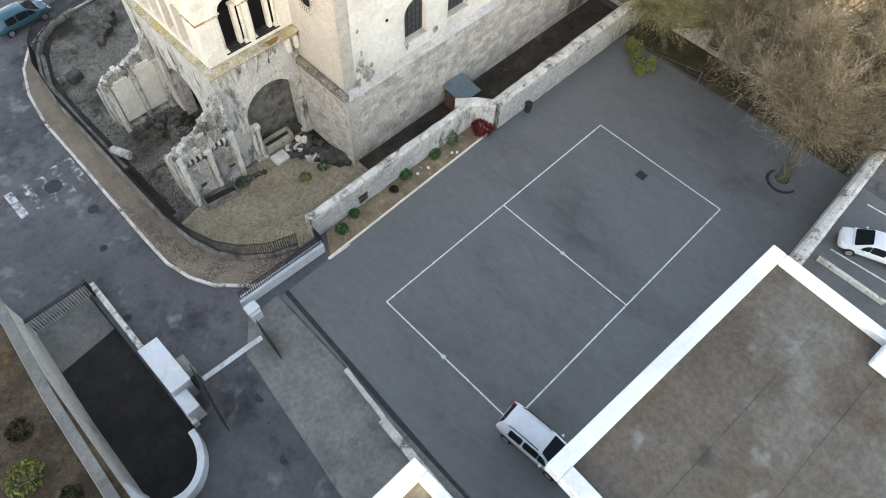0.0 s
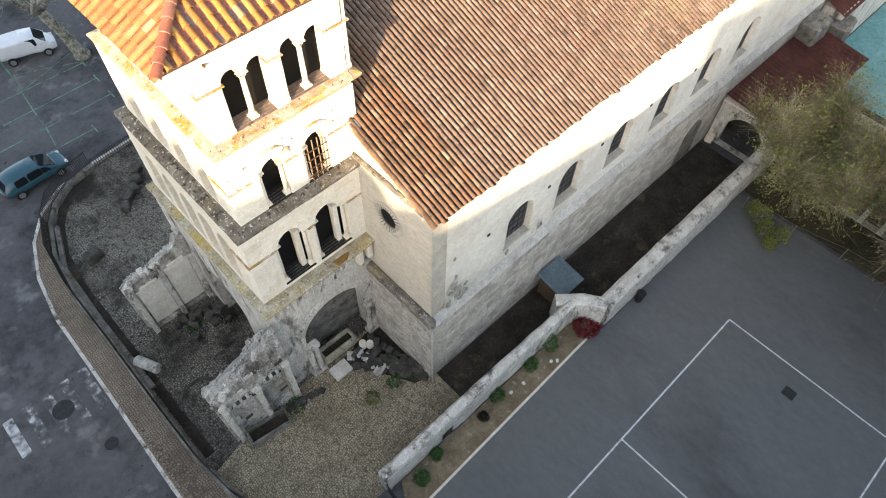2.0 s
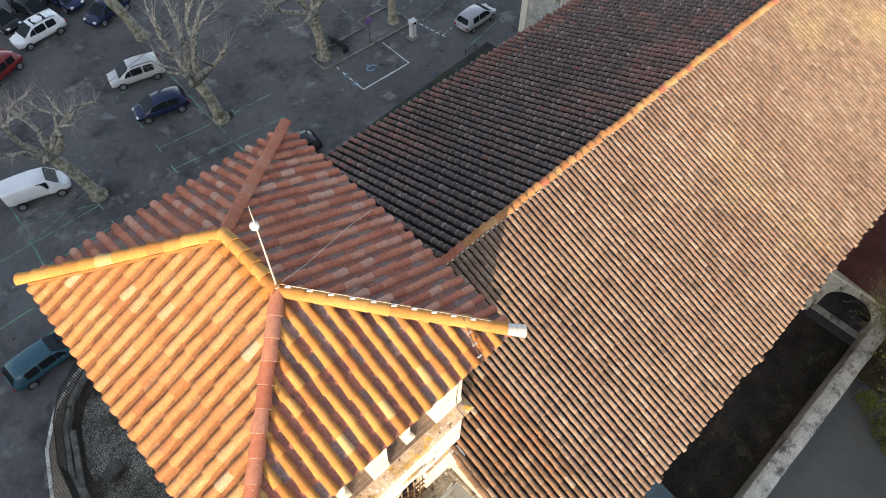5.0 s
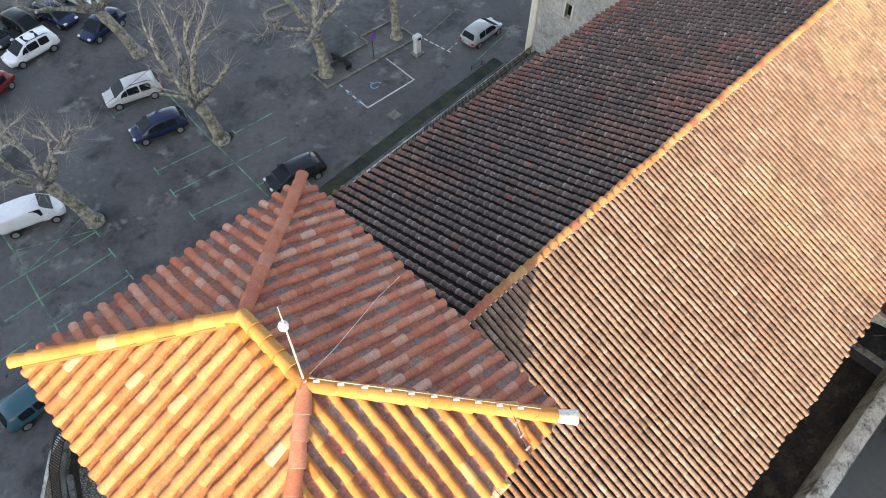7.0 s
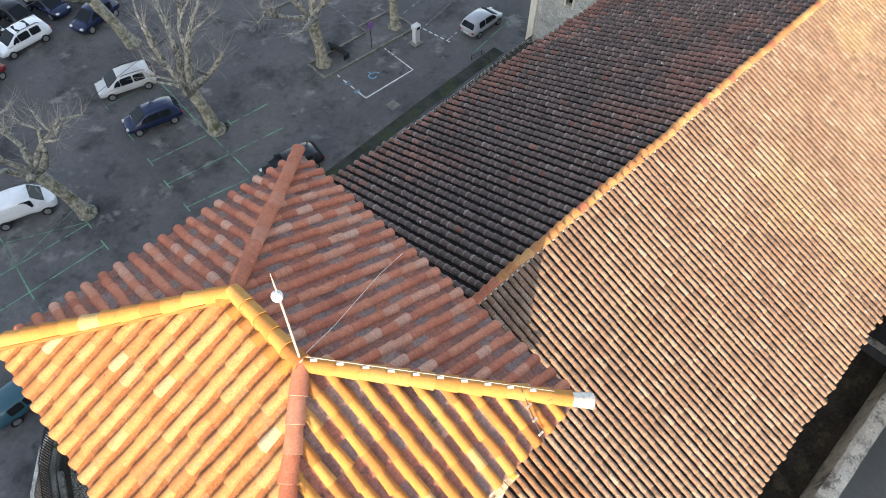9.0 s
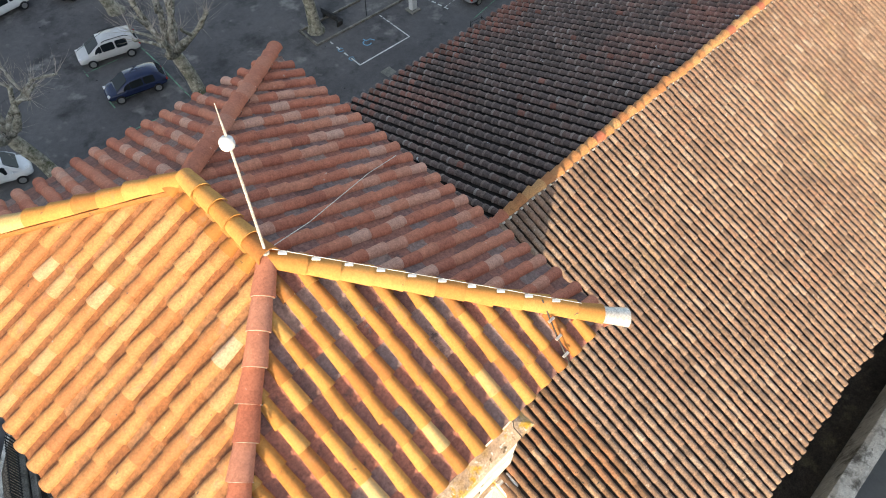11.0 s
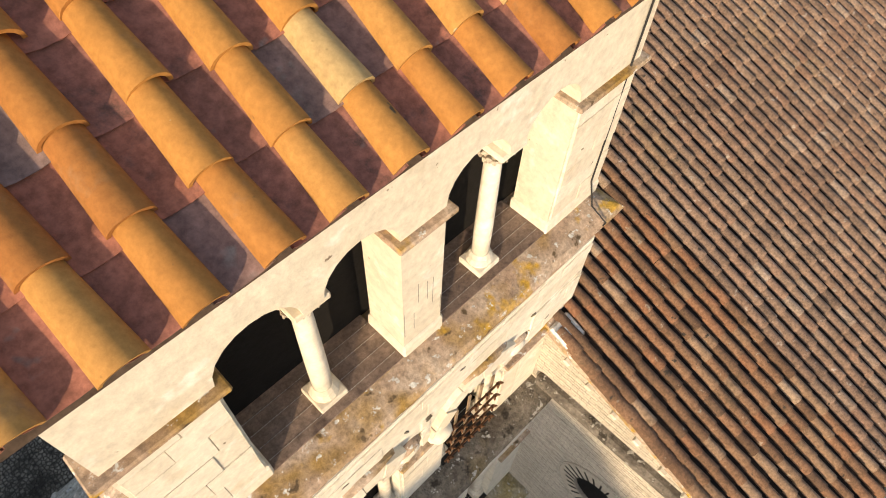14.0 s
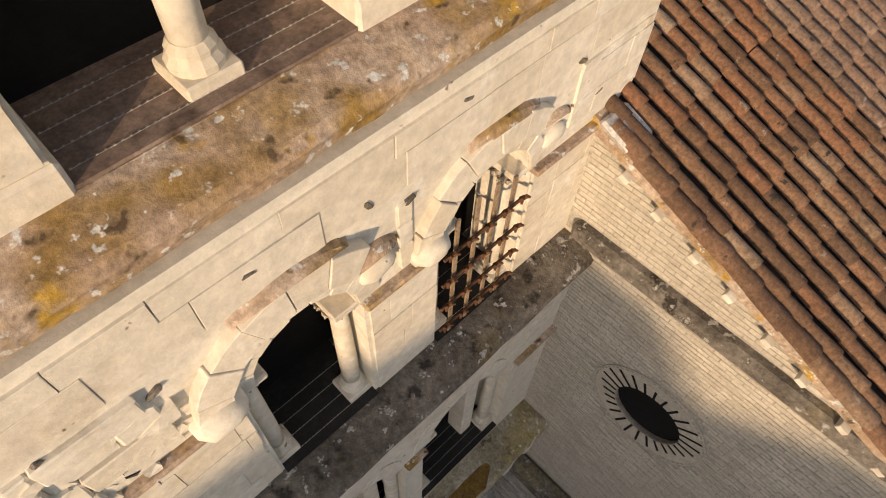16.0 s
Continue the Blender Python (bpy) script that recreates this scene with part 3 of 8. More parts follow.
def arc(uc, zc, r, a0, a1, n=14):
    return [(uc + r * math.cos(radians(a0 + (a1 - a0) * k / n)), zc + r * math.sin(radians(a0 + (a1 - a0) * k / n))) for k in range(n + 1)]


def arch_loop(uc, hw, sill, spring, n=14):
    return [(uc - hw, sill), (uc + hw, sill)] + arc(uc, spring, hw, 0, 180, n)


def twin_loop(u0, u1, sill, spring, col=0.09):
    um = (u0 + u1) / 2
    r1, r2 = (um - col - u0) / 2, (u1 - um - col) / 2
    return [(u0, sill), (u1, sill)] + arc(um + col + r2, spring, r2, 0, 180, 10) + arc(u0 + r1, spring, r1, 0, 180, 10)


def wall(m, outline, holes, th):
    """A wall of that thickness in the local plane u, z (thickness along local +y), with openings right through it."""
    bm = bmesh.new()
    sides = []
    for y in (0.0, th):
        loops = []
        edges = []
        for loop in [outline] + list(holes):
            vs = [bm.verts.new((u, y, z)) for u, z in loop]
            es = [bm.edges.new((vs[i], vs[(i + 1) % len(vs)])) for i in range(len(vs))]
            loops.append(vs)
            edges += es
        bmesh.ops.triangle_fill(bm, use_beauty=True, use_dissolve=False, edges=edges)
        sides.append(loops)
    for a, b in zip(*sides):
        for i in range(len(a)):
            j = (i + 1) % len(a)
            bm.faces.new((a[i], a[j], b[j], b[i]))
    bmesh.ops.transform(bm, matrix=m, verts=bm.verts)
    return bm


def rect(u0, u1, z0, z1):
    return [(u0, z0), (u1, z0), (u1, z1), (u0, z1)]


SOUTH = lambda y: pose(0, y, 0)                     # u = x, wall goes north from y
WEST = lambda x: Matrix(((0, 1, 0, x), (1, 0, 0, 0), (0, 0, 1, 0), (0, 0, 0, 1)))   # u = y, wall goes east from x


def strip(pts, width, z, up=0.004):
    """A thin painted band along points."""
    bm = bmesh.new()
    pts = [Vector((x, y)) for x, y in pts]
    prev = None
    for i, p in enumerate(pts):
        d = (pts[min(i + 1, len(pts) - 1)] - pts[max(i - 1, 0)]).normalized()
        s = Vector((-d.y, d.x)) * width / 2
        zz = z(p.x, p.y) if callable(z) else z
        now = (bm.verts.new((p.x + s.x, p.y + s.y, zz + up)), bm.verts.new((p.x - s.x, p.y - s.y, zz + up)))
        if prev:
            bm.faces.new((prev[0], prev[1], now[1], now[0]))
        prev = now
    return bm


def tile_data(length, r0, r1, thick, n=6, flat=1.0, hollow=False):
    """Verts and faces of one canal tile: an arch along -y (downhill) from y=0 to y=-length, r0 wide uphill, r1 downhill."""
    vs, fs = [], []

    def sheet(ends, turned=False):
        base = len(vs)
        for y, r in ends:
            for k in range(n + 1):
                a = math.pi * k / n
                z = r * math.sin(a) * flat
                vs.append((-r * math.cos(a), y, -z if hollow else z))
        for k in range(n):
            q = (base + k, base + k + 1, base + n + 2 + k, base + n + 1 + k)
            fs.append(q[::-1] if turned else q)

    sheet(((0.0, r0), (-length, r1)), hollow)
    sheet(((0.0, r0 - thick), (-length, r1 - thick)), not hollow)
    sheet(((-length, r1), (-length, r1 - thick)), hollow)
    return vs, fs


def shell_data(length, r0, r1, n=5, flat=1.0, hollow=False):
    """A cheaper canal tile: the outer arch and its downhill end."""
    vs, fs = tile_data(length, r0, r1, r1 * 0.2, n, flat, hollow)
    w = 2 * (n + 1)
    return vs[:w] + vs[2 * w:], fs[:n] + [tuple(i - w for i in f) for f in fs[2 * n:]]


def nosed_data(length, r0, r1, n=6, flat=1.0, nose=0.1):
    """A canal tile in one skin: its back, a nose at the downhill end and the end's rim; gives verts, faces and the
    count of nose faces.
    """
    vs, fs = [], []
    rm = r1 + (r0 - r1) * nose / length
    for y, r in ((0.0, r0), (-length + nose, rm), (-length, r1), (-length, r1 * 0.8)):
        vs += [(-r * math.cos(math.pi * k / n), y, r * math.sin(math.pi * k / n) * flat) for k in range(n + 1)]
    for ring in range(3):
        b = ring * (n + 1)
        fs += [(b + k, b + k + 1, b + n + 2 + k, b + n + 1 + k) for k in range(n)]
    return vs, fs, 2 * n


def many(name, items, material, parent, smooth=True, tip=None):
    """Joins many (verts, faces, matrix) into one mesh; with tip, the last faces of each take that second material."""
    V, F, base, slots = [], [], 0, []
    for vs, fs, *tail, m in items:
        a = np.asarray(vs) @ np.array(m.to_3x3()).T + np.array(m.translation)
        V.append(a)
        F += [tuple(i + base for i in f) for f in fs]
        base += len(vs)
        if tip:
            slots += [0] * (len(fs) - tail[0]) + [1] * tail[0]
    ob = raw(name, np.concatenate(V).tolist(), F, material, parent, smooth)
    if tip:
        ob.data.materials.append(tip)
        ob.data.polygons.foreach_set("material_index", slots)
    return ob


# ---- ground, streets and yard ----
def smooth(a, b, v):
    t = min(1.0, max(0.0, (v - a) / (b - a)))
    return t * t * (3 - 2 * t)


def ground_z(x, y):
    yard = smooth(-11.0, -6.0, x) * (1 - smooth(7.0, 12.0, y))
    return -0.4 + 0.4 * yard - 0.5 * smooth(33.0, 44.0, y)


def lines(lo, hi, step, extra):
    v = list(np.arange(lo, hi + 0.01, step)) + list(extra)
    return sorted(set(round(float(a), 3) for a in v))


gx = lines(-60, 80, 2.0, (-16.0, -12.0, -600, -300, -150, 150, 300, 600))
gy = lines(-40, 90, 2.0, (-1.5, 12.5, *np.arange(33, 45, 0.5), -600, -300, -120, 150, 300, 600))
gv = [(x, y, ground_z(x, y)) for y in gy for x in gx]
gf = []
for j in range(len(gy) - 1):
    for i in range(len(gx) - 1):
        if -16.01 < gx[i] and gx[i + 1] < -11.99 and -1.51 < gy[j] and gy[j + 1] < 12.51:
            continue
        a = j * len(gx) + i
        gf.append((a, a + 1, a + 1 + len(gx), a + len(gx)))
tagged(raw("ground", gv, gf, M_ASPHALT), "dark grey worn asphalt streets and car park", "ground", kind="structure")

court = prism([(-4.2, -60), (28.6, -60), (28.6, 4.6), (14.2, 4.6), (14.2, 4.75), (-4.2, 4.45)], -0.02, 0.004)
tagged(obj("court_ground", court, M_COURT), "smooth grey asphalt school court", "ground", kind="structure")
paved = bmesh.new()
PQ = ((-9.6, -4.5, -14), (-8.65, -4.4, -5.5), (-7.7, -4.3, 2.9), (-6.3, -4.3, 4.6))
rows = [[paved.verts.new((a + (b - a) * k / 8, y, ground_z(a + (b - a) * k / 8, y) + 0.03)) for k in range(9)]
        for a, b, y in [tuple(PQ[i][j] + (PQ[i + 1][j] - PQ[i][j]) * t / 6 for j in range(3)) for i in range(3) for t in range(7)]]
for p, q in zip(rows, rows[1:]):
    for k in range(8):
        paved.faces.new((p[k], p[k + 1], q[k + 1], q[k]))
bmesh.ops.remove_doubles(paved, verts=paved.verts, dist=0.001)
tagged(obj("pavement_forecourt", paved, M_PAVED), "mottled worn concrete paving by the gate", "pavement", kind="structure")


def line(name, pts, width, material, z, label):
    return tagged(obj(name, strip(pts, width, z), material), label, "marking", kind="structure")


Z0 = 0.004
for pts in ([(0, 0), (20, 0)], [(20, 0), (20, -9.8)], [(20, -9.8), (0.4, -9.8)], [(0, 0), (0, -9.8)], [(10, 0), (10, -9.8)]):
    line("court_line", pts, 0.09, M_LINE, Z0, "thin white painted court boundary line")
for x, y in ((10, -4.9), (0, -4.7)):
    tagged(obj("court_mark", boxes((x - 0.12, x + 0.12, y - 0.1, y + 0.1, Z0, Z0 + 0.012)), M_LINE), "small white mark on the court line", "marking", kind="structure")
line("bed_line", [(-0.6, 4.5), (1.0, 4.45)], 0.18, M_LINE, Z0 + 0.03, "worn white line by the flower bed")
line("gate_line", [(-10.5 + 0.25 * k, 3.5 - 0.025 * k) for k in range(17)], 0.32, M_LINE, lambda x, y: ground_z(x, y) + 0.05, "white threshold strip across the gateway")
tagged(obj("drain_cover", boxes((18.2, 18.8, -4.95, -4.3, 0, 0.02), bevel=0.005), M_IRON), "dark iron drain cover in the court", "drain cover")
slot = strip([(-3.75, 4.5), (-4.0, -1.4), (-4.45, -11)], 0.28, Z0, 0.01)
tagged(obj("drain_channel", slot, M_IRON), "black drain channel along the court edge", "drain", kind="structure")
for a, b in (((-4.35, -1.6), (-4.65, -5.0)), ((-4.75, -5.0), (-5.1, -11))):
    bm = bmesh.new()
    w = 0.17 if b[1] > -6 else 0.3
    prism([(a[0] - w, a[1]), (a[0] + w * 0.5, a[1]), (b[0] + w * 0.5, b[1]), (b[0] - w, b[1])], -0.2, 0.28, bm)
    tagged(obj("low_kerb_wall", bm, M_STONE_OLD), "low pale concrete kerb wall beside the drain", "wall", kind="structure")

# precinct: cobbled terrace inside the curved railing, and the pavement round it
FENCE = [(0.3, 6.3), (-1.4, 6.35), (-2.9, 6.9), (-4.2, 7.9), (-5.1, 9.2), (-5.7, 11.0), (-6.0, 13.5), (-6.05, 17), (-6.05, 22), (-6.1, 26.4), (-5.8, 29.6),
         (-5.0, 31.9), (-4.1, 33.2), (-2.7, 34.2), (-0.8, 34.7), (2.0, 35.0), (8, 35.5), (16, 36.2), (26, 37.0), (37.5, 37.7)]
KERB = [(-4.4, 5.68), (-5.2, 6.4), (-6.5, 7.7), (-7.2, 9.2), (-7.6, 11.0), (-7.65, 13.5), (-7.6, 17), (-7.55, 22), (-7.55, 26), (-7.1, 29.2), (-6.2, 31.8), (-4.9, 33.6),
        (-3.2, 34.8), (-0.9, 35.3), (2.0, 35.6), (8, 36.2), (16, 36.9), (26, 37.6), (37.5, 38.3)]
tagged(obj("precinct_ground_south", prism(FENCE[:6] + [(-5.85, 12.6), (-3.0, 13.25), (5.6, 13.65), (14, 13.65), (14, 6.4)], -0.7, 0.0), M_COBBLE), "golden-brown cobbles of the church court", "ground", kind="structure")
tagged(obj("precinct_ground", prism([(-5.85, 12.6)] + FENCE[6:] + [(60, 37.7), (60, 9), (14.01, 9), (14.01, 13.65), (5.6, 13.65), (-3.0, 13.25)], -0.7, 0.0), M_COBBLE_DARK), "dark cobbles round the church tower", "ground", kind="structure")
pv = prism(KERB + FENCE[:0:-1], -0.9, -0.24)
for v in pv.verts:
    if v.co.z > -0.5:
        v.co.z = max(-0.24, ground_z(v.co.x, v.co.y) + 0.1)
tagged(obj("pavement_curved", pv, M_PAVEMENT), "narrow brown paved footway along the railing", "pavement", kind="structure")
kb = bmesh.new()
for a, b in zip(KERB, KERB[1:]):
    a, b = Vector((*a, 0)), Vector((*b, 0))
    d = (b - a).normalized()
    s = Vector((d.y, -d.x, 0)) * -0.0
    n = Vector((-d.y, d.x, 0)) * 0.14
    prism([(a + n).xy[:], (b + n).xy[:], (b - n * 0.3).xy[:], (a - n * 0.3).xy[:]], -0.95, -0.21, kb)
for v in kb.verts:
    if v.co.z > -0.5:
        v.co.z = max(-0.21, ground_z(v.co.x, v.co.y) + 0.13)
tagged(obj("kerb", kb, M_STONE_OLD), "pale stone kerb edging the footway", "kerb", kind="structure")

inner = []
for i, (x, y) in enumerate(FENCE[1:14]):
    (ax_, ay_), (bx_, by_) = FENCE[i], FENCE[i + 2]
    d = Vector((bx_ - ax_, by_ - ay_)).normalized()
    inner.append((x + 0.5 * d.y, y - 0.5 * d.x))
# gutter strip kept dark to play the shadow band along the railing
tagged(obj("gutter_ground", strip(inner[5:], 0.5, 0.0, 0.006), M_DARKSOIL), "dark gutter strip standing for the shadow band inside the railing", "ground", kind="structure")

# sheet added under the stone heap, shade put into its dark colour
tagged(obj("rubble_ground", prism([(5.6, 9.3), (5.6, 13.6), (3.4, 13.3), (2.9, 12.3), (3.7, 11.2), (4.4, 10.2), (4.9, 9.3)], -0.1, 0.006), M_DARKSOIL), "dark sheet added for the shade under the heaped stones", "ground", kind="structure")

# trench soil and flower bed
tagged(obj("trench_ground", boxes((5.6, 30.5, 4.9, 9.2, -0.3, 0.02)), M_DARKSOIL), "dark damp soil between church and wall", "ground", kind="structure")
tagged(obj("flower_bed", prism([(-0.4, 4.6), (13.6, 4.85), (14.4, 6.1), (0.5, 6.1)], -0.1, 0.05), M_SOIL), "sandy flower bed along the wall", "flower bed", kind="structure")
tagged(obj("bed_kerb", prism([(-0.6, 4.46), (13.6, 4.76), (13.6, 4.88), (-0.6, 4.58)], -0.1, 0.1), M_STONE), "thin pale kerb in front of the flower bed", "kerb", kind="structure")


# ---- yard walls ----
def rough_wall(name, pts, th, top, material, label, step=0.8, wob=0.05):
    """A rubble wall along points with an uneven, rounded top; pts are (x, y, foot, height)."""
    rnd = random.Random(name)
    dense = []
    for a, b in zip(pts, pts[1:]):
        n = max(1, int(math.dist(a[:2], b[:2]) / step))
        dense += [[a[k] + (b[k] - a[k]) * i / n for k in range(4)] for i in range(n)]
    dense.append(list(pts[-1]))
    vs, fs = [], []
    for i, p in enumerate(dense):
        q, r = dense[max(i - 1, 0)], dense[min(i + 1, len(dense) - 1)]
        d = Vector((r[0] - q[0], r[1] - q[1])).normalized()
        s = Vector((-d.y, d.x))
        j = [rnd.uniform(-wob, wob) for _ in range(6)]
        for off, z in ((-th / 2, p[2]), (-th / 2 + j[0] * 0.4, p[2] + p[3] - 0.12 + j[1]), (-th / 4, p[2] + p[3] + j[2]), (th / 4, p[2] + p[3] + j[3]), (th / 2 + j[4] * 0.4, p[2] + p[3] - 0.12 + j[5]), (th / 2, p[2])):
            vs.append((p[0] + s.x * off, p[1] + s.y * off, z))
    for i in range(len(dense) - 1):
        for k in range(5):
            fs.append((6 * i + k, 6 * i + k + 1, 6 * i + k + 7, 6 * i + k + 6))
    fs += [tuple(range(6)), tuple(6 * (len(dense) - 1) + k for k in range(5, -1, -1))]
    ob = raw(name, vs, fs, material)
    return tagged(ob, label, "wall", kind="structure")


rough_wall("wall_garden", [(-0.3, 6.5, 0, 2.0), (6, 6.45, 0, 2.1), (13.4, 6.35, 0, 2.2)], 0.5, 2, M_STONE_OLD, "long weathered rubble garden wall with lichened top")
rough_wall("wall_garden_corner", [(12.6, 7.1, 0, 2.1), (13.7, 6.0, 0, 2.3), (14.3, 4.95, 0, 2.4)], 0.7, 2, M_STONE_OLD, "thick rubble corner where the garden wall turns")
rough_wall("wall_yard_north", [(14.4, 5.12, 0, 2.3), (22, 5.08, 0, 2.4), (31, 5.02, 0, 2.5)], 0.8, 2, M_STONE_OLD, "pale rubble yard wall beside the court")
rough_wall("wall_yard_east", [(5.2, -15.4, 0, 2.2), (12.5, -15.35, 0, 2.3), (18, -15.15, 0, 2.4), (25, -14.95, 0, 2.4), (40, -14.6, 0, 2.4)], 0.75, 2, M_STONE_OLD, "straight yard wall with pale coping before the parking")
gw = bmesh.new()
prism([(-6.2, 5.25), (-0.4, 5.05), (-0.35, 5.45), (-6.0, 5.65)], -0.4, 0.75, gw)
tagged(obj("wall_gate", gw, M_WHITE), "low whitewashed wall beside the gate", "wall", kind="structure")
rough_wall("wall_fence_base", [(x, y, -0.3, 0.75) for x, y in FENCE[1:15]], 0.35, 0.4, M_STONE_GREY, "low curved stone wall under the railing", 0.7, 0.02)


# ---- church: nave ----
NX0, NX1, NY0, NY1, YR = 5.5, 62.0, 9.35, 27.2, 18.24
EAVE_Z, SLOPE = 13.2, 0.378
RIDGE_Z = EAVE_Z + (YR - 9.2) * SLOPE
WIN_X = [11.1, 14.7, 18.7, 22.7, 26.75, 30.85]
win_holes = [arch_loop(x, 0.87, 6.9, 8.75, 12) for x in WIN_X]
upper = wall(SOUTH(NY0), rect(NX0 + 0.8, NX1, 5.7, EAVE_Z - 0.05), win_holes, 0.9)
tagged(obj("wall_nave_south", upper, M_PLASTER), "tall cream plastered nave wall with arched windows", "wall", kind="structure")
tagged(obj("wall_nave_south_plinth", boxes((6.2, NX1, 9.05, 10.2, -0.6, 5.55)), M_PLINTH_I), "grey coursed stone lower nave wall", "wall", kind="structure")
cap = bmesh.new()
pf = [(9.0, 5.55), (9.36, 5.95), (9.42, 5.55)]
for y, z in pf:
    cap.verts.new((5.28, y, z)), cap.verts.new((NX1, y, z))
cap.verts.ensure_lookup_table()
for f in ((0, 1, 3, 2), (2, 3, 5, 4), (4, 5, 1, 0), (0, 2, 4), (1, 5, 3)):
    cap.faces.new([cap.verts[i] for i in f])
tagged(obj("trim_nave_offset", cap, M_BLOCK), "sloping stone offset along the nave wall", "trim", kind="structure")
tagged(obj("wall_nave_north", boxes((5.5, NX1, 26.3, 27.2, -1, EAVE_Z - 0.05)), M_PLASTER), "tall plastered nave wall in shade", "wall", kind="structure")
tagged(obj("wall_nave_east", boxes((NX1 - 1, NX1, 10.2, 26.3, -1, EAVE_Z)), M_PLASTER), "plain end wall of the nave", "wall", kind="structure")
for i, x in enumerate(WIN_X):
    w = thing("window", "dark arched nave window with leaded glazing", "window", "nave windows", pose(x, NY0, 6.9))
    bm = wall(pose(0, 0.34, 0), [(u - x, z - 6.9) for u, z in arch_loop(x, 0.89, 6.88, 8.75, 12)], [], 0.05)
    part("pane", bm, M_LEADED, w)
    bm = bmesh.new()
    for k in range(-2, 3):
        box(bm, k * 0.32 - 0.009, k * 0.32 + 0.009, 0.315, 0.34, 0, 2.6 - 0.17 * abs(k))
    for k in range(1, 5):
        box(bm, -0.86, 0.86, 0.31, 0.335, 0.46 * k - 0.008, 0.46 * k + 0.008)
    part("glazing_bar", bm, M_IRON, w)
    part("sill", boxes((-0.95, 0.95, -0.04, 0.33, -0.12, 0.006), bevel=0.02), M_MORTAR, w, "pale stone sill")
for x in (8.9, 12.95, 16.9, 20.9, 24.9):
    bm = bmesh.new()
    tube(bm, [(x, 9.4, 9.3), (x, 9.33, 9.3)], 0.11, 10)
    tagged(obj("vent_hole", bm, M_DARK), "small round dark vent in the nave wall", "vent")

# facade wall: gable south half and north half, brick faced above the plinth
gable = [(NY0, 5.7), (NY1, 5.7), (NY1, EAVE_Z - 0.05), (YR, RIDGE_Z - 0.2), (NY0, EAVE_Z - 0.05)]
gab = wall(WEST(NX0), gable, [arc(12.05, 10.95, 0.5, 0, 345, 23)], 0.8)
tagged(obj("wall_facade", gab, M_MORTAR), "tall gable wall in thin pale brick with a round window", "wall", kind="structure")
tagged(obj("wall_facade_plinth", boxes((5.2, 6.2, 9.03, 14.0, -0.6, 5.5), (5.2, 6.2, 22.9, 27.5, -0.6, 5.5)), M_PLINTH_I), "rough coursed stone base of the gable wall", "wall", kind="structure")
tagged(obj("trim_facade_offset", boxes((5.12, 5.55, 8.98, 13.7, 5.5, 6.1), bevel=0.12), M_LEDGE_DARK), "dark weathered stone offset on the gable", "trim", kind="structure")
# oculus: a plaster ring with dark radial slots
ring = wall(WEST(NX0 - 0.02), arc(12.05, 10.95, 0.86, 0, 350, 35), [arc(12.05, 10.95, 0.5, 0, 345, 23)], 0.3)
oculus = tagged(obj("round_window", ring, M_BRICK_P), "round window ringed by dark radial brick slots", "window")
for k in range(26):
    a = 2 * math.pi * k / 26
    lo, hi = 0.5, 0.74 + 0.07 * math.sin(k * 7.0)
    bm = boxes((-0.006, 0.02, lo, hi, -0.017, 0.017))
    o = part("slot", bm, M_DARK, oculus, "dark radial joint")
    o.matrix_basis = Matrix.Translation((NX0 - 0.02, 12.05, 10.95)) @ pose(0, 0, 0, math.degrees(a))
for k in range(64):
    a = 2 * math.pi * k / 64
    o = part("rim_chip", boxes((-0.006, 0.02, 0.82, 0.84, -0.024, 0.024)), M_MORTAR, oculus)
    o.matrix_basis = Matrix.Translation((NX0 - 0.02, 12.05, 10.95)) @ pose(0, 0, 0, math.degrees(a))
# panel close behind the opening, painted as unlit depth
tagged(obj("oculus_backing", boxes((5.56, 5.75, 11.3, 12.8, 10.2, 11.7)), M_DARK), "near-black panel standing for the unlit depth behind the round window", "window", kind="structure")
bm = bmesh.new()
box(bm, 5.36, 5.55, 9.75, 13.9, 13.3, 13.56, 0.05)
tagged(obj("trim_gable_band", bm, M_LEDGE_DARK), "weathered horizontal cornice across the gable", "trim", kind="structure")


# ---- nave roof ----
def roof_frame(origin, along, uphill):
    a, u = Vector(along).normalized(), Vector(uphill).normalized()
    n = a.cross(u)
    return Matrix(((a.x, u.x, n.x, origin[0]), (a.y, u.y, n.y, origin[1]), (a.z, u.z, n.z, origin[2]), (0, 0, 0, 1)))


roof = thing("nave_roof", "long shallow gabled roof of old clay canal tiles", "roof")
deck = bmesh.new()
E0, E1 = 9.3, 2 * YR - 9.3
dv = [deck.verts.new(p) for p in ((5.52, E0, EAVE_Z), (NX1, E0, EAVE_Z), (NX1, YR, RIDGE_Z - 0.03), (5.52, YR, RIDGE_Z - 0.03), (NX1, E1, EAVE_Z), (5.52, E1, EAVE_Z),
                                  (5.52, E0, EAVE_Z - 0.12), (NX1, E0, EAVE_Z - 0.12), (NX1, YR, RIDGE_Z - 0.15), (5.52, YR, RIDGE_Z - 0.15), (NX1, E1, EAVE_Z - 0.12), (5.52, E1, EAVE_Z - 0.12))]
for f in ((0, 1, 2, 3), (3, 2, 4, 5), (9, 8, 7, 6), (11, 10, 8, 9), (6, 7, 1, 0), (5, 4, 10, 11), (6, 0, 3, 9), (9, 3, 5, 11)):
    deck.faces.new([dv[i] for i in f])
part("deck", deck, M_ROOFDECK, roof)
ROW = 0.36
ANG = math.atan(SLOPE)
rnd = random.Random(11)
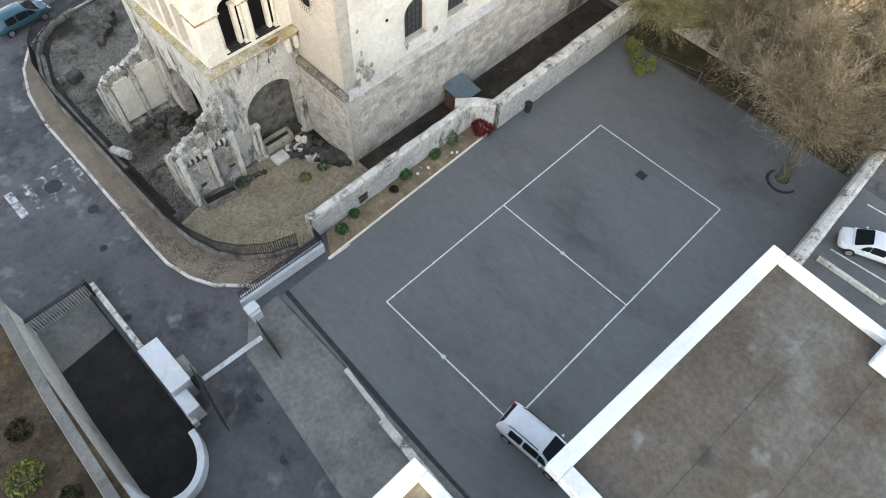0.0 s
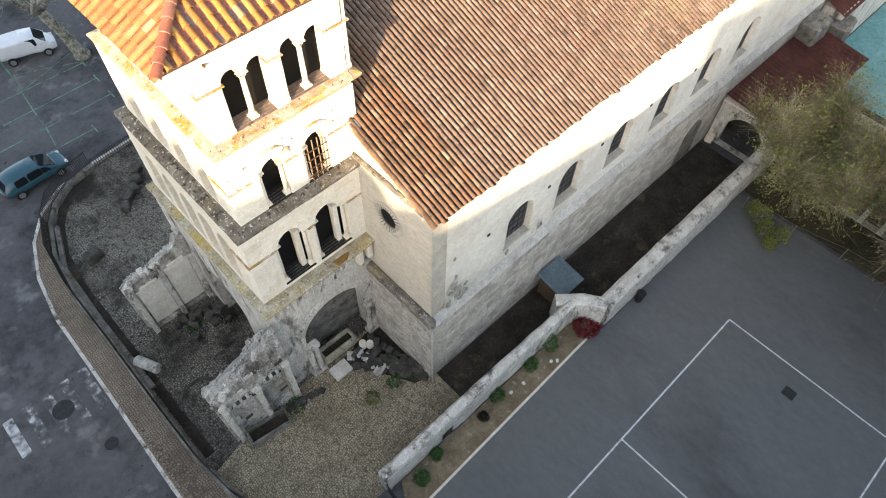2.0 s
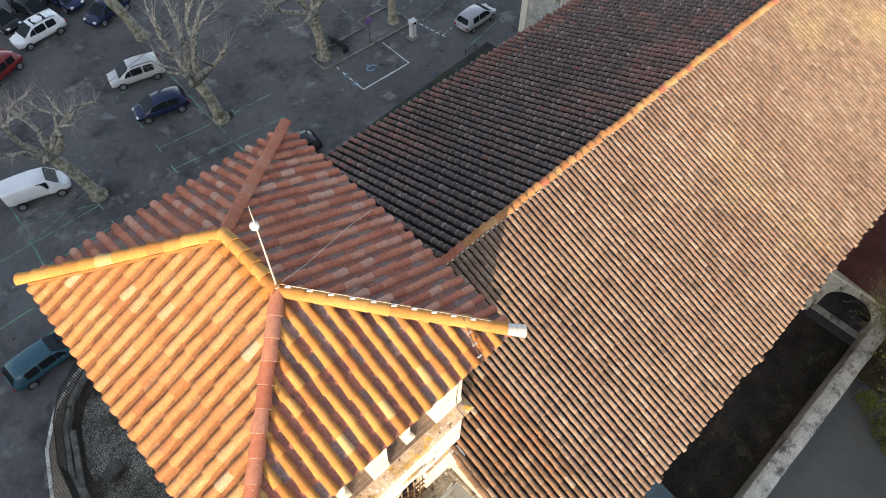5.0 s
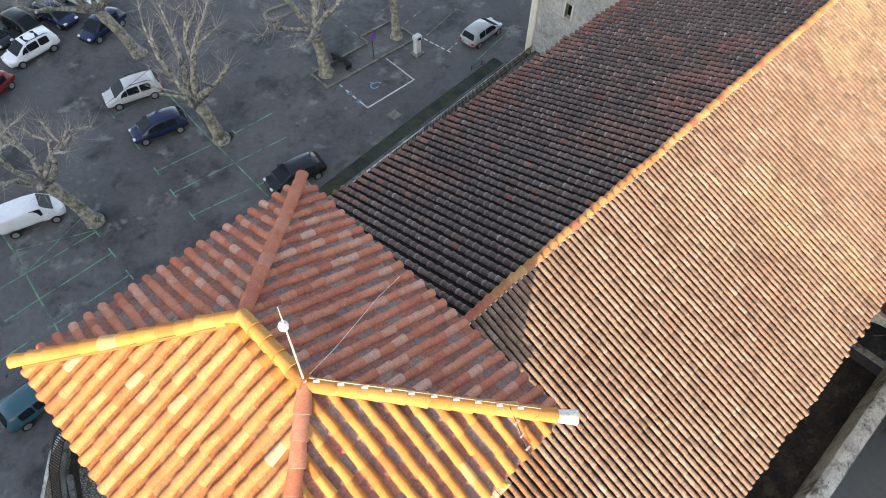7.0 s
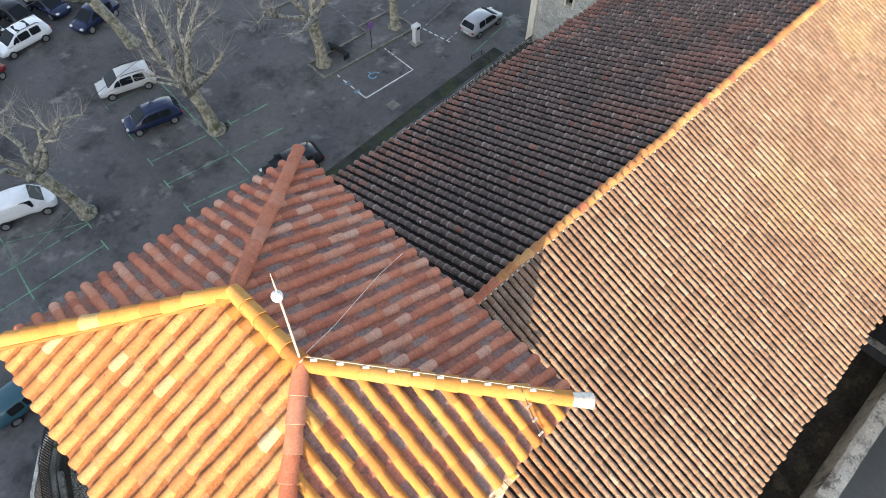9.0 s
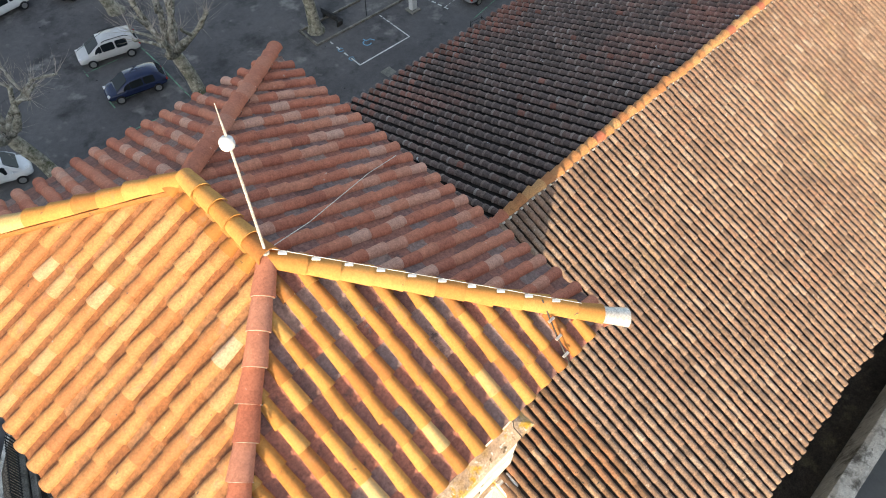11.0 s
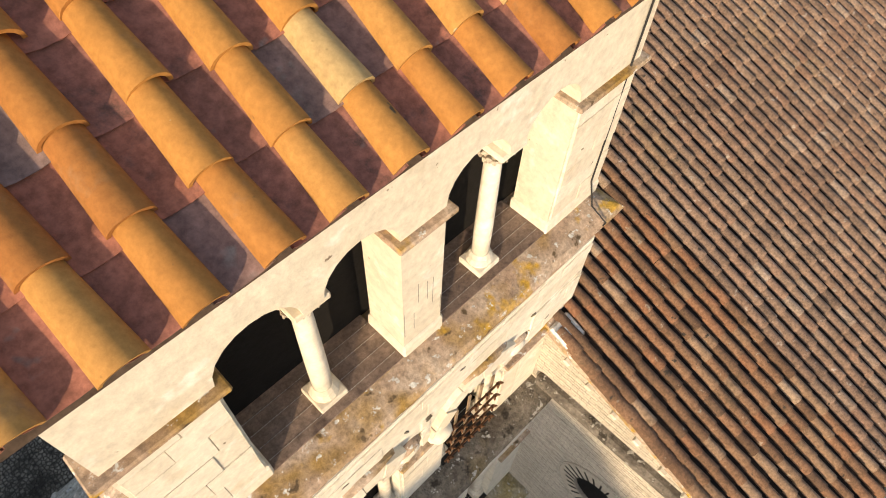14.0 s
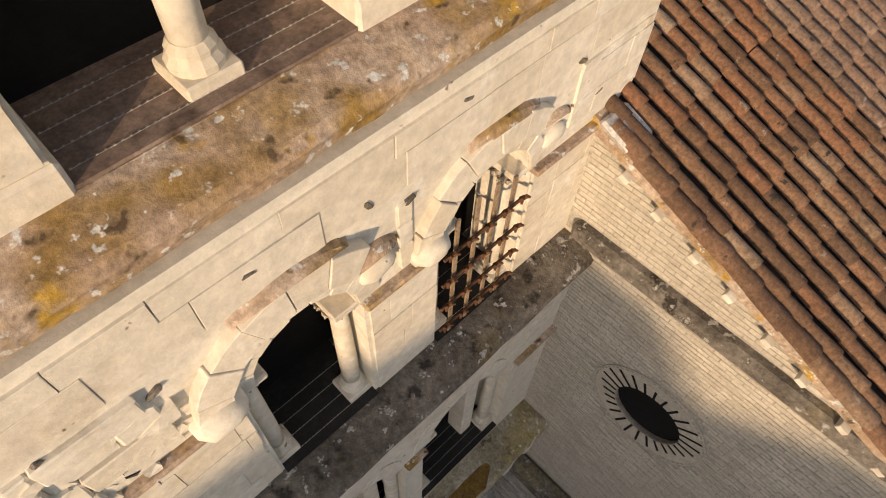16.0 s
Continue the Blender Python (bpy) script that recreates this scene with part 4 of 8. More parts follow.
cover_d, chan_d = nosed_data(0.43, 0.08, 0.088, 6, 0.98, 0.06), shell_data(0.43, 0.105, 0.085, 4, 0.55, True)
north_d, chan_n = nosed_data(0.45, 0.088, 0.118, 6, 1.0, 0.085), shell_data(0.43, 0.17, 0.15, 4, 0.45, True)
near_c, south_c, south_h, north_c, north_e, north_h = [], [], [], [], [], []
LEN = (YR - 9.18) / math.cos(ANG)
for side, pitch in ((0, 0.235), (1, 0.38)):
    F = roof_frame((5.5, 9.18, EAVE_Z - 0.02), (1, 0, 0), (0, 1, SLOPE)) if side == 0 else roof_frame((NX1, 2 * YR - 9.18, EAVE_Z - 0.02), (-1, 0, 0), (0, -1, SLOPE))
    cols = int((NX1 - 5.5) / pitch)
    rows = int(LEN / ROW)
    for c in range(cols):
        u = (c + 0.5) * pitch + (0.02 if side == 0 else 0)
        sag, drift = rnd.uniform(-0.006, 0.006), rnd.uniform(-0.07, 0.07)
        for r in range(rows + 1):
            v = min(r * ROW + ROW + 0.06 + drift + rnd.uniform(-0.045, 0.045), LEN + 0.02)
            x = 5.5 + u if side == 0 else NX1 - u
            y = 9.18 + (v - 0.2) * math.cos(ANG)
            if x < 6.0 and y > 14.2 and side == 0:
                continue
            lift, roll = (0.005, 2.5) if side == 0 else (0.012, 5)
            m = F @ pose(u + sag + rnd.uniform(-0.004, 0.004), v, 0.052 + rnd.uniform(-lift, lift), -2.9, rnd.uniform(-roll, roll), rnd.uniform(-1.5, 1.5))
            if side == 0 and x < 8.2 and r < 26 and len(near_c) < 290:
                near_c.append(m)
            elif side == 0:
                south_c.append((*cover_d[:2], m))
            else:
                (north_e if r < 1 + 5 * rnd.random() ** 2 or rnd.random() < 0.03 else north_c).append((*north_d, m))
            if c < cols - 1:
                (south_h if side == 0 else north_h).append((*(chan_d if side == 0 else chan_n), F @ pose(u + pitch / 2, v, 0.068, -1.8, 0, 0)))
many("cover_tiles", south_c, M_TILE_OLD, roof)["kind"] = "stuff"
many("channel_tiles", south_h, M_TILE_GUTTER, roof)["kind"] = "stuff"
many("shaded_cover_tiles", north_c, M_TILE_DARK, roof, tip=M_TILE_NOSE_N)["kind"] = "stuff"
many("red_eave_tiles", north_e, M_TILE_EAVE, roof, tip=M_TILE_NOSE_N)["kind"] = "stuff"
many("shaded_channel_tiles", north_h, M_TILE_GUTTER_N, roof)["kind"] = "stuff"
tile_me = bpy.data.meshes.new("roof_tile")
tv, tf = tile_data(0.43, 0.076, 0.089, 0.016, 7, 0.98)
tile_me.from_pydata(tv, [], tf)
tile_me.materials.append(M_TILE_OLD_P)
tile_me.polygons.foreach_set("use_smooth", [True] * len(tile_me.polygons))
for m in near_c:
    o = new("roof_tile", tile_me)
    o.parent, o.matrix_basis = roof, m
ridge_me = bpy.data.meshes.new("ridge_tile")
tv, tf = tile_data(0.48, 0.108, 0.172, 0.026, 8, 0.85)
ridge_me.from_pydata(tv, [], tf)
ridge_me.materials.append(M_RIDGE)
ridge_me.polygons.foreach_set("use_smooth", [True] * len(ridge_me.polygons))
# redder copy carries the tower's shade on the near end of the ridge
ridge_red = ridge_me.copy()
ridge_red.materials.clear()
ridge_red.materials.append(M_TILE_RED)
x = 8.2
while x < NX1 - 0.5:
    o = new("ridge_tile", ridge_red if x < 9.9 or rnd.random() < 0.06 else ridge_me)
    o.parent, o.matrix_basis = roof, pose(x, YR + rnd.uniform(-0.015, 0.015), RIDGE_Z + 0.05 + rnd.uniform(-0.02, 0.02), 0, 0, 90 + rnd.uniform(-4, 4)) @ pose(0, 0, 0, -6.5, 0, rnd.uniform(-2, 2))
    x += 0.375
mort = bmesh.new()
tube(mort, [(7.8 + 0.3 * i, YR - 0.14 + 0.025 * math.sin(i * 3.1), RIDGE_Z + 0.015 + 0.015 * math.sin(i * 1.7)) for i in range(177)], 0.035, 6)
part("ridge_mortar", mort, M_STONE_OLD, roof, "pale mortar line")
# verge along the gable: a row of lapped tiles bedded in mortar, over small brick corbels
VF = roof_frame((5.44, 9.2, EAVE_Z), (1, 0, 0), (0, 1, SLOPE))
verge = bmesh.new()
box(verge, -0.05, 0.14, 0, (14.1 - 9.2) / math.cos(ANG), -0.12, 0.035, 0.015, VF)
part("verge", verge, M_LEDGE, roof, "mortared tile verge")
for i in range(13):
    bm = bmesh.new()
    vs, fs = tile_data(0.43, 0.1, 0.112, 0.014, 7, 0.8)
    vv = [bm.verts.new(p) for p in vs]
    for f in fs:
        bm.faces.new([vv[k] for k in f])
    o = part("verge_tile", bm, M_TILE_OLD_P, roof, "", True)
    o.matrix_basis = VF @ pose(0.03 + rnd.uniform(-0.02, 0.02), 0.4 + 0.385 * i, 0.03, -2.0, 0, rnd.uniform(-2, 2))
for i in range(9):
    y = 9.8 + 0.47 * i + rnd.uniform(-0.03, 0.03)
    bm = boxes((-0.09, 0.1, -0.055, 0.055, -0.035, 0.035), bevel=0.006)
    o = part("corbel", bm, M_STONE, roof, "small pale brick corbel")
    o.matrix_basis = pose(5.44, y, EAVE_Z - 0.2 + (y - 9.2) * SLOPE, math.degrees(ANG))
tagged(obj("trim_eaves", boxes((6.3, NX1, 9.22, 9.5, EAVE_Z - 0.3, EAVE_Z - 0.13), bevel=0.03), M_STONE), "pale moulded eaves course along the nave", "trim", kind="structure")


# ---- facade bricks and coursed stones ----
def piece(w, h, d, j=0.0, r=None):
    """Verts and faces of one brick or stone with chamfered face, facing -y, from u=0 and z=0."""
    c = min(0.012, 0.08 * h)
    q = (lambda: r.uniform(-j, j)) if r else (lambda: 0.0)
    vs = [(0, 0.03, 0), (w, 0.03, 0), (w, 0.03, h), (0, 0.03, h)] + [(x, -d + 0.5 * q(), z) for x, z in ((0 + c + q(), c + q()), (w - c + q(), c + q()), (w - c + q(), h - c + q()), (c + q(), h - c + q()))]
    return vs, [(4, 5, 6, 7), (0, 1, 5, 4), (1, 2, 6, 5), (2, 3, 7, 6), (3, 0, 4, 7)]


FACE_W = Matrix(((0, 1, 0, 0), (1, 0, 0, 0), (0, 0, 1, 0), (0, 0, 0, 1)))       # u = y on a west face
rb = random.Random(21)
facade = bpy.data.objects["wall_facade"]
brick_me, low = {}, []
z, course = 6.12, 0
while z < 15.0:
    u = 9.38 + (0.11 if course % 2 else 0.0)
    while u < 13.98:
        w = 0.209
        top = EAVE_Z - 0.2 + (u - 9.2) * SLOPE
        near = math.hypot(u + w / 2 - 12.05, z + 0.03 - 10.95) < 0.93
        if z + 0.07 < top and not near and not 13.24 < z < 13.56:
            m = Matrix.Translation((NX0, u, z)) @ FACE_W
            k = rb.randrange(5)
            if z > 13.25:
                if k not in brick_me:
                    me = bpy.data.meshes.new("brick")
                    me.from_pydata(piece(w, 0.068, 0.003 + 0.002 * k)[0], [], piece(w, 0.068, 0.01)[1])
                    me.materials.append(M_BRICK_P)
                    brick_me[k] = me
                o = new("brick", brick_me[k])
                o.parent, o.matrix_basis = facade, m
            else:
                low.append((*piece(w, 0.068, 0.003 + 0.002 * k), m))
        u += 0.215
    z += 0.074
    course += 1
many("bricks", low, M_BRICK, facade, False)["kind"] = "stuff"


def stone_face(owner, m, u0, u1, z0, z1, course, lo, hi, d, material, top=None, gap=0.012, single_mat=None):
    """Coursed stones on a wall face, joined: u along, facing local -y."""
    out, z = [], z0
    while z < z1 - 0.05:
        h = course * rb.uniform(0.75, 1.25)
        u = u0
        while u < u1 - 0.05:
            w = min(rb.uniform(lo, hi), u1 - u)
            if top is None or z + h < top(u + w / 2):
                hh = min(h, z1 - z)
                out.append((*piece(w - gap, hh - gap, d * rb.uniform(0.3, 1.0), 0.02 if course < 0.25 else 0.008, rb), m @ Matrix.Translation((u, 0, z))))
            u += w
        z += h
    out.sort(key=lambda o: o[2].translation.x + o[2].translation.y)
    single, rest = out[:290], out[290:]
    owner = bpy.data.objects[owner] if isinstance(owner, str) else owner
    for vs, fs, mm in single:
        raw("stone", vs, fs, single_mat or M_BLOCK, owner).matrix_basis = mm
    if rest:
        many("stones", rest, material, owner, False)["kind"] = "stuff"


stone_face("wall_nave_south_plinth", Matrix.Translation((0, 9.05, 0)), 6.2, 31.0, 0.0, 5.5, 0.33, 0.35, 0.8, 0.03, M_PLINTH_I, single_mat=M_PLINTH)
stone_face("wall_facade_plinth", Matrix.Translation((5.2, 0, 0)) @ FACE_W, 9.05, 13.55, 0.0, 5.45, 0.2, 0.25, 0.5, 0.035, M_PLINTH_I, single_mat=M_PLINTH)
stone_face("wall_garden", Matrix.Translation((0, 6.2, 0)), -0.2, 13.0, 0.0, 1.85, 0.17, 0.16, 0.42, 0.05, M_BLOCKWALL)
stone_face("wall_yard_north", Matrix.Translation((0, 4.8, 0)) @ pose(0, 0, 0, 0, 0, -0.35), 14.5, 27.0, 0.0, 2.1, 0.17, 0.16, 0.42, 0.05, M_BLOCKWALL)
flash = bmesh.new()
box(flash, -0.06, 0.34, 4.72, 5.12, 0.0, 0.09, 0.03, VF)
part("flashing", flash, M_ZINC, roof, "grey mortar and lead flashing against the tower")


# ---- church: tower ----
TX0, TX1, TY0, TY1 = 0.6, 6.2, 14.38, 22.1         # belfry walls
tower = thing("bell_tower", "square pale limestone bell tower with arcaded storeys", "tower")


def storey(x0, x1, y0, y1, z0, z1, south, west, mat, th=0.6, deep=0.14, inner=None):
    part("wall_south", wall(SOUTH(y0), rect(x0, x1, z0, z1), south, th), mat, tower)
    part("wall_west", wall(WEST(x0), rect(y0 + th, y1 - th, z0, z1), west, th), mat, tower)
    part("wall_north", boxes((x0, x1, y1 - th, y1, z0, z1)), mat, tower)
    part("wall_east", boxes((x1 - 0.35, x1, y0 + th, y1 - th, z0, z1)), mat, tower)
    # near-black unless inner is given: the unlit room is put into its colour
    part("core", boxes((x0 + th + deep, x1 - 0.4, y0 + th + deep, y1 - th - 0.05, z0, z1 - 0.02)), inner or M_DARK, tower, "block standing in for the interior behind the arches")


def ledge(x0, x1, y0, y1, z0, z1, mat):
    """A moulded slab: rings of rectangles that step in towards the wall below."""
    jit = random.Random(int(z1 * 10))
    bm, rings = bmesh.new(), []
    loop = []
    for (ax_, ay_), (bx_, by_) in zip(((0, 0), (1, 0), (1, 1), (0, 1)), ((1, 0), (1, 1), (0, 1), (0, 0))):
        n = 28
        loop += [(ax_ + (bx_ - ax_) * k / n, ay_ + (by_ - ay_) * k / n) for k in range(n)]
    for inset, z, wob in ((0.24, z0, 0), (0.22, z1 - 0.34, 0.0), (0.1, z1 - 0.31, 0.006), (0.02, z1 - 0.26, 0.009), (0.0, z1 - 0.16, 0.01), (0.06, z1 - 0.09, 0.012), (0.22, z1 - 0.035, 0.008), (0.36, z1, 0.004)):
        rings.append([bm.verts.new((x0 + inset + (x1 - x0 - 2 * inset) * u + jit.uniform(-wob, wob), y0 + inset + (y1 - y0 - 2 * inset) * v + jit.uniform(-wob, wob), z + jit.uniform(-wob, wob) * 0.6)) for u, v in loop])
    n = len(loop)
    for p, q in zip(rings, rings[1:]):
        for k in range(n):
            bm.faces.new((p[k], p[(k + 1) % n], q[(k + 1) % n], q[k]))
    bm.faces.new(rings[0][::-1]), bm.faces.new(rings[-1])
    part("ledge", bm, mat, tower, "broad lichened stone ledge")


def jamb_loop(u0, u1, uc, hw, sill, spring):
    """A square opening below the springing, with a narrower arch above it."""
    return [(u0, sill), (u1, sill), (u1, spring)] + arc(uc, spring, hw, 0, 180, 14) + [(u0, spring)]


# ground storey, with a great arch to the south and one to the west
storey(-0.35, 5.45, 13.6, 22.9, -0.3, 7.85, [arch_loop(2.95, 1.9, -0.06, 3.5, 18)], [arch_loop(18.25, 1.7, -0.06, 3.4, 18)], M_STONE_OLD, 0.9, 1.2, M_STONE_OLD)
ledge(-0.48, 5.6, 13.14, 23.1, 7.85, 8.32, M_LEDGE_PALE)
# added panel whose near-black colour plays the unlit passage
part("dark_passage", boxes((1.55, 1.7, 16.3, 20.2, 0, 5.4)), M_DARK, tower, "near-black panel standing for the unlit western passage")
part("arch_infill", boxes((0.95, 4.95, 14.62, 14.72, -0.1, 5.6)), M_STONE_GREY, tower, "smooth grey wall closing the great arch")
# first arcade
storey(-0.1, 5.6, 13.75, 22.75, 8.3, 12.75, [jamb_loop(1.12, 2.7, 1.84, 0.56, 8.55, 11.25), jamb_loop(3.0, 4.7, 3.68, 0.58, 8.55, 11.25)],
       [arch_loop(y, 0.5, 8.75, 10.9, 12) for y in (15.6, 17.0, 18.4, 19.8, 21.2)], M_STONE)
ledge(-0.25, 6.0, 13.55, 22.75, 12.75, 13.22, M_LEDGE_GREY)
# second arcade
storey(0.3, 5.95, 14.05, 22.35, 13.2, 16.65, [jamb_loop(1.53, 2.62, 2.11, 0.45, 13.22, 15.08), jamb_loop(3.42, 4.55, 4.0, 0.48, 13.22, 15.06)],
       [arch_loop(y, 0.48, 13.3, 14.7, 12) for y in (15.9, 17.6, 19.3, 20.9)], M_STONE)
ledge(0.2, 6.38, 14.0, 22.45, 16.6, 17.05, M_LEDGE)
# belfry
storey(TX0, TX1, TY0, TY1, 17.05, 20.75, [twin_loop(1.42, 3.07, 17.07, 19.05), twin_loop(3.57, 5.27, 17.07, 19.05)], [], M_STONE, 0.5)


def column(name, x, y, z0, h, r, parent, label=""):
    """A stone colonnette: square plinth, moulded base, shaft and a carved capital."""
    c = part(name, lathe([(r * 1.05, 0.0), (r * 1.08, h * 0.3), (r, h * 0.7), (r * 0.92, h)], 14), M_STONE, parent, label, True)
    c.matrix_basis = pose(x, y, z0)
    b = boxes((-r * 1.75, r * 1.75, -r * 1.75, r * 1.75, -0.16, -0.06), bevel=0.012)
    lathe([(r * 1.6, -0.06), (r * 1.65, -0.02), (r * 1.35, 0.02), (r * 1.4, 0.05), (r * 1.1, 0.09)], 14, bm=b)
    part("base", b, M_STONE, c)
    k = lathe([(r * 0.95, h), (r * 1.2, h + 0.02), (r * 1.0, h + 0.04), (r * 1.2, h + 0.08), (r * 1.45, h + 0.13), (r * 1.85, h + 0.18), (r * 1.7, h + 0.2)], 32)
    for v in k.verts:
        a, f = math.atan2(v.co.y, v.co.x), max(0.0, min(1.0, (v.co.z - h - 0.03) / 0.15))
        v.co.x *= 1 + 0.16 * f * math.cos(8 * a)
        v.co.y *= 1 + 0.16 * f * math.cos(8 * a)
    for tier, (rr, zz, s) in enumerate(((1.25, 0.07, 0.3), (1.6, 0.13, 0.34))):
        for i in range(8):
            a = (i + 0.5 * tier) * math.pi / 4
            p = Vector((r * rr * math.cos(a), r * rr * math.sin(a), h + zz))
            o = Vector((math.cos(a), math.sin(a), 0))
            tube(k, [p - o * r * 0.2 - Vector((0, 0, 0.06)), p, p + o * r * 0.28 + Vector((0, 0, 0.015)), p + o * r * 0.4 - Vector((0, 0, 0.02))], [r * s * 0.8, r * s, r * s * 0.75, r * s * 0.3], 6)
    part("capital", k, M_CAPITAL, c, "dark-mottled leaf-carved capital")
    part("abacus", boxes((-r * 1.8, r * 1.8, -r * 2.4, r * 2.4, h + 0.2, h + 0.27), bevel=0.012), M_STONE, c)
    return c


for x in (2.245, 4.42):
    column("column", x, 14.62, 17.22, 1.56, 0.092, tower, "slender pale stone column")
for x in (2.5, 1.61, 4.46, 3.51):
    column("column", x, 14.24, 13.38, 1.42, 0.082, tower, "short stone colonnette")
for x0 in (1.22, 2.6, 3.08, 4.6):
    column("column", x0, 13.98, 8.72, 2.2, 0.095, tower, "stone colonnette beside the arch")
for x0 in (2.3, 4.26):
    part("inner_pilaster", boxes((x0 - 0.12, x0 + 0.12, 14.02, 14.34, 8.55, 10.95), (x0 - 0.17, x0 + 0.17, 13.95, 14.34, 10.95, 11.14), bevel=0.02), M_STONE, tower, "square pale pilaster inside the arch")
# impost mouldings: south face of the belfry and of the arcades
for u0, u1, y, z in ((0.5, 1.5, 14.3, 18.98), (3.0, 3.64, 14.3, 18.98), (5.2, 6.3, 14.3, 18.98), (0.22, 1.55, 13.96, 14.96), (2.6, 3.44, 13.96, 14.96), (4.53, 6.02, 13.96, 14.96),
                     (-0.18, 1.14, 13.66, 11.12), (2.68, 3.02, 13.66, 11.12), (4.68, 5.66, 13.66, 11.12)):
    bm = boxes((u0, u1, y, y + 0.35, z, z + 0.06), bevel=0.015)
    part("impost", bm, M_LEDGE, tower, "thin weathered impost moulding")
for y0, z in ((14.0, 11.12), (14.3, 14.96)):
    x = -0.18 if y0 < 14.2 else 0.22
    part("impost", boxes((x, x + 0.4, y0 + 0.02, y0 + 1.0, z, z + 0.08), bevel=0.015), M_LEDGE, tower)
# moulded feet of the belfry piers
for u0, u1 in ((0.57, 1.45), (3.04, 3.6), (5.24, 6.23)):
    part("pier_foot", boxes((u0, u1, 14.35, 14.91, 17.02, 17.24), bevel=0.025), M_STONE, tower)


# incised joints of the belfry piers
rg2 = random.Random(31)
for u0, u1, n in ((3.07, 3.57, 6), (5.3, 6.15, 8), (0.65, 1.38, 7)):
    for k in range(n):
        u, z0_ = u0 + (k + 0.5) * (u1 - u0) / n + rg2.uniform(-0.03, 0.03), 17.35 + rg2.uniform(0, 0.7)
        bm = boxes((u - 0.002, u + 0.002, 14.3775, 14.4, z0_, z0_ + rg2.uniform(0.25, 0.75)))
        part("joint", bm, M_STONE_GREY, tower)


def archivolt(uc, r, z, y, w, out, n=11, wild=0.0, a_from=0.0, mat=M_STONE):
    """A ring of wedge stones round an arch on a south wall."""
    for k in range(n):
        a0, a1 = radians(a_from + (180 - a_from) * k / n + 0.2), radians(a_from + (180 - a_from) * (k + 1) / n - 0.2)
        bm = bmesh.new()
        o, ww = out * rnd.uniform(1 - wild, 1 + wild), w * rnd.uniform(1 - 0.35 * wild, 1 + 0.35 * wild)
        pts = [(r + 0.02 * wild * rnd.random(), a0), (r + ww, a0), (r + ww, (a0 + a1) / 2), (r + ww, a1), (r + 0.02 * wild * rnd.random(), a1)]
        lo = [bm.verts.new((uc + q * math.cos(a), y - o * (1.0 if q < r + 0.5 * w else 0.8), z + q * math.sin(a))) for q, a in pts]
        hi = [bm.verts.new((uc + q * math.cos(a), y + 0.1, z + q * math.sin(a))) for q, a in pts]
        bm.faces.new(lo), bm.faces.new(hi[::-1])
        for i in range(5):
            bm.faces.new((lo[i], lo[(i + 1) % 5], hi[(i + 1) % 5], hi[i]))
        bmesh.ops.bevel(bm, geom=bm.edges[:], offset=0.006, segments=1, affect="EDGES")
        part("voussoir", bm, mat, tower)


rnd = random.Random(5)
archivolt(2.11, 0.46, 15.08, 14.05, 0.2, 0.035, 9, 0.2)
archivolt(4.0, 0.49, 15.06, 14.05, 0.18, 0.03, 9, 0.2)
archivolt(2.11, 0.665, 15.08, 14.05, 0.25, 0.12, 6, 0.12, 52)
archivolt(4.0, 0.675, 15.06, 14.05, 0.23, 0.1, 6, 0.15, 52)


def dirt_cap(uc, r, z, y, out, a0, a1):
    """Brown dirt lying on the upper edge of a projecting arch ring."""
    bm, prev = bmesh.new(), None
    for k in range(13):
        a = radians(a0 + (a1 - a0) * k / 12)
        taper = math.sin(math.pi * k / 12) ** 0.4
        ring = [bm.verts.new((uc + q * math.cos(a), yy, z + q * math.sin(a))) for q, yy in ((r, y - out * taper), (r + 0.05 * taper, y - 0.5 * out), (r + 0.07, y + 0.03), (r - 0.02, y + 0.03))]
        if prev:
            for i in range(4):
                bm.faces.new((prev[i], prev[(i + 1) % 4], ring[(i + 1) % 4], ring[i]))
        prev = ring
    part("dirt_ridge", bm, M_LEDGE, tower, "brown dirt on the arch ring")


dirt_cap(2.11, 0.92, 15.08, 14.05, 0.11, 62, 118)
dirt_cap(2.76, 0.24, 15.36, 14.05, 0.11, 40, 150)
dirt_cap(4.0, 0.9, 15.06, 14.05, 0.1, 62, 112)
dirt_cap(4.72, 0.24, 15.3, 14.05, 0.06, 40, 130)
# hooked stumps where the hood rings end, and the lump on each inner springing
for uc, zc, a, h, o in ((1.36, 15.16, 0.21, 0.13, 0.2), (3.25, 15.17, 0.18, 0.12, 0.19), (2.76, 15.4, 0.17, 0.12, 0.1), (4.74, 15.3, 0.15, 0.11, 0.06)):
    bm = lathe([(0.5, -0.5), (0.86, -0.3), (1.0, 0.0), (0.93, 0.55), (0.7, 0.9), (0.35, 1.0)], 16)
    for v in bm.verts:
        v.co = Vector((v.co.x * a + 0.25 * h * v.co.y, v.co.y * h, v.co.z * o)) + Vector((rnd.uniform(-1, 1), rnd.uniform(-1, 1), rnd.uniform(-1, 1))) * 0.008
    p = part("stump", bm, M_STONE, tower, "hooked eroded end of a broken moulding", True)
    p.matrix_basis = pose(uc, 14.05, zc, 90, 0, 0)
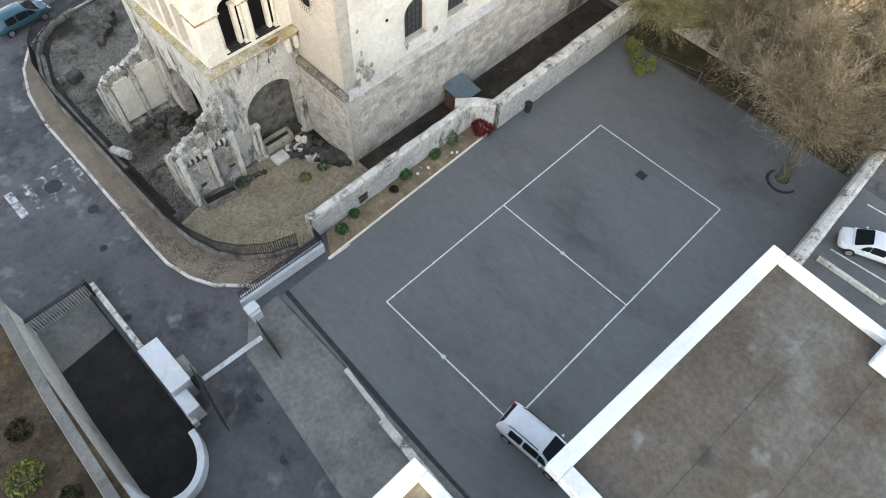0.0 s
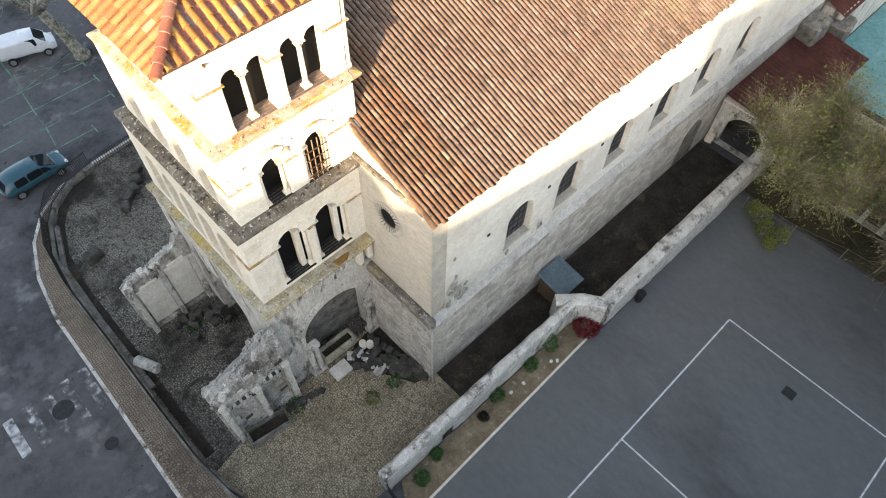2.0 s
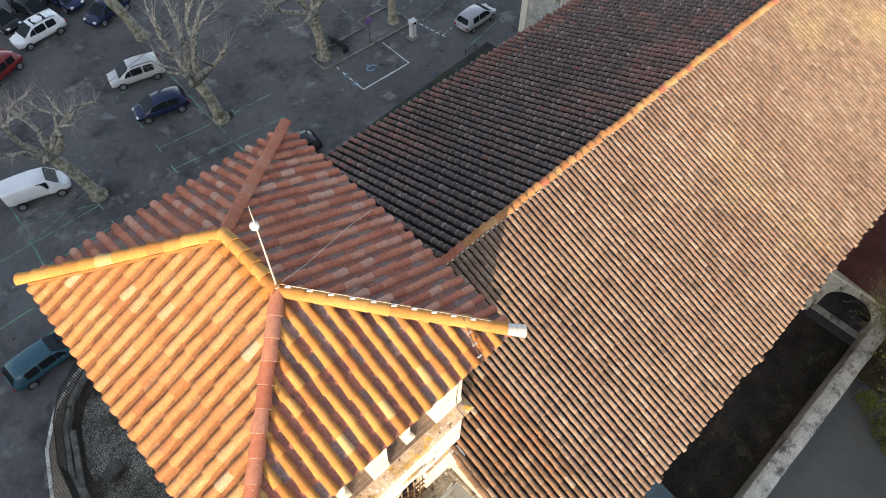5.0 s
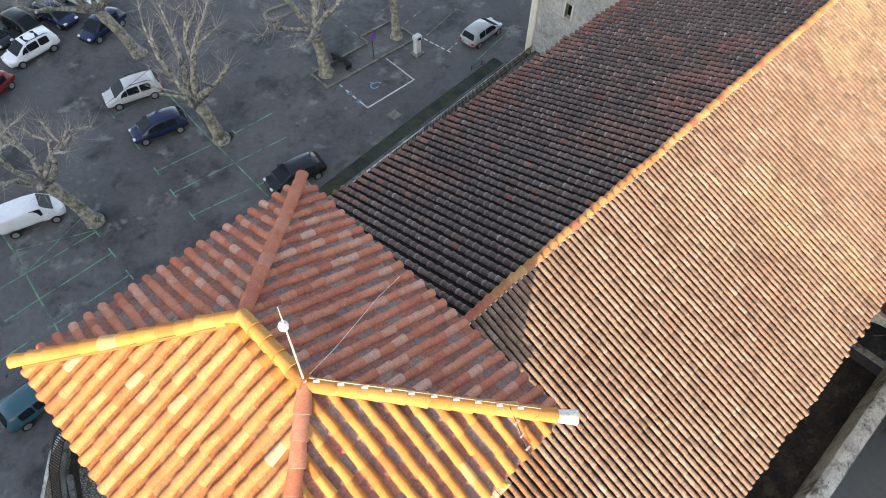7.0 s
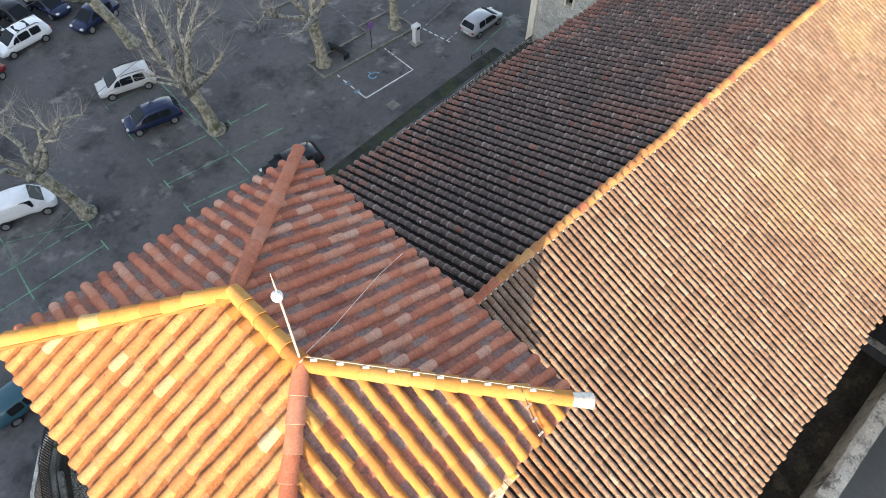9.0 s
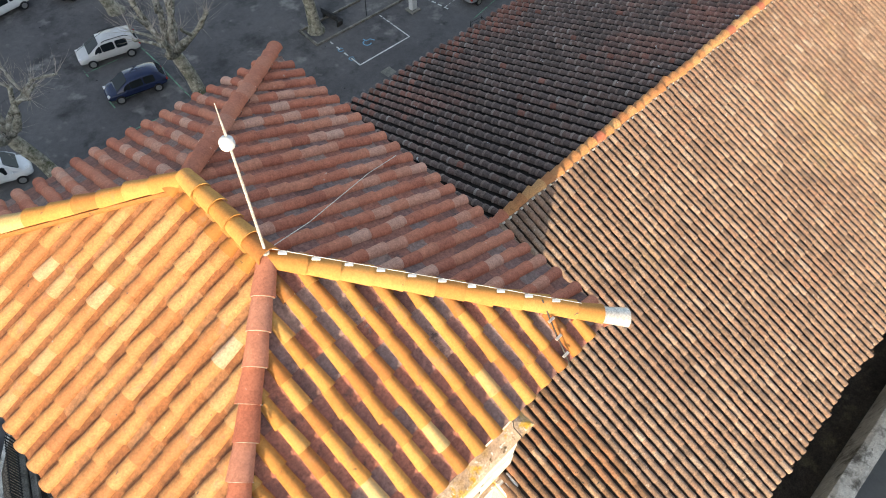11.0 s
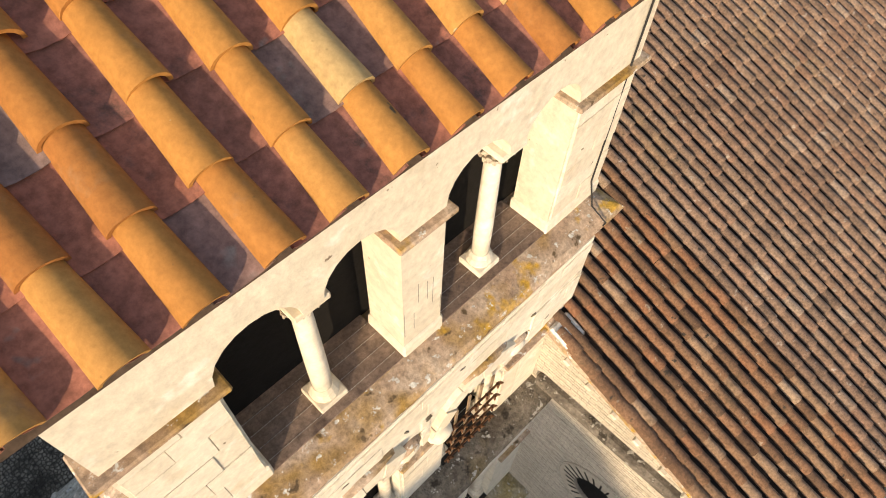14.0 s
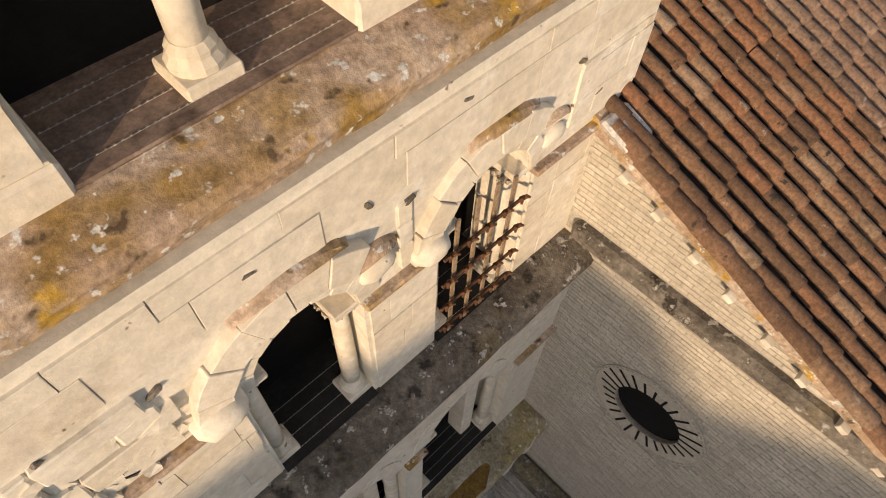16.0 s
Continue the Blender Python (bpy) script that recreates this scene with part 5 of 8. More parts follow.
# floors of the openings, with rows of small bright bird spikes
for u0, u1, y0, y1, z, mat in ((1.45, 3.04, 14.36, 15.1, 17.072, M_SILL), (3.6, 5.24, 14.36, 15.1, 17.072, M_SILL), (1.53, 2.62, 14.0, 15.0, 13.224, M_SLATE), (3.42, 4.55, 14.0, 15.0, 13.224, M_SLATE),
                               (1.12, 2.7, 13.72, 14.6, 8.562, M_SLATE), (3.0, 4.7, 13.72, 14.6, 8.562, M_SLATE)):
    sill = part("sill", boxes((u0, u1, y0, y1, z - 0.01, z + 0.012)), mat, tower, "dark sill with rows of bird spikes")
    for k in range(4):
        y = y0 + 0.1 + 0.145 * k
        bm = boxes((u0 + 0.02, u1 - 0.02, y - 0.0015, y + 0.0015, z + 0.012, z + 0.014))
        x = u0 + 0.03
        while x < u1 - 0.03:
            box(bm, x - 0.006, x + 0.006, y - 0.003, y + 0.003, z + 0.012, z + 0.02)
            x += 0.042
        part("spike_row", bm, M_ZINC, sill, "thin row of bright spikes")["kind"] = "stuff"
archivolt(1.84, 0.57, 11.25, 13.75, 0.26, 0.02)
archivolt(3.68, 0.59, 11.25, 13.75, 0.26, 0.02)
archivolt(2.95, 1.92, 3.5, 13.6, 0.5, 0.03, 17, mat=M_STONE_OLD)

# iron grille in the second arcade
grille = thing("window_grille", "rusty wrought iron grille across an arched opening", "grille")
for k in range(4):
    bm = bmesh.new()
    x = 3.6 + 0.23 * k
    box(bm, x - 0.022, x + 0.022, 14.01, 14.03, 13.2, 15.3 - 0.1 * abs(k - 1.4))
    part("upright_bar", bm, M_GRILLE, grille, "pale brown flat bar")
for k in range(4):
    bm = bmesh.new()
    z = 13.5 + 0.43 * k
    tube(bm, [(3.42, 13.98, z), (4.42, 13.98, z)], 0.018, 6)
    for i in range(5):
        x = 3.5 + 0.22 * i
        for s in (-1, 1):
            tube(bm, [(x, 13.98, z), (x + 0.035 * s, 13.95, z + 0.035), (x + 0.06 * s, 13.93, z + 0.015)], [0.028, 0.022, 0.01], 5)
    part("cross_bar", bm, M_RUST, grille, "rusty crossbar with barbed scrolls")

# beam end and small square holes
tagged(obj("beam_end", boxes((1.07, 1.15, 14.28, 14.45, 19.96, 20.04), bevel=0.01), M_RUST), "short rusty beam end sticking out of the wall", "beam")

# facing blocks on the south face: single stones, a hair proud and uneven
rnd = random.Random(5)


def ashlar(x0, x1, y, z0, z1, course, lo, hi, skip=(), rough=0.0, mat=None):
    z = z0
    while z < z1 - 0.08:
        h = min(course * rnd.uniform(0.85, 1.15), z1 - z)
        x = x0 - rnd.uniform(0, 0.3)
        while x < x1:
            w = rnd.uniform(lo, hi)
            a, b = max(x, x0) + 0.003, min(x + w, x1) - 0.003
            x += w
            if b - a < 0.06 or any(a < q[1] and b > q[0] and z < q[3] and z + h > q[2] for q in skip):
                continue
            d = rnd.uniform(0.018, 0.03) + rough * rnd.random()
            bm = boxes((a, b, y - d, y + 0.02, z + 0.003, z + h - 0.003), bevel=0.0025 + 0.2 * rough)
            for v in bm.verts:
                if v.co.y < y:
                    v.co += Vector((rnd.uniform(-1, 1) * (0.004 + 0.06 * rough), rnd.uniform(-0.3, 1) * 0.25 * rough, rnd.uniform(-1, 1) * (0.003 + 0.06 * rough)))
            part("stone", bm, mat or M_STONE, tower)
        z += h


ashlar(0.33, 5.92, 14.05, 16.02, 16.55, 0.32, 0.45, 0.95)
ashlar(0.33, 1.5, 14.05, 13.25, 14.93, 0.3, 0.4, 0.8)
ashlar(0.33, 1.12, 14.05, 15.08, 15.93, 0.21, 0.25, 0.6, rough=0.05)
ashlar(2.98, 3.12, 14.05, 15.1, 15.93, 0.24, 0.2, 0.4, rough=0.04)
ashlar(4.95, 5.92, 14.05, 13.25, 15.93, 0.32, 0.4, 0.8, [(0, 9, 14.94, 15.04)])
ashlar(2.66, 3.4, 14.05, 13.25, 14.93, 0.38, 0.4, 0.86)
ashlar(4.58, 4.95, 14.05, 13.25, 14.93, 0.38, 0.4, 0.86)
ashlar(0.63, 1.4, 14.38, 17.26, 18.95, 0.3, 0.4, 0.8)
ashlar(5.3, 6.17, 14.38, 17.26, 18.95, 0.3, 0.4, 0.8)
ashlar(-0.07, 5.5, 13.75, 11.95, 12.7, 0.32, 0.4, 0.9)
ashlar(-0.07, 0.95, 13.75, 8.35, 10.72, 0.32, 0.4, 0.8)
ashlar(-0.3, 5.3, 13.6, 5.9, 7.75, 0.36, 0.4, 0.9, mat=M_STONE_OLD)
# broken remains of a corbel table under the lower ledge
x = 0.9
while x < 5.3:
    w, h, d = rnd.uniform(0.09, 0.3), rnd.uniform(0.3, 1.15), rnd.uniform(0.06, 0.26)
    if rnd.random() < 0.8:
        pts = [(x, 7.84), (x + w * rnd.uniform(0.0, 0.25), 7.84 - h * rnd.uniform(0.4, 0.7)), (x + w * rnd.uniform(0.2, 0.5), 7.84 - h), (x + w * rnd.uniform(0.6, 0.9), 7.84 - h * rnd.uniform(0.6, 0.95)), (x + w, 7.84)]
        bm = wall(SOUTH(13.6 - d), pts, [], d + 0.02)
        bmesh.ops.bevel(bm, geom=bm.edges[:], offset=0.025, segments=2, affect='EDGES')
        part("corbel_stump", bm, rnd.choice((M_STONE, M_STONE_OLD, M_RUIN)), tower, "broken corbel stump streaked with lime")
    x += w + rnd.uniform(0.03, 0.22)
for x0, x1 in ((4.55, 4.85), (5.12, 5.4)):
    part("corbel_block", boxes((x0, x1, 13.22, 13.62, 6.95, 7.86), bevel=0.05), M_STONE, tower, "large white corbel block")
ring = [(3.72 + (0.42 + 0.08 * math.sin(3 * a + 1)) * math.cos(a), 13.36 + (0.2 + 0.03 * math.sin(5 * a)) * math.sin(a)) for a in [k * math.tau / 18 for k in range(18)]]
part("lichen_patch", prism(ring, 8.2, 8.315), M_LICHEN, tower, "orange lichen cushion on the ledge")
ashlar(-0.3, 0.65, 13.6, 0.2, 5.9, 0.36, 0.4, 0.9, mat=M_STONE_OLD)

# spalled plates and broken edges beside the arches
for k in range(15):
    u, z = rnd.uniform(0.4, 1.15), rnd.uniform(15.0, 15.95)
    n, a = rnd.randint(5, 8), rnd.uniform(0.06, 0.17)
    pts = [(u + a * rnd.uniform(0.5, 1.3) * math.cos(q), z + 0.6 * a * rnd.uniform(0.5, 1.3) * math.sin(q)) for q in [i * math.tau / n for i in range(n)]]
    d = rnd.uniform(0.035, 0.065)
    bm = wall(SOUTH(14.05 - d), pts, [], d)
    for v in bm.verts:
        if v.co.y < 14.04:
            v.co.y += rnd.uniform(0, 0.03)
    part("spalled_plate", bm, M_STONE, tower, "rough spalled face of a weathered block")

# chipped joints: dark blocks set proud, standing for shaded pockets between the stones
for x, z, a in ((0.55, 15.65, 20), (1.15, 15.55, -30), (1.9, 16.0, 10), (2.75, 15.85, 60), (3.1, 15.6, -15), (0.75, 14.9, 40), (1.02, 15.2, -50), (3.6, 16.2, 15), (4.9, 15.75, 35), (5.3, 15.2, -20), (2.9, 15.3, 70)):
    bm = boxes((-0.05, 0.05, -0.035, 0.02, -0.018, 0.022), bevel=0.012)
    for v in bm.verts:
        v.co += Vector((rnd.uniform(-1, 1), 0, rnd.uniform(-1, 1))) * 0.012
    o = part("chip", bm, M_LEDGE_DARK, tower, "dark block standing for a shaded chipped pocket")
    o.matrix_basis = pose(x, 14.05, z + 0.25, 0, a, 0)

# tower roof
EX0, EX1, EY0, EY1, EZ = -0.36, 7.03, 13.66, 22.65, 20.76
AX, AS, AN, AZ = 3.37, 17.25, 19.26, 22.45
part("cornice", boxes((TX0 - 0.12, TX1 + 0.12, TY0 - 0.12, TY1 + 0.12, 20.6, 20.74), bevel=0.02), M_STONE, tower)
troof = thing("tower_roof", "hipped tower roof of orange clay canal tiles", "roof")
d = bmesh.new()
q = [d.verts.new(p) for p in ((EX0 + .1, EY0 + .1, EZ), (EX1 - .1, EY0 + .1, EZ), (EX1 - .1, EY1 - .1, EZ), (EX0 + .1, EY1 - .1, EZ), (AX, AS, AZ), (AX, AN, AZ))]
for f in ((0, 1, 4), (1, 2, 5, 4), (2, 3, 5), (3, 0, 4, 5), (3, 2, 1, 0)):
    d.faces.new([q[i] for i in f])
part("deck", d, M_ROOFDECK, troof)
TR = 0.42


def slope(origin, along, width, run, rise, left, right, tilt=1.1, first=0.2, pitch=0.3725, over=0.0):
    """Cover and channel tiles on one slope; left and right: the plan run of the hips per metre along the eave."""
    ang = math.atan2(rise, run)
    up = Vector((-along[1], along[0], 0)) * math.cos(ang) + Vector((0, 0, math.sin(ang)))
    F = roof_frame(origin, (*along, 0), up)
    covers, chans = [], []
    for c in range(2 * int((width - first) / pitch) + 2):
        cover = c % 2 == 0
        u = first + c * pitch / 2
        if not 0.08 < u < width - 0.08:
            continue
        top = min(u * left, (width - u) * right, run) / math.cos(ang)
        lo, shift = -over, rnd.uniform(-0.05, 0.03)
        while lo < top - 0.06:
            step = TR + (shift if lo == -over else 0.0)
            hi = min(lo + step + 0.07, top + 0.05)
            L = hi - lo
            if L < 0.16:
                break
            j = rnd.uniform(-0.012, 0.012)
            if cover:
                m = F @ pose(u + rnd.uniform(-0.012, 0.012), hi + j, 0.05 + rnd.uniform(-0.004, 0.005), -tilt - 0.7, 0, rnd.uniform(-2.2, 2.2))
            else:
                m = F @ pose(u, hi + j, 0.082, -2.2, 0, rnd.uniform(-1, 1))
            (covers if cover else chans).append((round(L, 2), m))
            lo += step
    return covers, chans


RISE = AZ - EZ
slopes = {"south": slope((EX0, EY0, EZ), (1, 0), EX1 - EX0, AS - EY0, RISE, (AS - EY0) / (AX - EX0), (AS - EY0) / (EX1 - AX), 1.1, 0.358, 0.3675, -0.09),
          "west": slope((EX0, EY1, EZ), (0, -1), EY1 - EY0, AX - EX0, RISE, (AX - EX0) / (EY1 - AN), (AX - EX0) / (AS - EY0), 1.2, 0.179, 0.377, 0.18),
          "east": slope((EX1, EY0, EZ), (0, 1), EY1 - EY0, EX1 - AX, RISE, (EX1 - AX) / (AS - EY0), (EX1 - AX) / (EY1 - AN), 1.1, 0.125, 0.3725, 0.22),
          "north": slope((EX1, EY1, EZ), (-1, 0), EX1 - EX0, EY1 - AN, RISE, (EY1 - AN) / (EX1 - AX), (EY1 - AN) / (AX - EX0), 1.1, 0.327, 0.373, 0.24)}
meshes = {}


def tile_mesh(name, key, make, material):
    if key not in meshes:
        me = bpy.data.meshes.new(name)
        me.from_pydata(*[*make()][:1], [], make()[1])
        me.materials.append(material)
        me.polygons.foreach_set("use_smooth", [True] * len(me.polygons))
        meshes[key] = me
    return meshes[key]


COVER = lambda L: tile_data(L, 0.086, 0.11, 0.02, 10, 1.0)
WIDE = lambda L: tile_data(L, 0.1, 0.124, 0.018, 8, 0.86)
MID = lambda L: tile_data(L, 0.088, 0.114, 0.018, 8, 0.95)
CHANNEL = lambda L: tile_data(L, 0.16, 0.146, 0.012, 5, 0.36, True)
for L, m in slopes["south"][0]:
    o = new("cover_tile", tile_mesh("cover_tile", ("c", L), lambda: COVER(L), M_TILE_COVER))
    o.parent, o.matrix_basis = troof, m
for L, m in slopes["south"][1]:
    o = new("channel_tile", tile_mesh("channel_tile", ("h", L), lambda: CHANNEL(L), M_TILE_CHANNEL))
    o.parent, o.matrix_basis = troof, m
# sunlit and shaded looks come from the tile colours, slope by slope
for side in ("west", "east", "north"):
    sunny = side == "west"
    many("cover_tiles", [(*(WIDE if sunny else MID)(L), m) for L, m in slopes[side][0]], M_TILE_NEW if sunny else M_TILE_SHADED_I, troof)["kind"] = "stuff"
    many("channel_tiles", [(*CHANNEL(L), m) for L, m in slopes[side][1]], M_TILE_CHANNEL_LIT if sunny else M_TILE_CHANNEL_I, troof)["kind"] = "stuff"


def hip(a, b, n, last=None, clay=M_TILE_COVER, bed=M_ROOFDECK):
    a, b = Vector(a), Vector(b)
    dirn = (b - a).normalized()
    side = dirn.cross(Vector((0, 0, 1))).normalized()
    up = side.cross(dirn)
    R = Matrix(((side.x, -dirn.x, up.x, 0), (side.y, -dirn.y, up.y, 0), (side.z, -dirn.z, up.z, 0), (0, 0, 0, 1)))
    step = (b - a).length / n
    for i in range(n):
        p = a + dirn * (i * step - 0.03)
        me = tile_mesh("hip_tile", ("hip", round(step, 2), last and i == n - 1, clay.name), lambda: tile_data(step + 0.08, 0.138, 0.172, 0.02, 9, 0.9), M_ZINC if last and i == n - 1 else clay)
        o = new("hip_tile", me)
        o.parent = troof
        o.matrix_basis = Matrix.Translation(p + up * 0.1) @ R @ pose(0, 0, 0, -2.8, 0, rnd.uniform(-2, 2))
    bm = bmesh.new()
    tube(bm, [a + side * 0.125 + up * (0.07 if bed is M_STONE else 0.03), (a + b) / 2 + side * 0.125 + up * (0.07 if bed is M_STONE else 0.03), b - dirn * 0.2 + side * 0.125 + up * (0.07 if bed is M_STONE else 0.03)], 0.045, 6)
    tube(bm, [a - side * 0.125 + up * (0.07 if bed is M_STONE else 0.03), (a + b) / 2 - side * 0.125 + up * (0.07 if bed is M_STONE else 0.03), b - dirn * 0.2 - side * 0.125 + up * (0.07 if bed is M_STONE else 0.03)], 0.045, 6)
    if clay is M_TILE_RED or bed is M_STONE:
        bm.free()
    else:
        part("hip_mortar", bm, bed, troof, "mortar bedding")
    if clay is M_TILE_RED:
        for i in range(1, n):
            p = a + dirn * (i * step + 0.045)
            bm = bmesh.new()
            tube(bm, [p + up * 0.1 + 0.163 * (math.cos(w) * side + 0.9 * math.sin(w) * up) for w in (math.pi * k / 8 for k in range(9))], 0.005, 5)
            part("joint", bm, M_MORTAR, troof, "thin pale mortar joint")


TZ = AZ + 0.09
hip((AX, AS, TZ), (EX1 + 0.12, EY0 - 0.08, EZ + 0.12), 12, True, bed=M_STONE)
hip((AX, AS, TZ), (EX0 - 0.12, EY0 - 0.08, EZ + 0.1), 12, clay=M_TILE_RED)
hip((AX, AN, TZ), (EX0 - 0.15, EY1 + 0.05, EZ + 0.12), 12, bed=M_TILE_COVER)
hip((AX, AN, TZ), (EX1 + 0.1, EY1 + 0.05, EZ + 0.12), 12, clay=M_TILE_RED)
hip((AX, AN, TZ + 0.06), (AX, AS, TZ + 0.06), 5, bed=M_TILE_COVER)
# short tiles that close the heads of the rows under the ridge
for k in range(6):
    o = new("ridge_stop", tile_mesh("ridge_stop", ("stop",), lambda: tile_data(0.24, 0.1, 0.15, 0.03, 8, 0.9), M_TILE_COVER))
    o.parent, o.matrix_basis = troof, pose(AX - 0.08, AS + 0.22 + 0.372 * k, TZ + 0.06, 0, 0, -90) @ pose(0, 0, 0, 24, 0, rnd.uniform(-5, 5))

# lightning rod with its conductor
rod = thing("lightning_rod", "thin lightning rod with a white ball on the roof", "lightning rod", at=pose(AX + 0.02, AS + 0.02, TZ + 0.1))
part("collar", lathe([(0.13, 0.0), (0.12, 0.06), (0.06, 0.1), (0.05, 0.16)], 12), M_ZINC, rod)
bm = bmesh.new()
tube(bm, [(0, 0, 0), (0.02, 0.02, 1.2), (0.03, 0.03, 2.3)], [0.022, 0.02, 0.016], 8)
part("pole", bm, M_ZINC, rod)
part("ball", lathe([(0.02, 2.14), (0.08, 2.17), (0.09, 2.22), (0.08, 2.27), (0.02, 2.3)], 12), M_WHITE, rod)
bm = bmesh.new()
tube(bm, [(0.03, 0.03, 2.3), (0.03, 0.04, 2.75)], [0.016, 0.004], 6)
part("tip", bm, M_ZINC, rod)
cond = thing("lightning_conductor", "pale conductor strip clipped along the roof hip", "cable")
A, B = Vector((AX, AS, TZ + 0.29)), Vector((EX1 - 0.4, EY0 + 0.4, EZ + 0.63))
bm = bmesh.new()
tube(bm, [A.lerp(B, t / 8) + Vector((0.04, 0.04, 0.015)) for t in range(9)], 0.006, 5)
part("strip", bm, M_ZINC, cond)
for k in range(10):
    p = A.lerp(B, 0.05 + 0.095 * k)
    bm = boxes((-0.022, 0.022, -0.07, 0.05, 0.0, 0.03), bevel=0.006)
    o = part("clip", bm, M_WHITE, cond, "small white clip")
    o.matrix_basis = Matrix.Translation(p + Vector((0, 0, 0.03))) @ pose(0, 0, 0, 0, 0, 45)
P0, P1 = A.lerp(B, 0.86), Vector((6.0, 13.75, 20.98))
bm = bmesh.new()
tube(bm, [P0, P0.lerp(P1, 0.5) + Vector((0, 0, -0.03)), P1, P1 + Vector((0.02, -0.1, -0.2))], 0.014, 5)
part("down_lead", bm, M_IRON, cond)
for k in range(3):
    p = P0.lerp(P1, 0.35 + 0.3 * k)
    o = part("clip", boxes((-0.06, 0.06, -0.02, 0.02, 0, 0.03)), M_ZINC, cond)
    o.matrix_basis = Matrix.Translation(p)
bm = bmesh.new()
tube(bm, [A, Vector((4.3, 17.6, 22.3)), Vector((6.0, 18.3, 21.5)), Vector((6.9, 18.6, 21.05))], 0.007, 5)
part("east_lead", bm, M_ZINC, cond)
bm = bmesh.new()
tube(bm, [(6.02, 13.72, 20.76), (6.03, 14.22, 20.5), (6.03, 14.35, 20.3), (6.02, 14.36, 18.6), (5.98, 14.34, 17.4), (5.95, 14.22, 17.08), (5.97, 13.99, 16.95), (5.9, 14.1, 16.6), (5.72, 14.12, 15.6), (5.74, 14.1, 15.15), (5.9, 14.05, 15.1)], 0.011, 5)
part("wall_lead", bm, M_IRON, cond, "thin dark lead down the tower wall")


# ---- school block beside the court ----
def flat_block(name, x0, x1, y0, y1, z, label, back=0.0, at=None):
    """A white block under a flat roof slab with broad parapets; the slab overhangs the north wall."""
    b = thing(name, label, "building", at=at or pose(0, 0, 0))
    part("wall", boxes((x0, x1, y0, y1 - back, -0.5, z - 0.51)), M_WHITE, b)
    for k in range(1, 6):
        y = y1 - 0.6 - k * 1.9
        part("seam", boxes((x0 + 0.6, x1 - 0.6, y - 0.04, y + 0.04, z - 0.3, z - 0.285)), M_FLATROOF, b, "raised seam of the roof membrane")
    part("roof", boxes((x0 + 0.3, x1 - 0.15, y0 + 0.3, y1 - 0.1, z - 0.5, z - 0.3)), M_FLATROOF, b, "stained flat roof membrane")
    for r in ((x0 - 0.12, x1 + 0.12, y1 - 0.36, y1 + 0.12), (x0 - 0.12, x1 + 0.12, y0 - 0.12, y0 + 0.36), (x0 - 0.12, x0 + 0.36, y0 + 0.363, y1 - 0.363), (x1 - 0.2, x1 + 0.12, y0 + 0.363, y1 - 0.363)):
        part("parapet", boxes((*r, z - 0.52, z), bevel=0.03), M_WHITE, b, "broad white parapet")
    return b


blk = flat_block("school_block", -10.25, -0.12, -20.7, -0.12, 16.75, "tall white school block with a stained flat roof", 1.7, pose(4.98, -13.68, 0, 0, 0, -3.3))
part("roof_hatch", boxes((-1.2, -0.3, -6.2, -4.1, 16.44, 16.9), bevel=0.05), M_WHITE, blk)
part("roof_vent", lathe([(0.3, 0), (0.28, 0.25), (0.4, 0.3), (0.3, 0.4)], 12, (-2.8, -8.8, 16.44)), M_ZINC, blk)
flat_block("school_wing", -26, -7.8, -34, -10.7, 16.7, "lower edge of a white flat-roofed school wing")

# added blocker, never in view: keeps the low sun off streets, shapes church shadows
skyline = [(60, 26.2), (-18.3, 25.98), (-19.3, 25.87), (-19.7, 25.72), (-21.6, 25.75), (-22.1, 25.7), (-22.6, 25.15), (-22.95, 24.75), (-23.2, 24.8), (-23.44, 25.05), (-23.96, 25.48), (-24.4, 25.9), (-25.4, 26.2), (-25.6, 25.1), (-38, 25.1), (-38, 29.3), (-110, 29.3)]
shade = wall(WEST(-50.4), [(-110, -1), (60, -1)] + skyline, [], 0.4)
box(shade, -62, -50.5, -110, 60, -1, 23.5)
tagged(obj("wall_houses_west", shade, M_PLASTER), "unseen wall and block added to keep the low sun off the streets", "building", kind="structure")


# ---- gateway, service ramp and garden to the south-west ----
def quad_wall(name, pts, material, label, kind="structure", category="wall"):
    """A wall from rows (x, y, foot, top) with a thickness to its left."""
    bm = bmesh.new()
    prev = None
    for i, (x, y, f, t, th) in enumerate(pts):
        a, b = pts[max(i - 1, 0)], pts[min(i + 1, len(pts) - 1)]
        d = Vector((b[0] - a[0], b[1] - a[1])).normalized()
        s = Vector((-d.y, d.x)) * th
        now = [bm.verts.new(p) for p in ((x, y, f), (x, y, t), (x + s.x, y + s.y, t), (x + s.x, y + s.y, f))]
        if prev:
            for k in range(4):
                bm.faces.new((prev[k], prev[(k + 1) % 4], now[(k + 1) % 4], now[k]))
        else:
            bm.faces.new(now)
        prev = now
    bm.faces.new(prev[::-1])
    return tagged(obj(name, bm, material), label, category, kind=kind)


def ramp_z(y):
    return -0.4 - 3.0 * (12.5 - y) / 14.0


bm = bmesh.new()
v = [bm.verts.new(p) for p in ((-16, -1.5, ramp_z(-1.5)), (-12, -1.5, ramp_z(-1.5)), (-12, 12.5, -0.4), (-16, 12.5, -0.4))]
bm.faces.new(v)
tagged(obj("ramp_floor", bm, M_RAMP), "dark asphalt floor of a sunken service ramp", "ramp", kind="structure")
bm = bmesh.new()
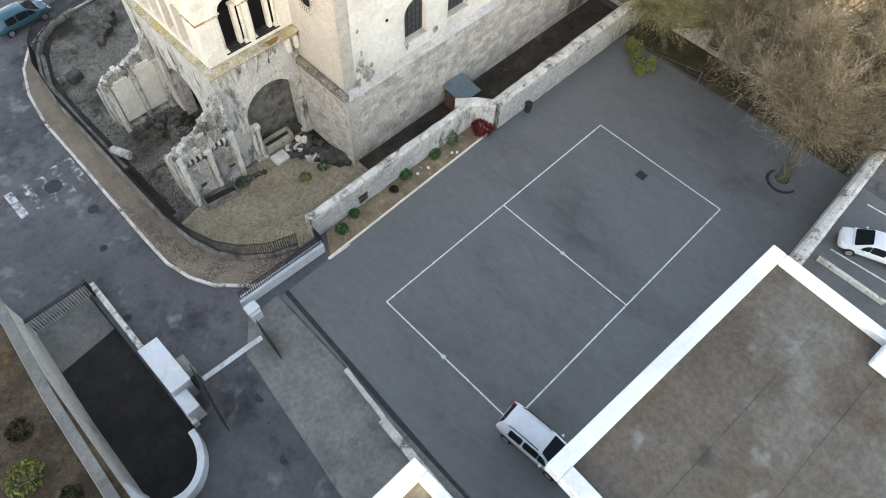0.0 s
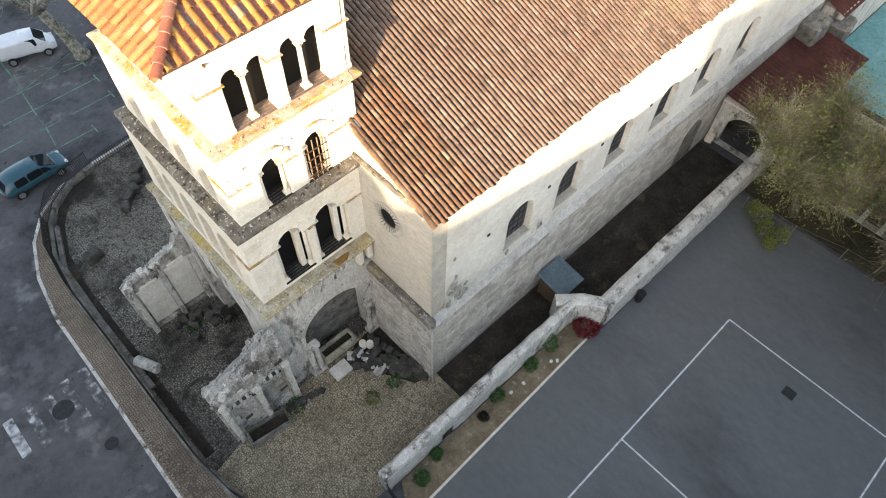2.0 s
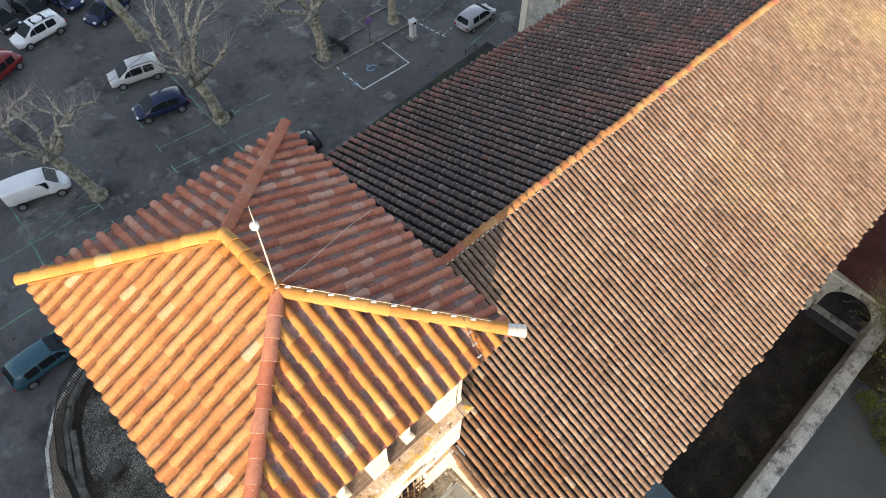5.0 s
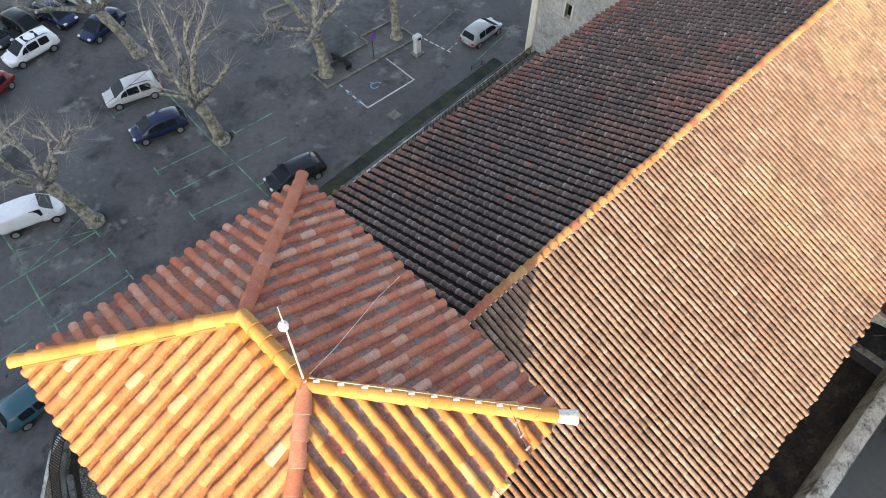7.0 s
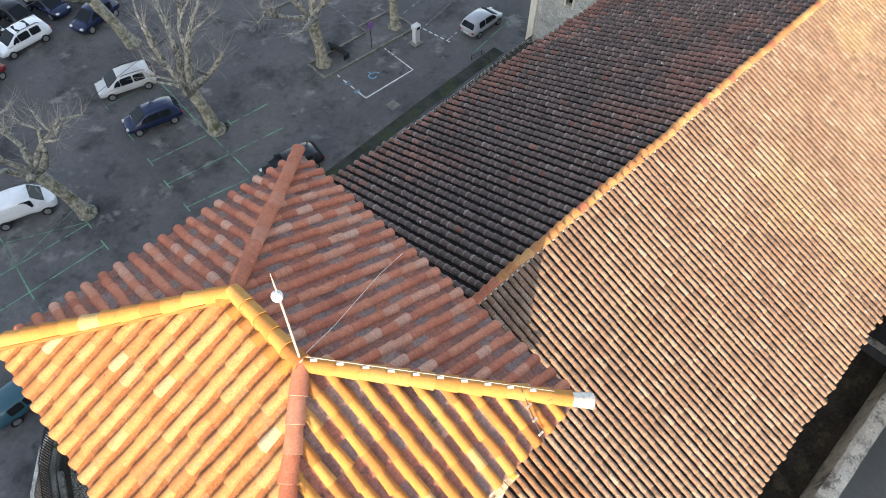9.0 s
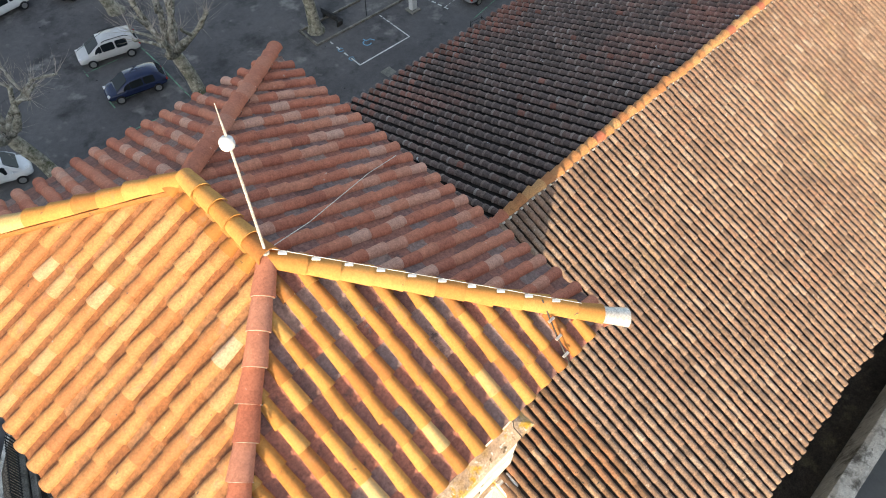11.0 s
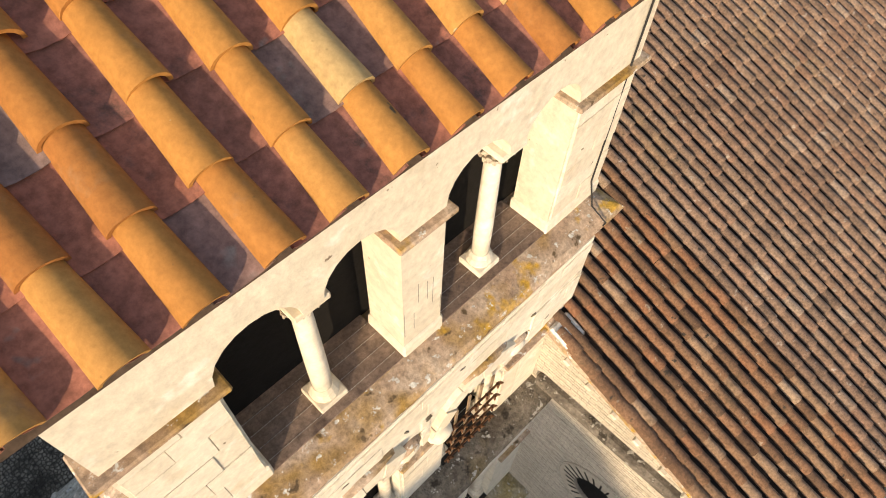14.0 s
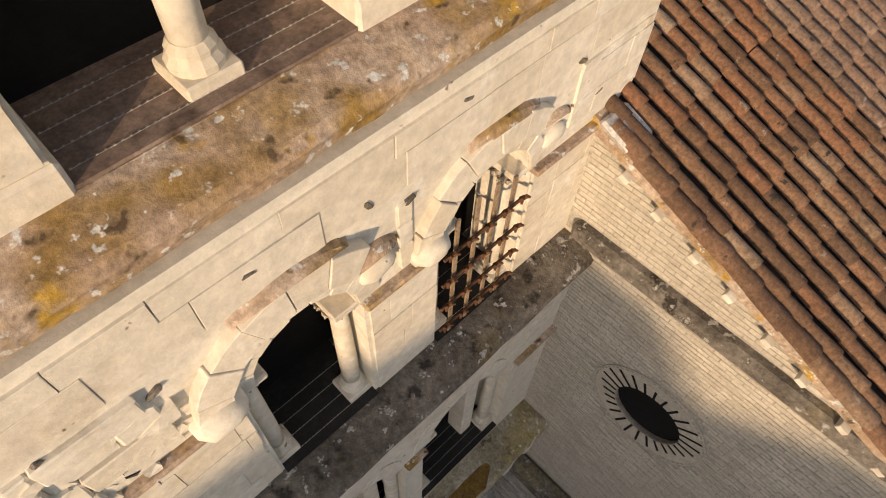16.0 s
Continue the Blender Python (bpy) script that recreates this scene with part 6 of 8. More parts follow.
v = [bm.verts.new(p) for p in ((-15.9, 9.4, ramp_z(9.4) + 0.01), (-12.1, 9.8, ramp_z(9.8) + 0.01), (-12.1, 12.3, ramp_z(12.3) + 0.01), (-15.9, 12.3, ramp_z(12.3) + 0.01))]
bm.faces.new(v)
tagged(obj("ramp_apron", bm, M_PAVED), "worn grey asphalt apron at the ramp top", "ramp", kind="structure")
quad_wall("wall_ramp_east", [(-11.7, 12.4, -3.6, 0.3, 0.3), (-11.75, 6.0, -3.6, 0.25, 0.3), (-11.95, 1.5, -3.6, 0.2, 0.3)], M_STONE_OLD, "low stone wall along the ramp")
curve = [(-12.0 - 2.1 * (1 - math.cos(a)), 1.2 - 2.6 * math.sin(a)) for a in (radians(10 * k) for k in range(0, 19))]
quad_wall("wall_ramp_curved", [(x, y, -3.6, 0.45, -0.35) for x, y in curve], M_WHITE, "white curved parapet wall at the ramp end")
for name, side in (("ground_ramp_corner", 1), ("ground_ramp_end", -1)):
    cx = -12.0 if side > 0 else -16.2
    arcp = [(cx - side * 2.1 * (1 - math.cos(radians(a))), 1.2 - 2.6 * math.sin(radians(a))) for a in range(0, 91, 10)]
    tagged(obj(name, prism(arcp + [(-14.1, -1.52), (cx + side * 0.1, -1.52), (cx + side * 0.1, 1.2)], -0.6, -0.397), M_ASPHALT), "asphalt beside the curved ramp wall", "ground", kind="structure")
quad_wall("wall_retaining", [(-15.3, 12.6, -3.6, 3.05, -0.45), (-15.8, 6, -3.6, 3.05, -0.45), (-16.15, -4, -3.6, 3.0, -0.45), (-16.3, -12, -3.6, 3.0, -0.45)], M_BLOCKWALL, "stained concrete retaining wall above the ramp")
quad_wall("wall_retaining_coping", [(-15.2, 12.7, 3.055, 3.16, -0.5), (-15.7, 6, 3.055, 3.16, -0.5), (-16.05, -4, 3.005, 3.12, -0.5), (-16.2, -12, 3.005, 3.12, -0.5)], M_PAVED, "pale concrete coping on the retaining wall")
gz = bmesh.new()
rg = random.Random(3)
nx, ny = 14, 26
grid = [[gz.verts.new((-16.0 - 1.4 * i + (0.35 if i == 0 else 0), 12.5 - 1.1 * j, 2.8 + (0.25 * rg.random() if i else 0))) for j in range(ny)] for i in range(nx)]
for i in range(nx - 1):
    for j in range(ny - 1):
        gz.faces.new((grid[i][j], grid[i + 1][j], grid[i + 1][j + 1], grid[i][j + 1]))
tagged(obj("garden_ground", gz, M_GARDEN), "rough brown garden ground above the wall", "ground", kind="structure")


def clump(name, at, r, n, mat, label, seed, size=0.1, flat=0.7, category="bush", stems=True):
    """A bush of many small leaf blades round a few stems."""
    rb = random.Random(seed)
    t = thing(name, label, category, at=pose(*at))
    V, F = [], []
    for _ in range(n):
        a, e, q = rb.uniform(0, 6.283), math.asin(rb.uniform(-0.2, 1)), r * rb.uniform(0.45, 1.0) ** 0.6
        c = Vector((q * math.cos(a) * math.cos(e), q * math.sin(a) * math.cos(e), flat * (r * 0.35 + q * math.sin(e))))
        m = Matrix.Translation(c) @ Euler((rb.uniform(0, 6.28), rb.uniform(0, 6.28), rb.uniform(0, 6.28))).to_matrix().to_4x4()
        s = size * rb.uniform(0.6, 1.3)
        b = len(V)
        V += [(m @ Vector(p))[:] for p in ((-s, 0, 0), (0, -s * 0.45, 0.02), (s, 0, 0), (0, s * 0.45, 0.02))]
        F.append((b, b + 1, b + 2, b + 3))
    raw("foliage", V, F, mat, t)["kind"] = "stuff"
    if stems:
        bm = bmesh.new()
        for k in range(5):
            a = 1.26 * k
            tube(bm, [(0, 0, -0.02), (0.3 * r * math.cos(a), 0.3 * r * math.sin(a), 0.35 * r), (0.55 * r * math.cos(a), 0.55 * r * math.sin(a), 0.7 * r * flat)], [0.02, 0.015, 0.006], 5)
        part("stem", bm, M_TWIG, t)
    return t


for i, (x, y, r) in enumerate(((-18.5, 3.2, 0.9), (-17.7, 5.5, 0.6), (-18.2, 7.6, 0.5), (-17.4, 1.2, 0.5))):
    clump("shrub", (x, y, 2.9), r, 260, M_LEAF_Y if i == 0 else M_GRASS, "straggling yellow-brown garden shrub", 40 + i, 0.14)

# ramp gate
g = thing("ramp_gate", "galvanised corrugated gate across the ramp top", "gate")
bm = bmesh.new()
for k in range(23):
    x = -15.3 + 0.155 * k
    tube(bm, [(x, 12.1 + 0.005 * k, -0.35), (x, 12.1 + 0.005 * k, 0.95)], 0.05, 6)
part("slat_panel", bm, M_ZINC, g)["kind"] = "stuff"
part("top_rail", boxes((-15.4, -11.75, 12.02, 12.26, 0.93, 1.02), bevel=0.02), M_IRON, g)
part("gate_post", boxes((-15.55, -15.3, 12.0, 12.3, -0.5, 1.15), bevel=0.02), M_WHITE, g)
part("gate_post", boxes((-11.85, -11.65, 12.0, 12.3, -0.5, 1.15), bevel=0.02), M_IRON, g)

# entrance gate
box_pier = thing("gate_house", "white rendered gate pier block beside the entrance", "gate pier")
part("body", boxes((-11.75, -10.7, 3.0, 6.1, -0.4, 1.5), bevel=0.02), M_WHITE, box_pier)
part("cap", boxes((-11.8, -10.65, 2.95, 6.15, 1.5, 1.62), bevel=0.03), M_WHITE, box_pier)
part("step_block", boxes((-11.85, -11.1, 1.7, 2.95, -0.4, 1.1), bevel=0.03), M_WHITE, box_pier)
part("side_box", boxes((-10.65, -10.2, 3.2, 4.6, -0.4, 1.25), bevel=0.03), M_PAVED, box_pier)
for (x0, y0), (x1, y1) in (((-10.28, 3.61), (-10.8, 0.07)), ((-6.31, 3.36), (-6.51, 1.31))):
    gt = thing("entrance_gate", "open dark iron entrance gate leaf", "gate", "entrance gates")
    a, b = Vector((x0, y0, 0)), Vector((x1, y1, 0))
    for nm, z in (("bottom_rail", -0.05), ("middle_rail", 0.75), ("top_rail", 1.55)):
        bm = bmesh.new()
        tube(bm, [a + Vector((0, 0, z)), b + Vector((0, 0, z))], 0.035, 6)
        part(nm, bm, M_IRON, gt)
    bm = bmesh.new()
    for k in range(26):
        p = a.lerp(b, k / 25)
        tube(bm, [(p.x, p.y, -0.1), (p.x, p.y, 1.66)], 0.016, 5)
    part("bar_panel", bm, M_IRON, gt)
    m = Matrix.Translation(a) @ pose(0, 0, 0, 0, 0, math.degrees(math.atan2(y1 - y0, x1 - x0)))
    bm = bmesh.new()
    box(bm, 0.05, (b - a).length - 0.05, -0.012, 0.012, -0.05, 1.5, 0.0, m)
    part("sheet_panel", bm, M_IRON, gt, "dark sheet-metal backing")
pl = thing("gate_pier", "small white gate pier with a stepped cap", "gate pier", at=pose(-5.95, 4.5, -0.1))
part("shaft", boxes((-0.3, 0.3, -0.45, 0.45, -0.2, 0.9), bevel=0.03), M_WHITE, pl)
part("cap", boxes((-0.38, 0.38, -0.3, 0.3, 0.9, 1.05), bevel=0.03), M_WHITE, pl)


# ---- railings ----
def railing(pts, foot, height, gap, label, mat, tip=True):
    """An iron palisade along points (x, y)."""
    t = thing("railing", label, "railing")
    dist, dense = 0.0, []
    for a, b in zip(pts, pts[1:]):
        n = max(1, int(math.dist(a, b) / gap))
        dense += [(a[0] + (b[0] - a[0]) * i / n, a[1] + (b[1] - a[1]) * i / n) for i in range(n)]
    V, F = [], []
    for x, y in dense:
        b, r = len(V), 0.021
        for z in (foot, foot + height - 0.08):
            V += [(x - r, y - r, z), (x + r, y - r, z), (x + r, y + r, z), (x - r, y + r, z)]
        V.append((x, y, foot + height))
        F += [(b, b + 1, b + 5, b + 4), (b + 1, b + 2, b + 6, b + 5), (b + 2, b + 3, b + 7, b + 6), (b + 3, b, b + 4, b + 7)]
        F += [(b + 4, b + 5, b + 8), (b + 5, b + 6, b + 8), (b + 6, b + 7, b + 8), (b + 7, b + 4, b + 8)]
    raw("palisade", V, F, mat, t)["kind"] = "stuff"
    for z in (foot + 0.12, foot + height - 0.16):
        bm = bmesh.new()
        tube(bm, [(x, y, z) for x, y in pts], 0.022, 6)
        part("rail", bm, mat, t)
    return t


railing(FENCE[1:15], 0.42, 1.25, 0.13, "dark iron palisade on the curved wall", M_IRON)
moss = [(x, y + 1.5) for x, y in FENCE[16:]]
moss = [(a[0] + (b[0] - a[0]) * k / 6, a[1] + (b[1] - a[1]) * k / 6) for a, b in zip(moss, moss[1:]) for k in range(6)]
tagged(obj("ground_moss", strip(moss, 1.7, ground_z, 0.012), M_MOSS), "dark mossy tarmac along the church fence", "ground", kind="structure")
railing(FENCE[14:], -0.1, 0.95, 0.16, "dark iron palisade along the church's far side", M_IRON)
railing([(-6.05, 5.4), (-3.2, 5.35), (-0.4, 5.25)], 0.74, 0.95, 0.13, "black iron palisade on the white gate wall", M_IRON)
railing([(-0.35, 5.3), (-0.3, 6.2)], 0.2, 1.3, 0.12, "short black iron palisade beside the flower bed", M_IRON)

# ---- street markings ----
line("crossing_mark", [(-12.1, 19.9), (-12.1, 22.3)], 0.5, M_ZEBRA_W, ground_z, "white crossing stripe, partly worn away")
for k in range(4):
    x = -11.1 + 1.0 * k
    line("crossing_mark", [(x, 19.6), (x + 0.05, 22.4)], 0.5, M_ZEBRA, ground_z, "worn remains of a white crossing stripe")
bm = lathe([(0.55, 0.0), (0.55, 0.02), (0.05, 0.025)], 20, (-9.75, 20.9, -0.4))
tagged(obj("manhole_cover", bm, M_IRON), "round dark iron manhole cover in the street", "manhole cover")
for x, y, r in ((-9.8, 14.6, 0.25), (-8.8, 17.6, 0.35), (-11.2, 9.5, 0.25), (-8.6, 0.5, 0.3), (-9.6, -3.0, 0.3)):
    bm = lathe([(r, 0.0), (r * 0.9, 0.006), (0.02, 0.007)], 12, (x, y, ground_z(x, y) + 0.004))
    tagged(obj("patch", bm, M_IRON), "small dark tar patch on the asphalt", "patch", kind="structure")


# ---- ruined porch walls ----
def spur(name, y0, deep, top, niches, label):
    """A ruined side wall running west from the tower: broken top, two arched bays between pilasters, a rubble slope behind."""
    t = thing(name, label, "wall")
    rs = random.Random(name)
    outline = [(-4.15, -0.1), (-0.3, -0.1)] + top
    part("facing", wall(SOUTH(y0), outline, [arch_loop(u, hw, 0.3, z, 10) for u, hw, z in niches], 0.3), M_RUIN, t)
    back = wall(SOUTH(y0 + 0.3), outline, [], deep)
    for v in back.verts:
        if v.co.y > y0 + 0.5 and v.co.z > 0.5:
            v.co.z *= 0.62
    part("backing", back, M_RUIN, t)
    for u, w, h in ((-0.5, 0.3, 4.0), (-2.15, 0.28, 3.7), (-3.86, 0.3, 4.3)):
        part("pilaster", boxes((u - w / 2, u + w / 2, y0 - 0.22, y0 + 0.02, -0.05, h), (u - w / 2 - 0.05, u + w / 2 + 0.05, y0 - 0.27, y0 + 0.02, h, h + 0.14), bevel=0.03), M_STONE_OLD, t, "pale pilaster strip")
    for uc, hw, z in niches:
        # dark blocks whose colour plays the shaded hollows of the niche heads
        for k in range(4):
            u = uc + (k - 1.5) * hw * 0.62
            part("niche_head", boxes((u - hw * 0.2, u + hw * 0.2, y0 + 0.12, y0 + 0.31, z - 0.12, z + 0.2 + 0.2 * (k in (1, 2))), bevel=0.04), M_STONE_DARK, t, "dark block standing for the shaded head of a blind niche")
        for k in range(5):
            u = uc + (k - 2) * hw * 0.56
            part("corbel", boxes((u - 0.07, u + 0.07, y0 - 0.12, y0 + 0.2, z + 0.3, z + 0.62), bevel=0.025), M_STONE_OLD, t, "small carved corbel")
    at = lambda u: max(0.3, np.interp(u, [p[0] for p in top[::-1]], [p[1] for p in top[::-1]]))
    for k in range(46):
        u = rs.uniform(-4.05, -0.35)
        yy = y0 + (0.15 if k % 3 == 0 else rs.uniform(0.1, deep + 0.2))
        z = float(at(u)) * (1.0 if yy < y0 + 0.4 else 1.0 - 0.38 * min(1.0, (yy - y0 - 0.3) / deep))
        a = rs.uniform(0.08, 0.2)
        bm = boxes((-a * 1.3, a * 1.3, -a * 0.8, a * 0.8, -0.25, rs.uniform(-0.02, 0.06)), bevel=0.03)
        for v in bm.verts:
            v.co += Vector((rs.uniform(-1, 1), rs.uniform(-1, 1), rs.uniform(-1, 1))) * 0.03
        o = part("rubble", bm, (M_STONE_OLD, M_RUIN, M_RUIN, M_RUIN)[k % 4], t)
        o.matrix_basis = pose(u, yy, z, rs.uniform(-12, 12) - 20 * (yy > y0 + 0.4), rs.uniform(-12, 12), rs.uniform(0, 90))
    for k in range(34):
        u, z = rs.uniform(-4.0, -0.4), rs.uniform(0.0, 5.4)
        if z > at(u) - 0.4:
            continue
        a, h = rs.uniform(0.12, 0.26), rs.uniform(0.09, 0.15)
        inside = any(abs(u - uc) < hw and z < zz + 0.4 for uc, hw, zz in niches)
        part("face_stone", boxes((u - a, u + a, y0 + (0.27 if inside else -rs.uniform(0.015, 0.06)), y0 + 0.34, z, z + 2 * h), bevel=0.015), (M_STONE_OLD, M_RUIN, M_RUIN, M_STONE_DARK)[k % 4], t)
    return t


spur("porch_wall_south", 13.15, 1.7, [(-0.3, 7.0), (-0.75, 6.8), (-1.0, 6.3), (-1.5, 6.1), (-1.7, 5.6), (-2.2, 5.5), (-2.5, 5.2), (-3.0, 5.15), (-3.3, 4.85), (-3.8, 4.8), (-4.12, 4.35)],
     [(-1.32, 0.62, 3.3), (-3.0, 0.6, 3.2)], "ruined stepped limestone porch wall with blind niches")
spur("porch_wall_north", 21.45, 1.5, [(-0.3, 6.2), (-0.7, 5.6), (-1.1, 5.2), (-1.6, 5.05), (-2.0, 4.9), (-2.3, 4.75), (-2.9, 4.6), (-3.3, 4.5), (-3.8, 4.45), (-4.12, 4.1)],
     [(-1.32, 0.62, 3.3), (-3.0, 0.6, 3.2)], "ruined limestone porch wall with plastered panels")
for u0, u1, z1 in ((-3.65, -2.3, 3.75), (-1.98, -0.66, 4.15)):
    tagged(obj("plaster_panel", boxes((u0, u1, 21.32, 21.46, 0.7, z1), (u0 + 0.25, u1 - 0.15, 21.33, 21.46, z1 - 0.05, z1 + 0.22), bevel=0.03), M_PLASTER), "smooth cream plaster panel on the ruined wall", "panel")
# jambs of the great arch
for x in (1.0, 1.35, 4.75, 5.05):
    c = thing("jamb_column", "worn attached column at the great arch", "column", "arch columns", pose(x, 13.45, 0))
    part("shaft", lathe([(0.17, 0.25), (0.16, 1.6), (0.15, 2.7)], 12), M_STONE_OLD, c)
    part("base", boxes((-0.24, 0.24, -0.24, 0.24, -0.02, 0.25), bevel=0.04), M_STONE_OLD, c)
    part("capital", boxes((-0.22, 0.22, -0.22, 0.22, 2.7, 3.05), bevel=0.06), M_STONE_OLD, c)


# ---- loose stones of the lapidary court ----
def block(at, sx, sy, sz, rz, mat, label, name="carved_stone", seed=0):
    rb = random.Random(seed)
    bm = boxes((-sx / 2, sx / 2, -sy / 2, sy / 2, 0, sz), bevel=min(sx, sy, sz) * 0.12)
    for w in bm.verts:
        w.co += Vector((rb.uniform(-1, 1), rb.uniform(-1, 1), rb.uniform(-1, 0.3))) * 0.02
    o = obj(name, bm, mat)
    o.matrix_world = pose(*at, 0, 0, rz)
    return tagged(o, label, "stone", "stones of the church court")


def drum(at, r, l, tilt, rz, mat, label, seed=0):
    bm = lathe([(r * 0.9, 0), (r, 0.04), (r, l - 0.04), (r * 0.9, l)], 14)
    o = obj("column_drum", bm, mat)
    o.matrix_world = pose(at[0], at[1], at[2] + (r if tilt > 45 else 0), tilt, 0, rz)
    return tagged(o, label, "stone", "stones of the church court")


sarc = thing("sarcophagus", "long open pale stone sarcophagus holding mossy soil under the arch", "sarcophagus", at=pose(2.65, 13.72, 0.05, 0, 0, -1))
part("front_side", boxes((-1.05, 1.05, -0.4, -0.24, 0, 0.68), bevel=0.03), M_SARC, sarc)
part("back_side", boxes((-1.05, 1.05, 0.24, 0.4, 0, 0.68), bevel=0.03), M_SARC, sarc)
for x0 in (-1.05, 0.91):
    part("end_side", boxes((x0, x0 + 0.14, -0.24, 0.24, 0, 0.67), bevel=0.02), M_SARC, sarc)
part("bottom", boxes((-0.91, 0.91, -0.24, 0.24, 0, 0.4)), M_GRASS, sarc)
tr = thing("stone_trough", "dark stone water trough beside the ruined wall", "trough", at=pose(-2.6, 12.6, 0, 0, 0, -8))
part("front_side", boxes((-1.1, 1.1, -0.45, -0.33, 0, 0.5), bevel=0.02), M_STONE_GREY, tr)
part("back_side", boxes((-1.1, 1.1, 0.33, 0.45, 0, 0.5), bevel=0.02), M_STONE_GREY, tr)
part("end_side", boxes((-1.1, -0.98, -0.33, 0.33, 0, 0.5)), M_STONE_GREY, tr)
part("end_side", boxes((0.98, 1.1, -0.33, 0.33, 0, 0.5)), M_STONE_GREY, tr)
part("bottom", boxes((-0.98, 0.98, -0.33, 0.33, 0, 0.2)), M_DARKSOIL, tr)
rs = random.Random(21)
block((1.98, 12.62, 0), 1.05, 0.78, 0.3, -1, M_PLASTER, "flat pale grey slab beside the sarcophagus", "stone_slab")
block((3.3, 12.75, 0), 0.45, 0.4, 0.3, 10, M_WHITE, "small white carved stone", seed=2)
drum((3.75, 12.9, 0), 0.2, 0.55, 0, 0, M_STONE, "short upright pale column drum")
drum((4.05, 12.65, 0), 0.19, 0.5, 0, 0, M_STONE, "short upright pale column drum")
for k in range(16):
    t = k / 15
    x, y = 3.4 + 1.75 * t + rs.uniform(-0.15, 0.15), 12.3 - 2.9 * t + rs.uniform(-0.2, 0.25)
    if k % 3 == 0:
        drum((x, y, 0), rs.uniform(0.16, 0.24), rs.uniform(0.5, 0.8), 90, rs.uniform(0, 180), M_STONE_DARK, "fallen dark column drum among the stones")
    else:
        block((x, y, 0), rs.uniform(0.35, 0.7), rs.uniform(0.3, 0.5), rs.uniform(0.2, 0.45), rs.uniform(0, 180), M_STONE_DARK, "weathered dark carved block among the stones", seed=k)
for k in range(8):
    block((4.3 + 0.1 * k, 12.9 - 0.42 * k, 0), 0.4, 0.35, rs.uniform(0.3, 0.5), rs.uniform(0, 90), M_STONE_DARK, "dark weathered block along the gable foot", seed=50 + k)
for k in range(7):
    block((-2.9 + 0.42 * k, 20.8 - 0.08 * k + rs.uniform(-0.2, 0.2), 0), rs.uniform(0.3, 0.6), rs.uniform(0.3, 0.5), rs.uniform(0.25, 0.7), rs.uniform(0, 90), M_STONE_DARK, "dark broken stone at the ruined wall's foot", seed=70 + k)
for k in range(9):
    block((-1.9 + 0.3 * k + rs.uniform(-0.1, 0.1), 13.0 - 0.06 * k - 0.1, 0), rs.uniform(0.25, 0.4), 0.3, rs.uniform(0.15, 0.35), rs.uniform(0, 60), M_STONE_DARK, "small dark stone in a row by the niches", seed=90 + k)
drum((-5.6, 20.4, 0), 0.3, 1.4, 90, 25, M_STONE_OLD, "long grey column drum lying by the railing")
block((-4.1, 28.1, 0), 1.0, 0.7, 0.65, 15, M_STONE_DARK, "dark weathered stone block on the cobbles", seed=5)
for k, (x, y) in enumerate(((0.6, 31.8), (-0.4, 30.8), (-0.9, 30.2), (0.2, 31.2), (1.1, 32.6))):
    block((x, y, 0), 0.7, 0.5, 0.45, 30 * k, M_STONE_DARK, "dark carved stone near the railing", seed=110 + k)
edging = thing("stone_edging", "curved stone edging set in the cobbles", "kerb")
ring = [(-4.2 + 1.1 * math.cos(radians(a)), 16.4 + 1.0 * math.sin(radians(a))) for a in range(-60, 200, 20)]
for a, b in zip(ring, ring[1:]):
    d = Vector((b[0] - a[0], b[1] - a[1])).normalized() * 0.08
    part("kerb_stone", prism([(a[0] - d.y, a[1] + d.x), (b[0] - d.y, b[1] + d.x), (b[0] + d.y, b[1] - d.x), (a[0] + d.y, a[1] - d.x)], -0.02, 0.08), M_STONE_DARK, edging)
quad_wall("wall_porch_edge", [(-5.6, 18.5, -0.05, 0.25, 0.25), (-5.7, 24, -0.05, 0.25, 0.25), (-5.6, 28.5, -0.05, 0.25, 0.25), (-4.6, 31.6, -0.05, 0.25, 0.25)], M_STONE_GREY, "grey stone edging inside the railing")
clump("weed_patch", (2.2, 10.3, 0), 0.45, 160, M_LEAF_Y, "low patch of weeds in the cobbles", 61, 0.08, 0.3)
# second dark sheet, shading the ground beneath the heap by colour
tagged(obj("ground_stone_heap", prism([(5.15, 9.15), (5.15, 13.5), (3.0, 13.1), (2.7, 12.3), (3.9, 10.3), (4.4, 9.4)], -0.02, 0.012), M_DARKSOIL), "dark sheet added for the shade under the heaped stones", "ground", kind="structure")
for k in range(26):
    block((4.95 - 0.085 * k + rs.uniform(-0.45, 0.25), 9.9 + 0.12 * k + rs.uniform(-0.3, 0.3), 0), rs.uniform(0.3, 0.75), rs.uniform(0.25, 0.5), rs.uniform(0.15, 0.45), rs.uniform(0, 180), M_STONE_DARK if k % 4 else M_STONE_OLD, "dark weathered block heaped by the gable" if k % 4 else "pale broken block heaped by the gable", seed=130 + k)
for k in range(10):
    block((-1.2 + rs.uniform(-1.4, 1.0), 19.9 + rs.uniform(-1.0, 0.7), 0), rs.uniform(0.2, 0.6), rs.uniform(0.2, 0.45), rs.uniform(0.15, 0.5), rs.uniform(0, 180), M_STONE_DARK, "dark rubble block in the ruined porch", seed=160 + k)
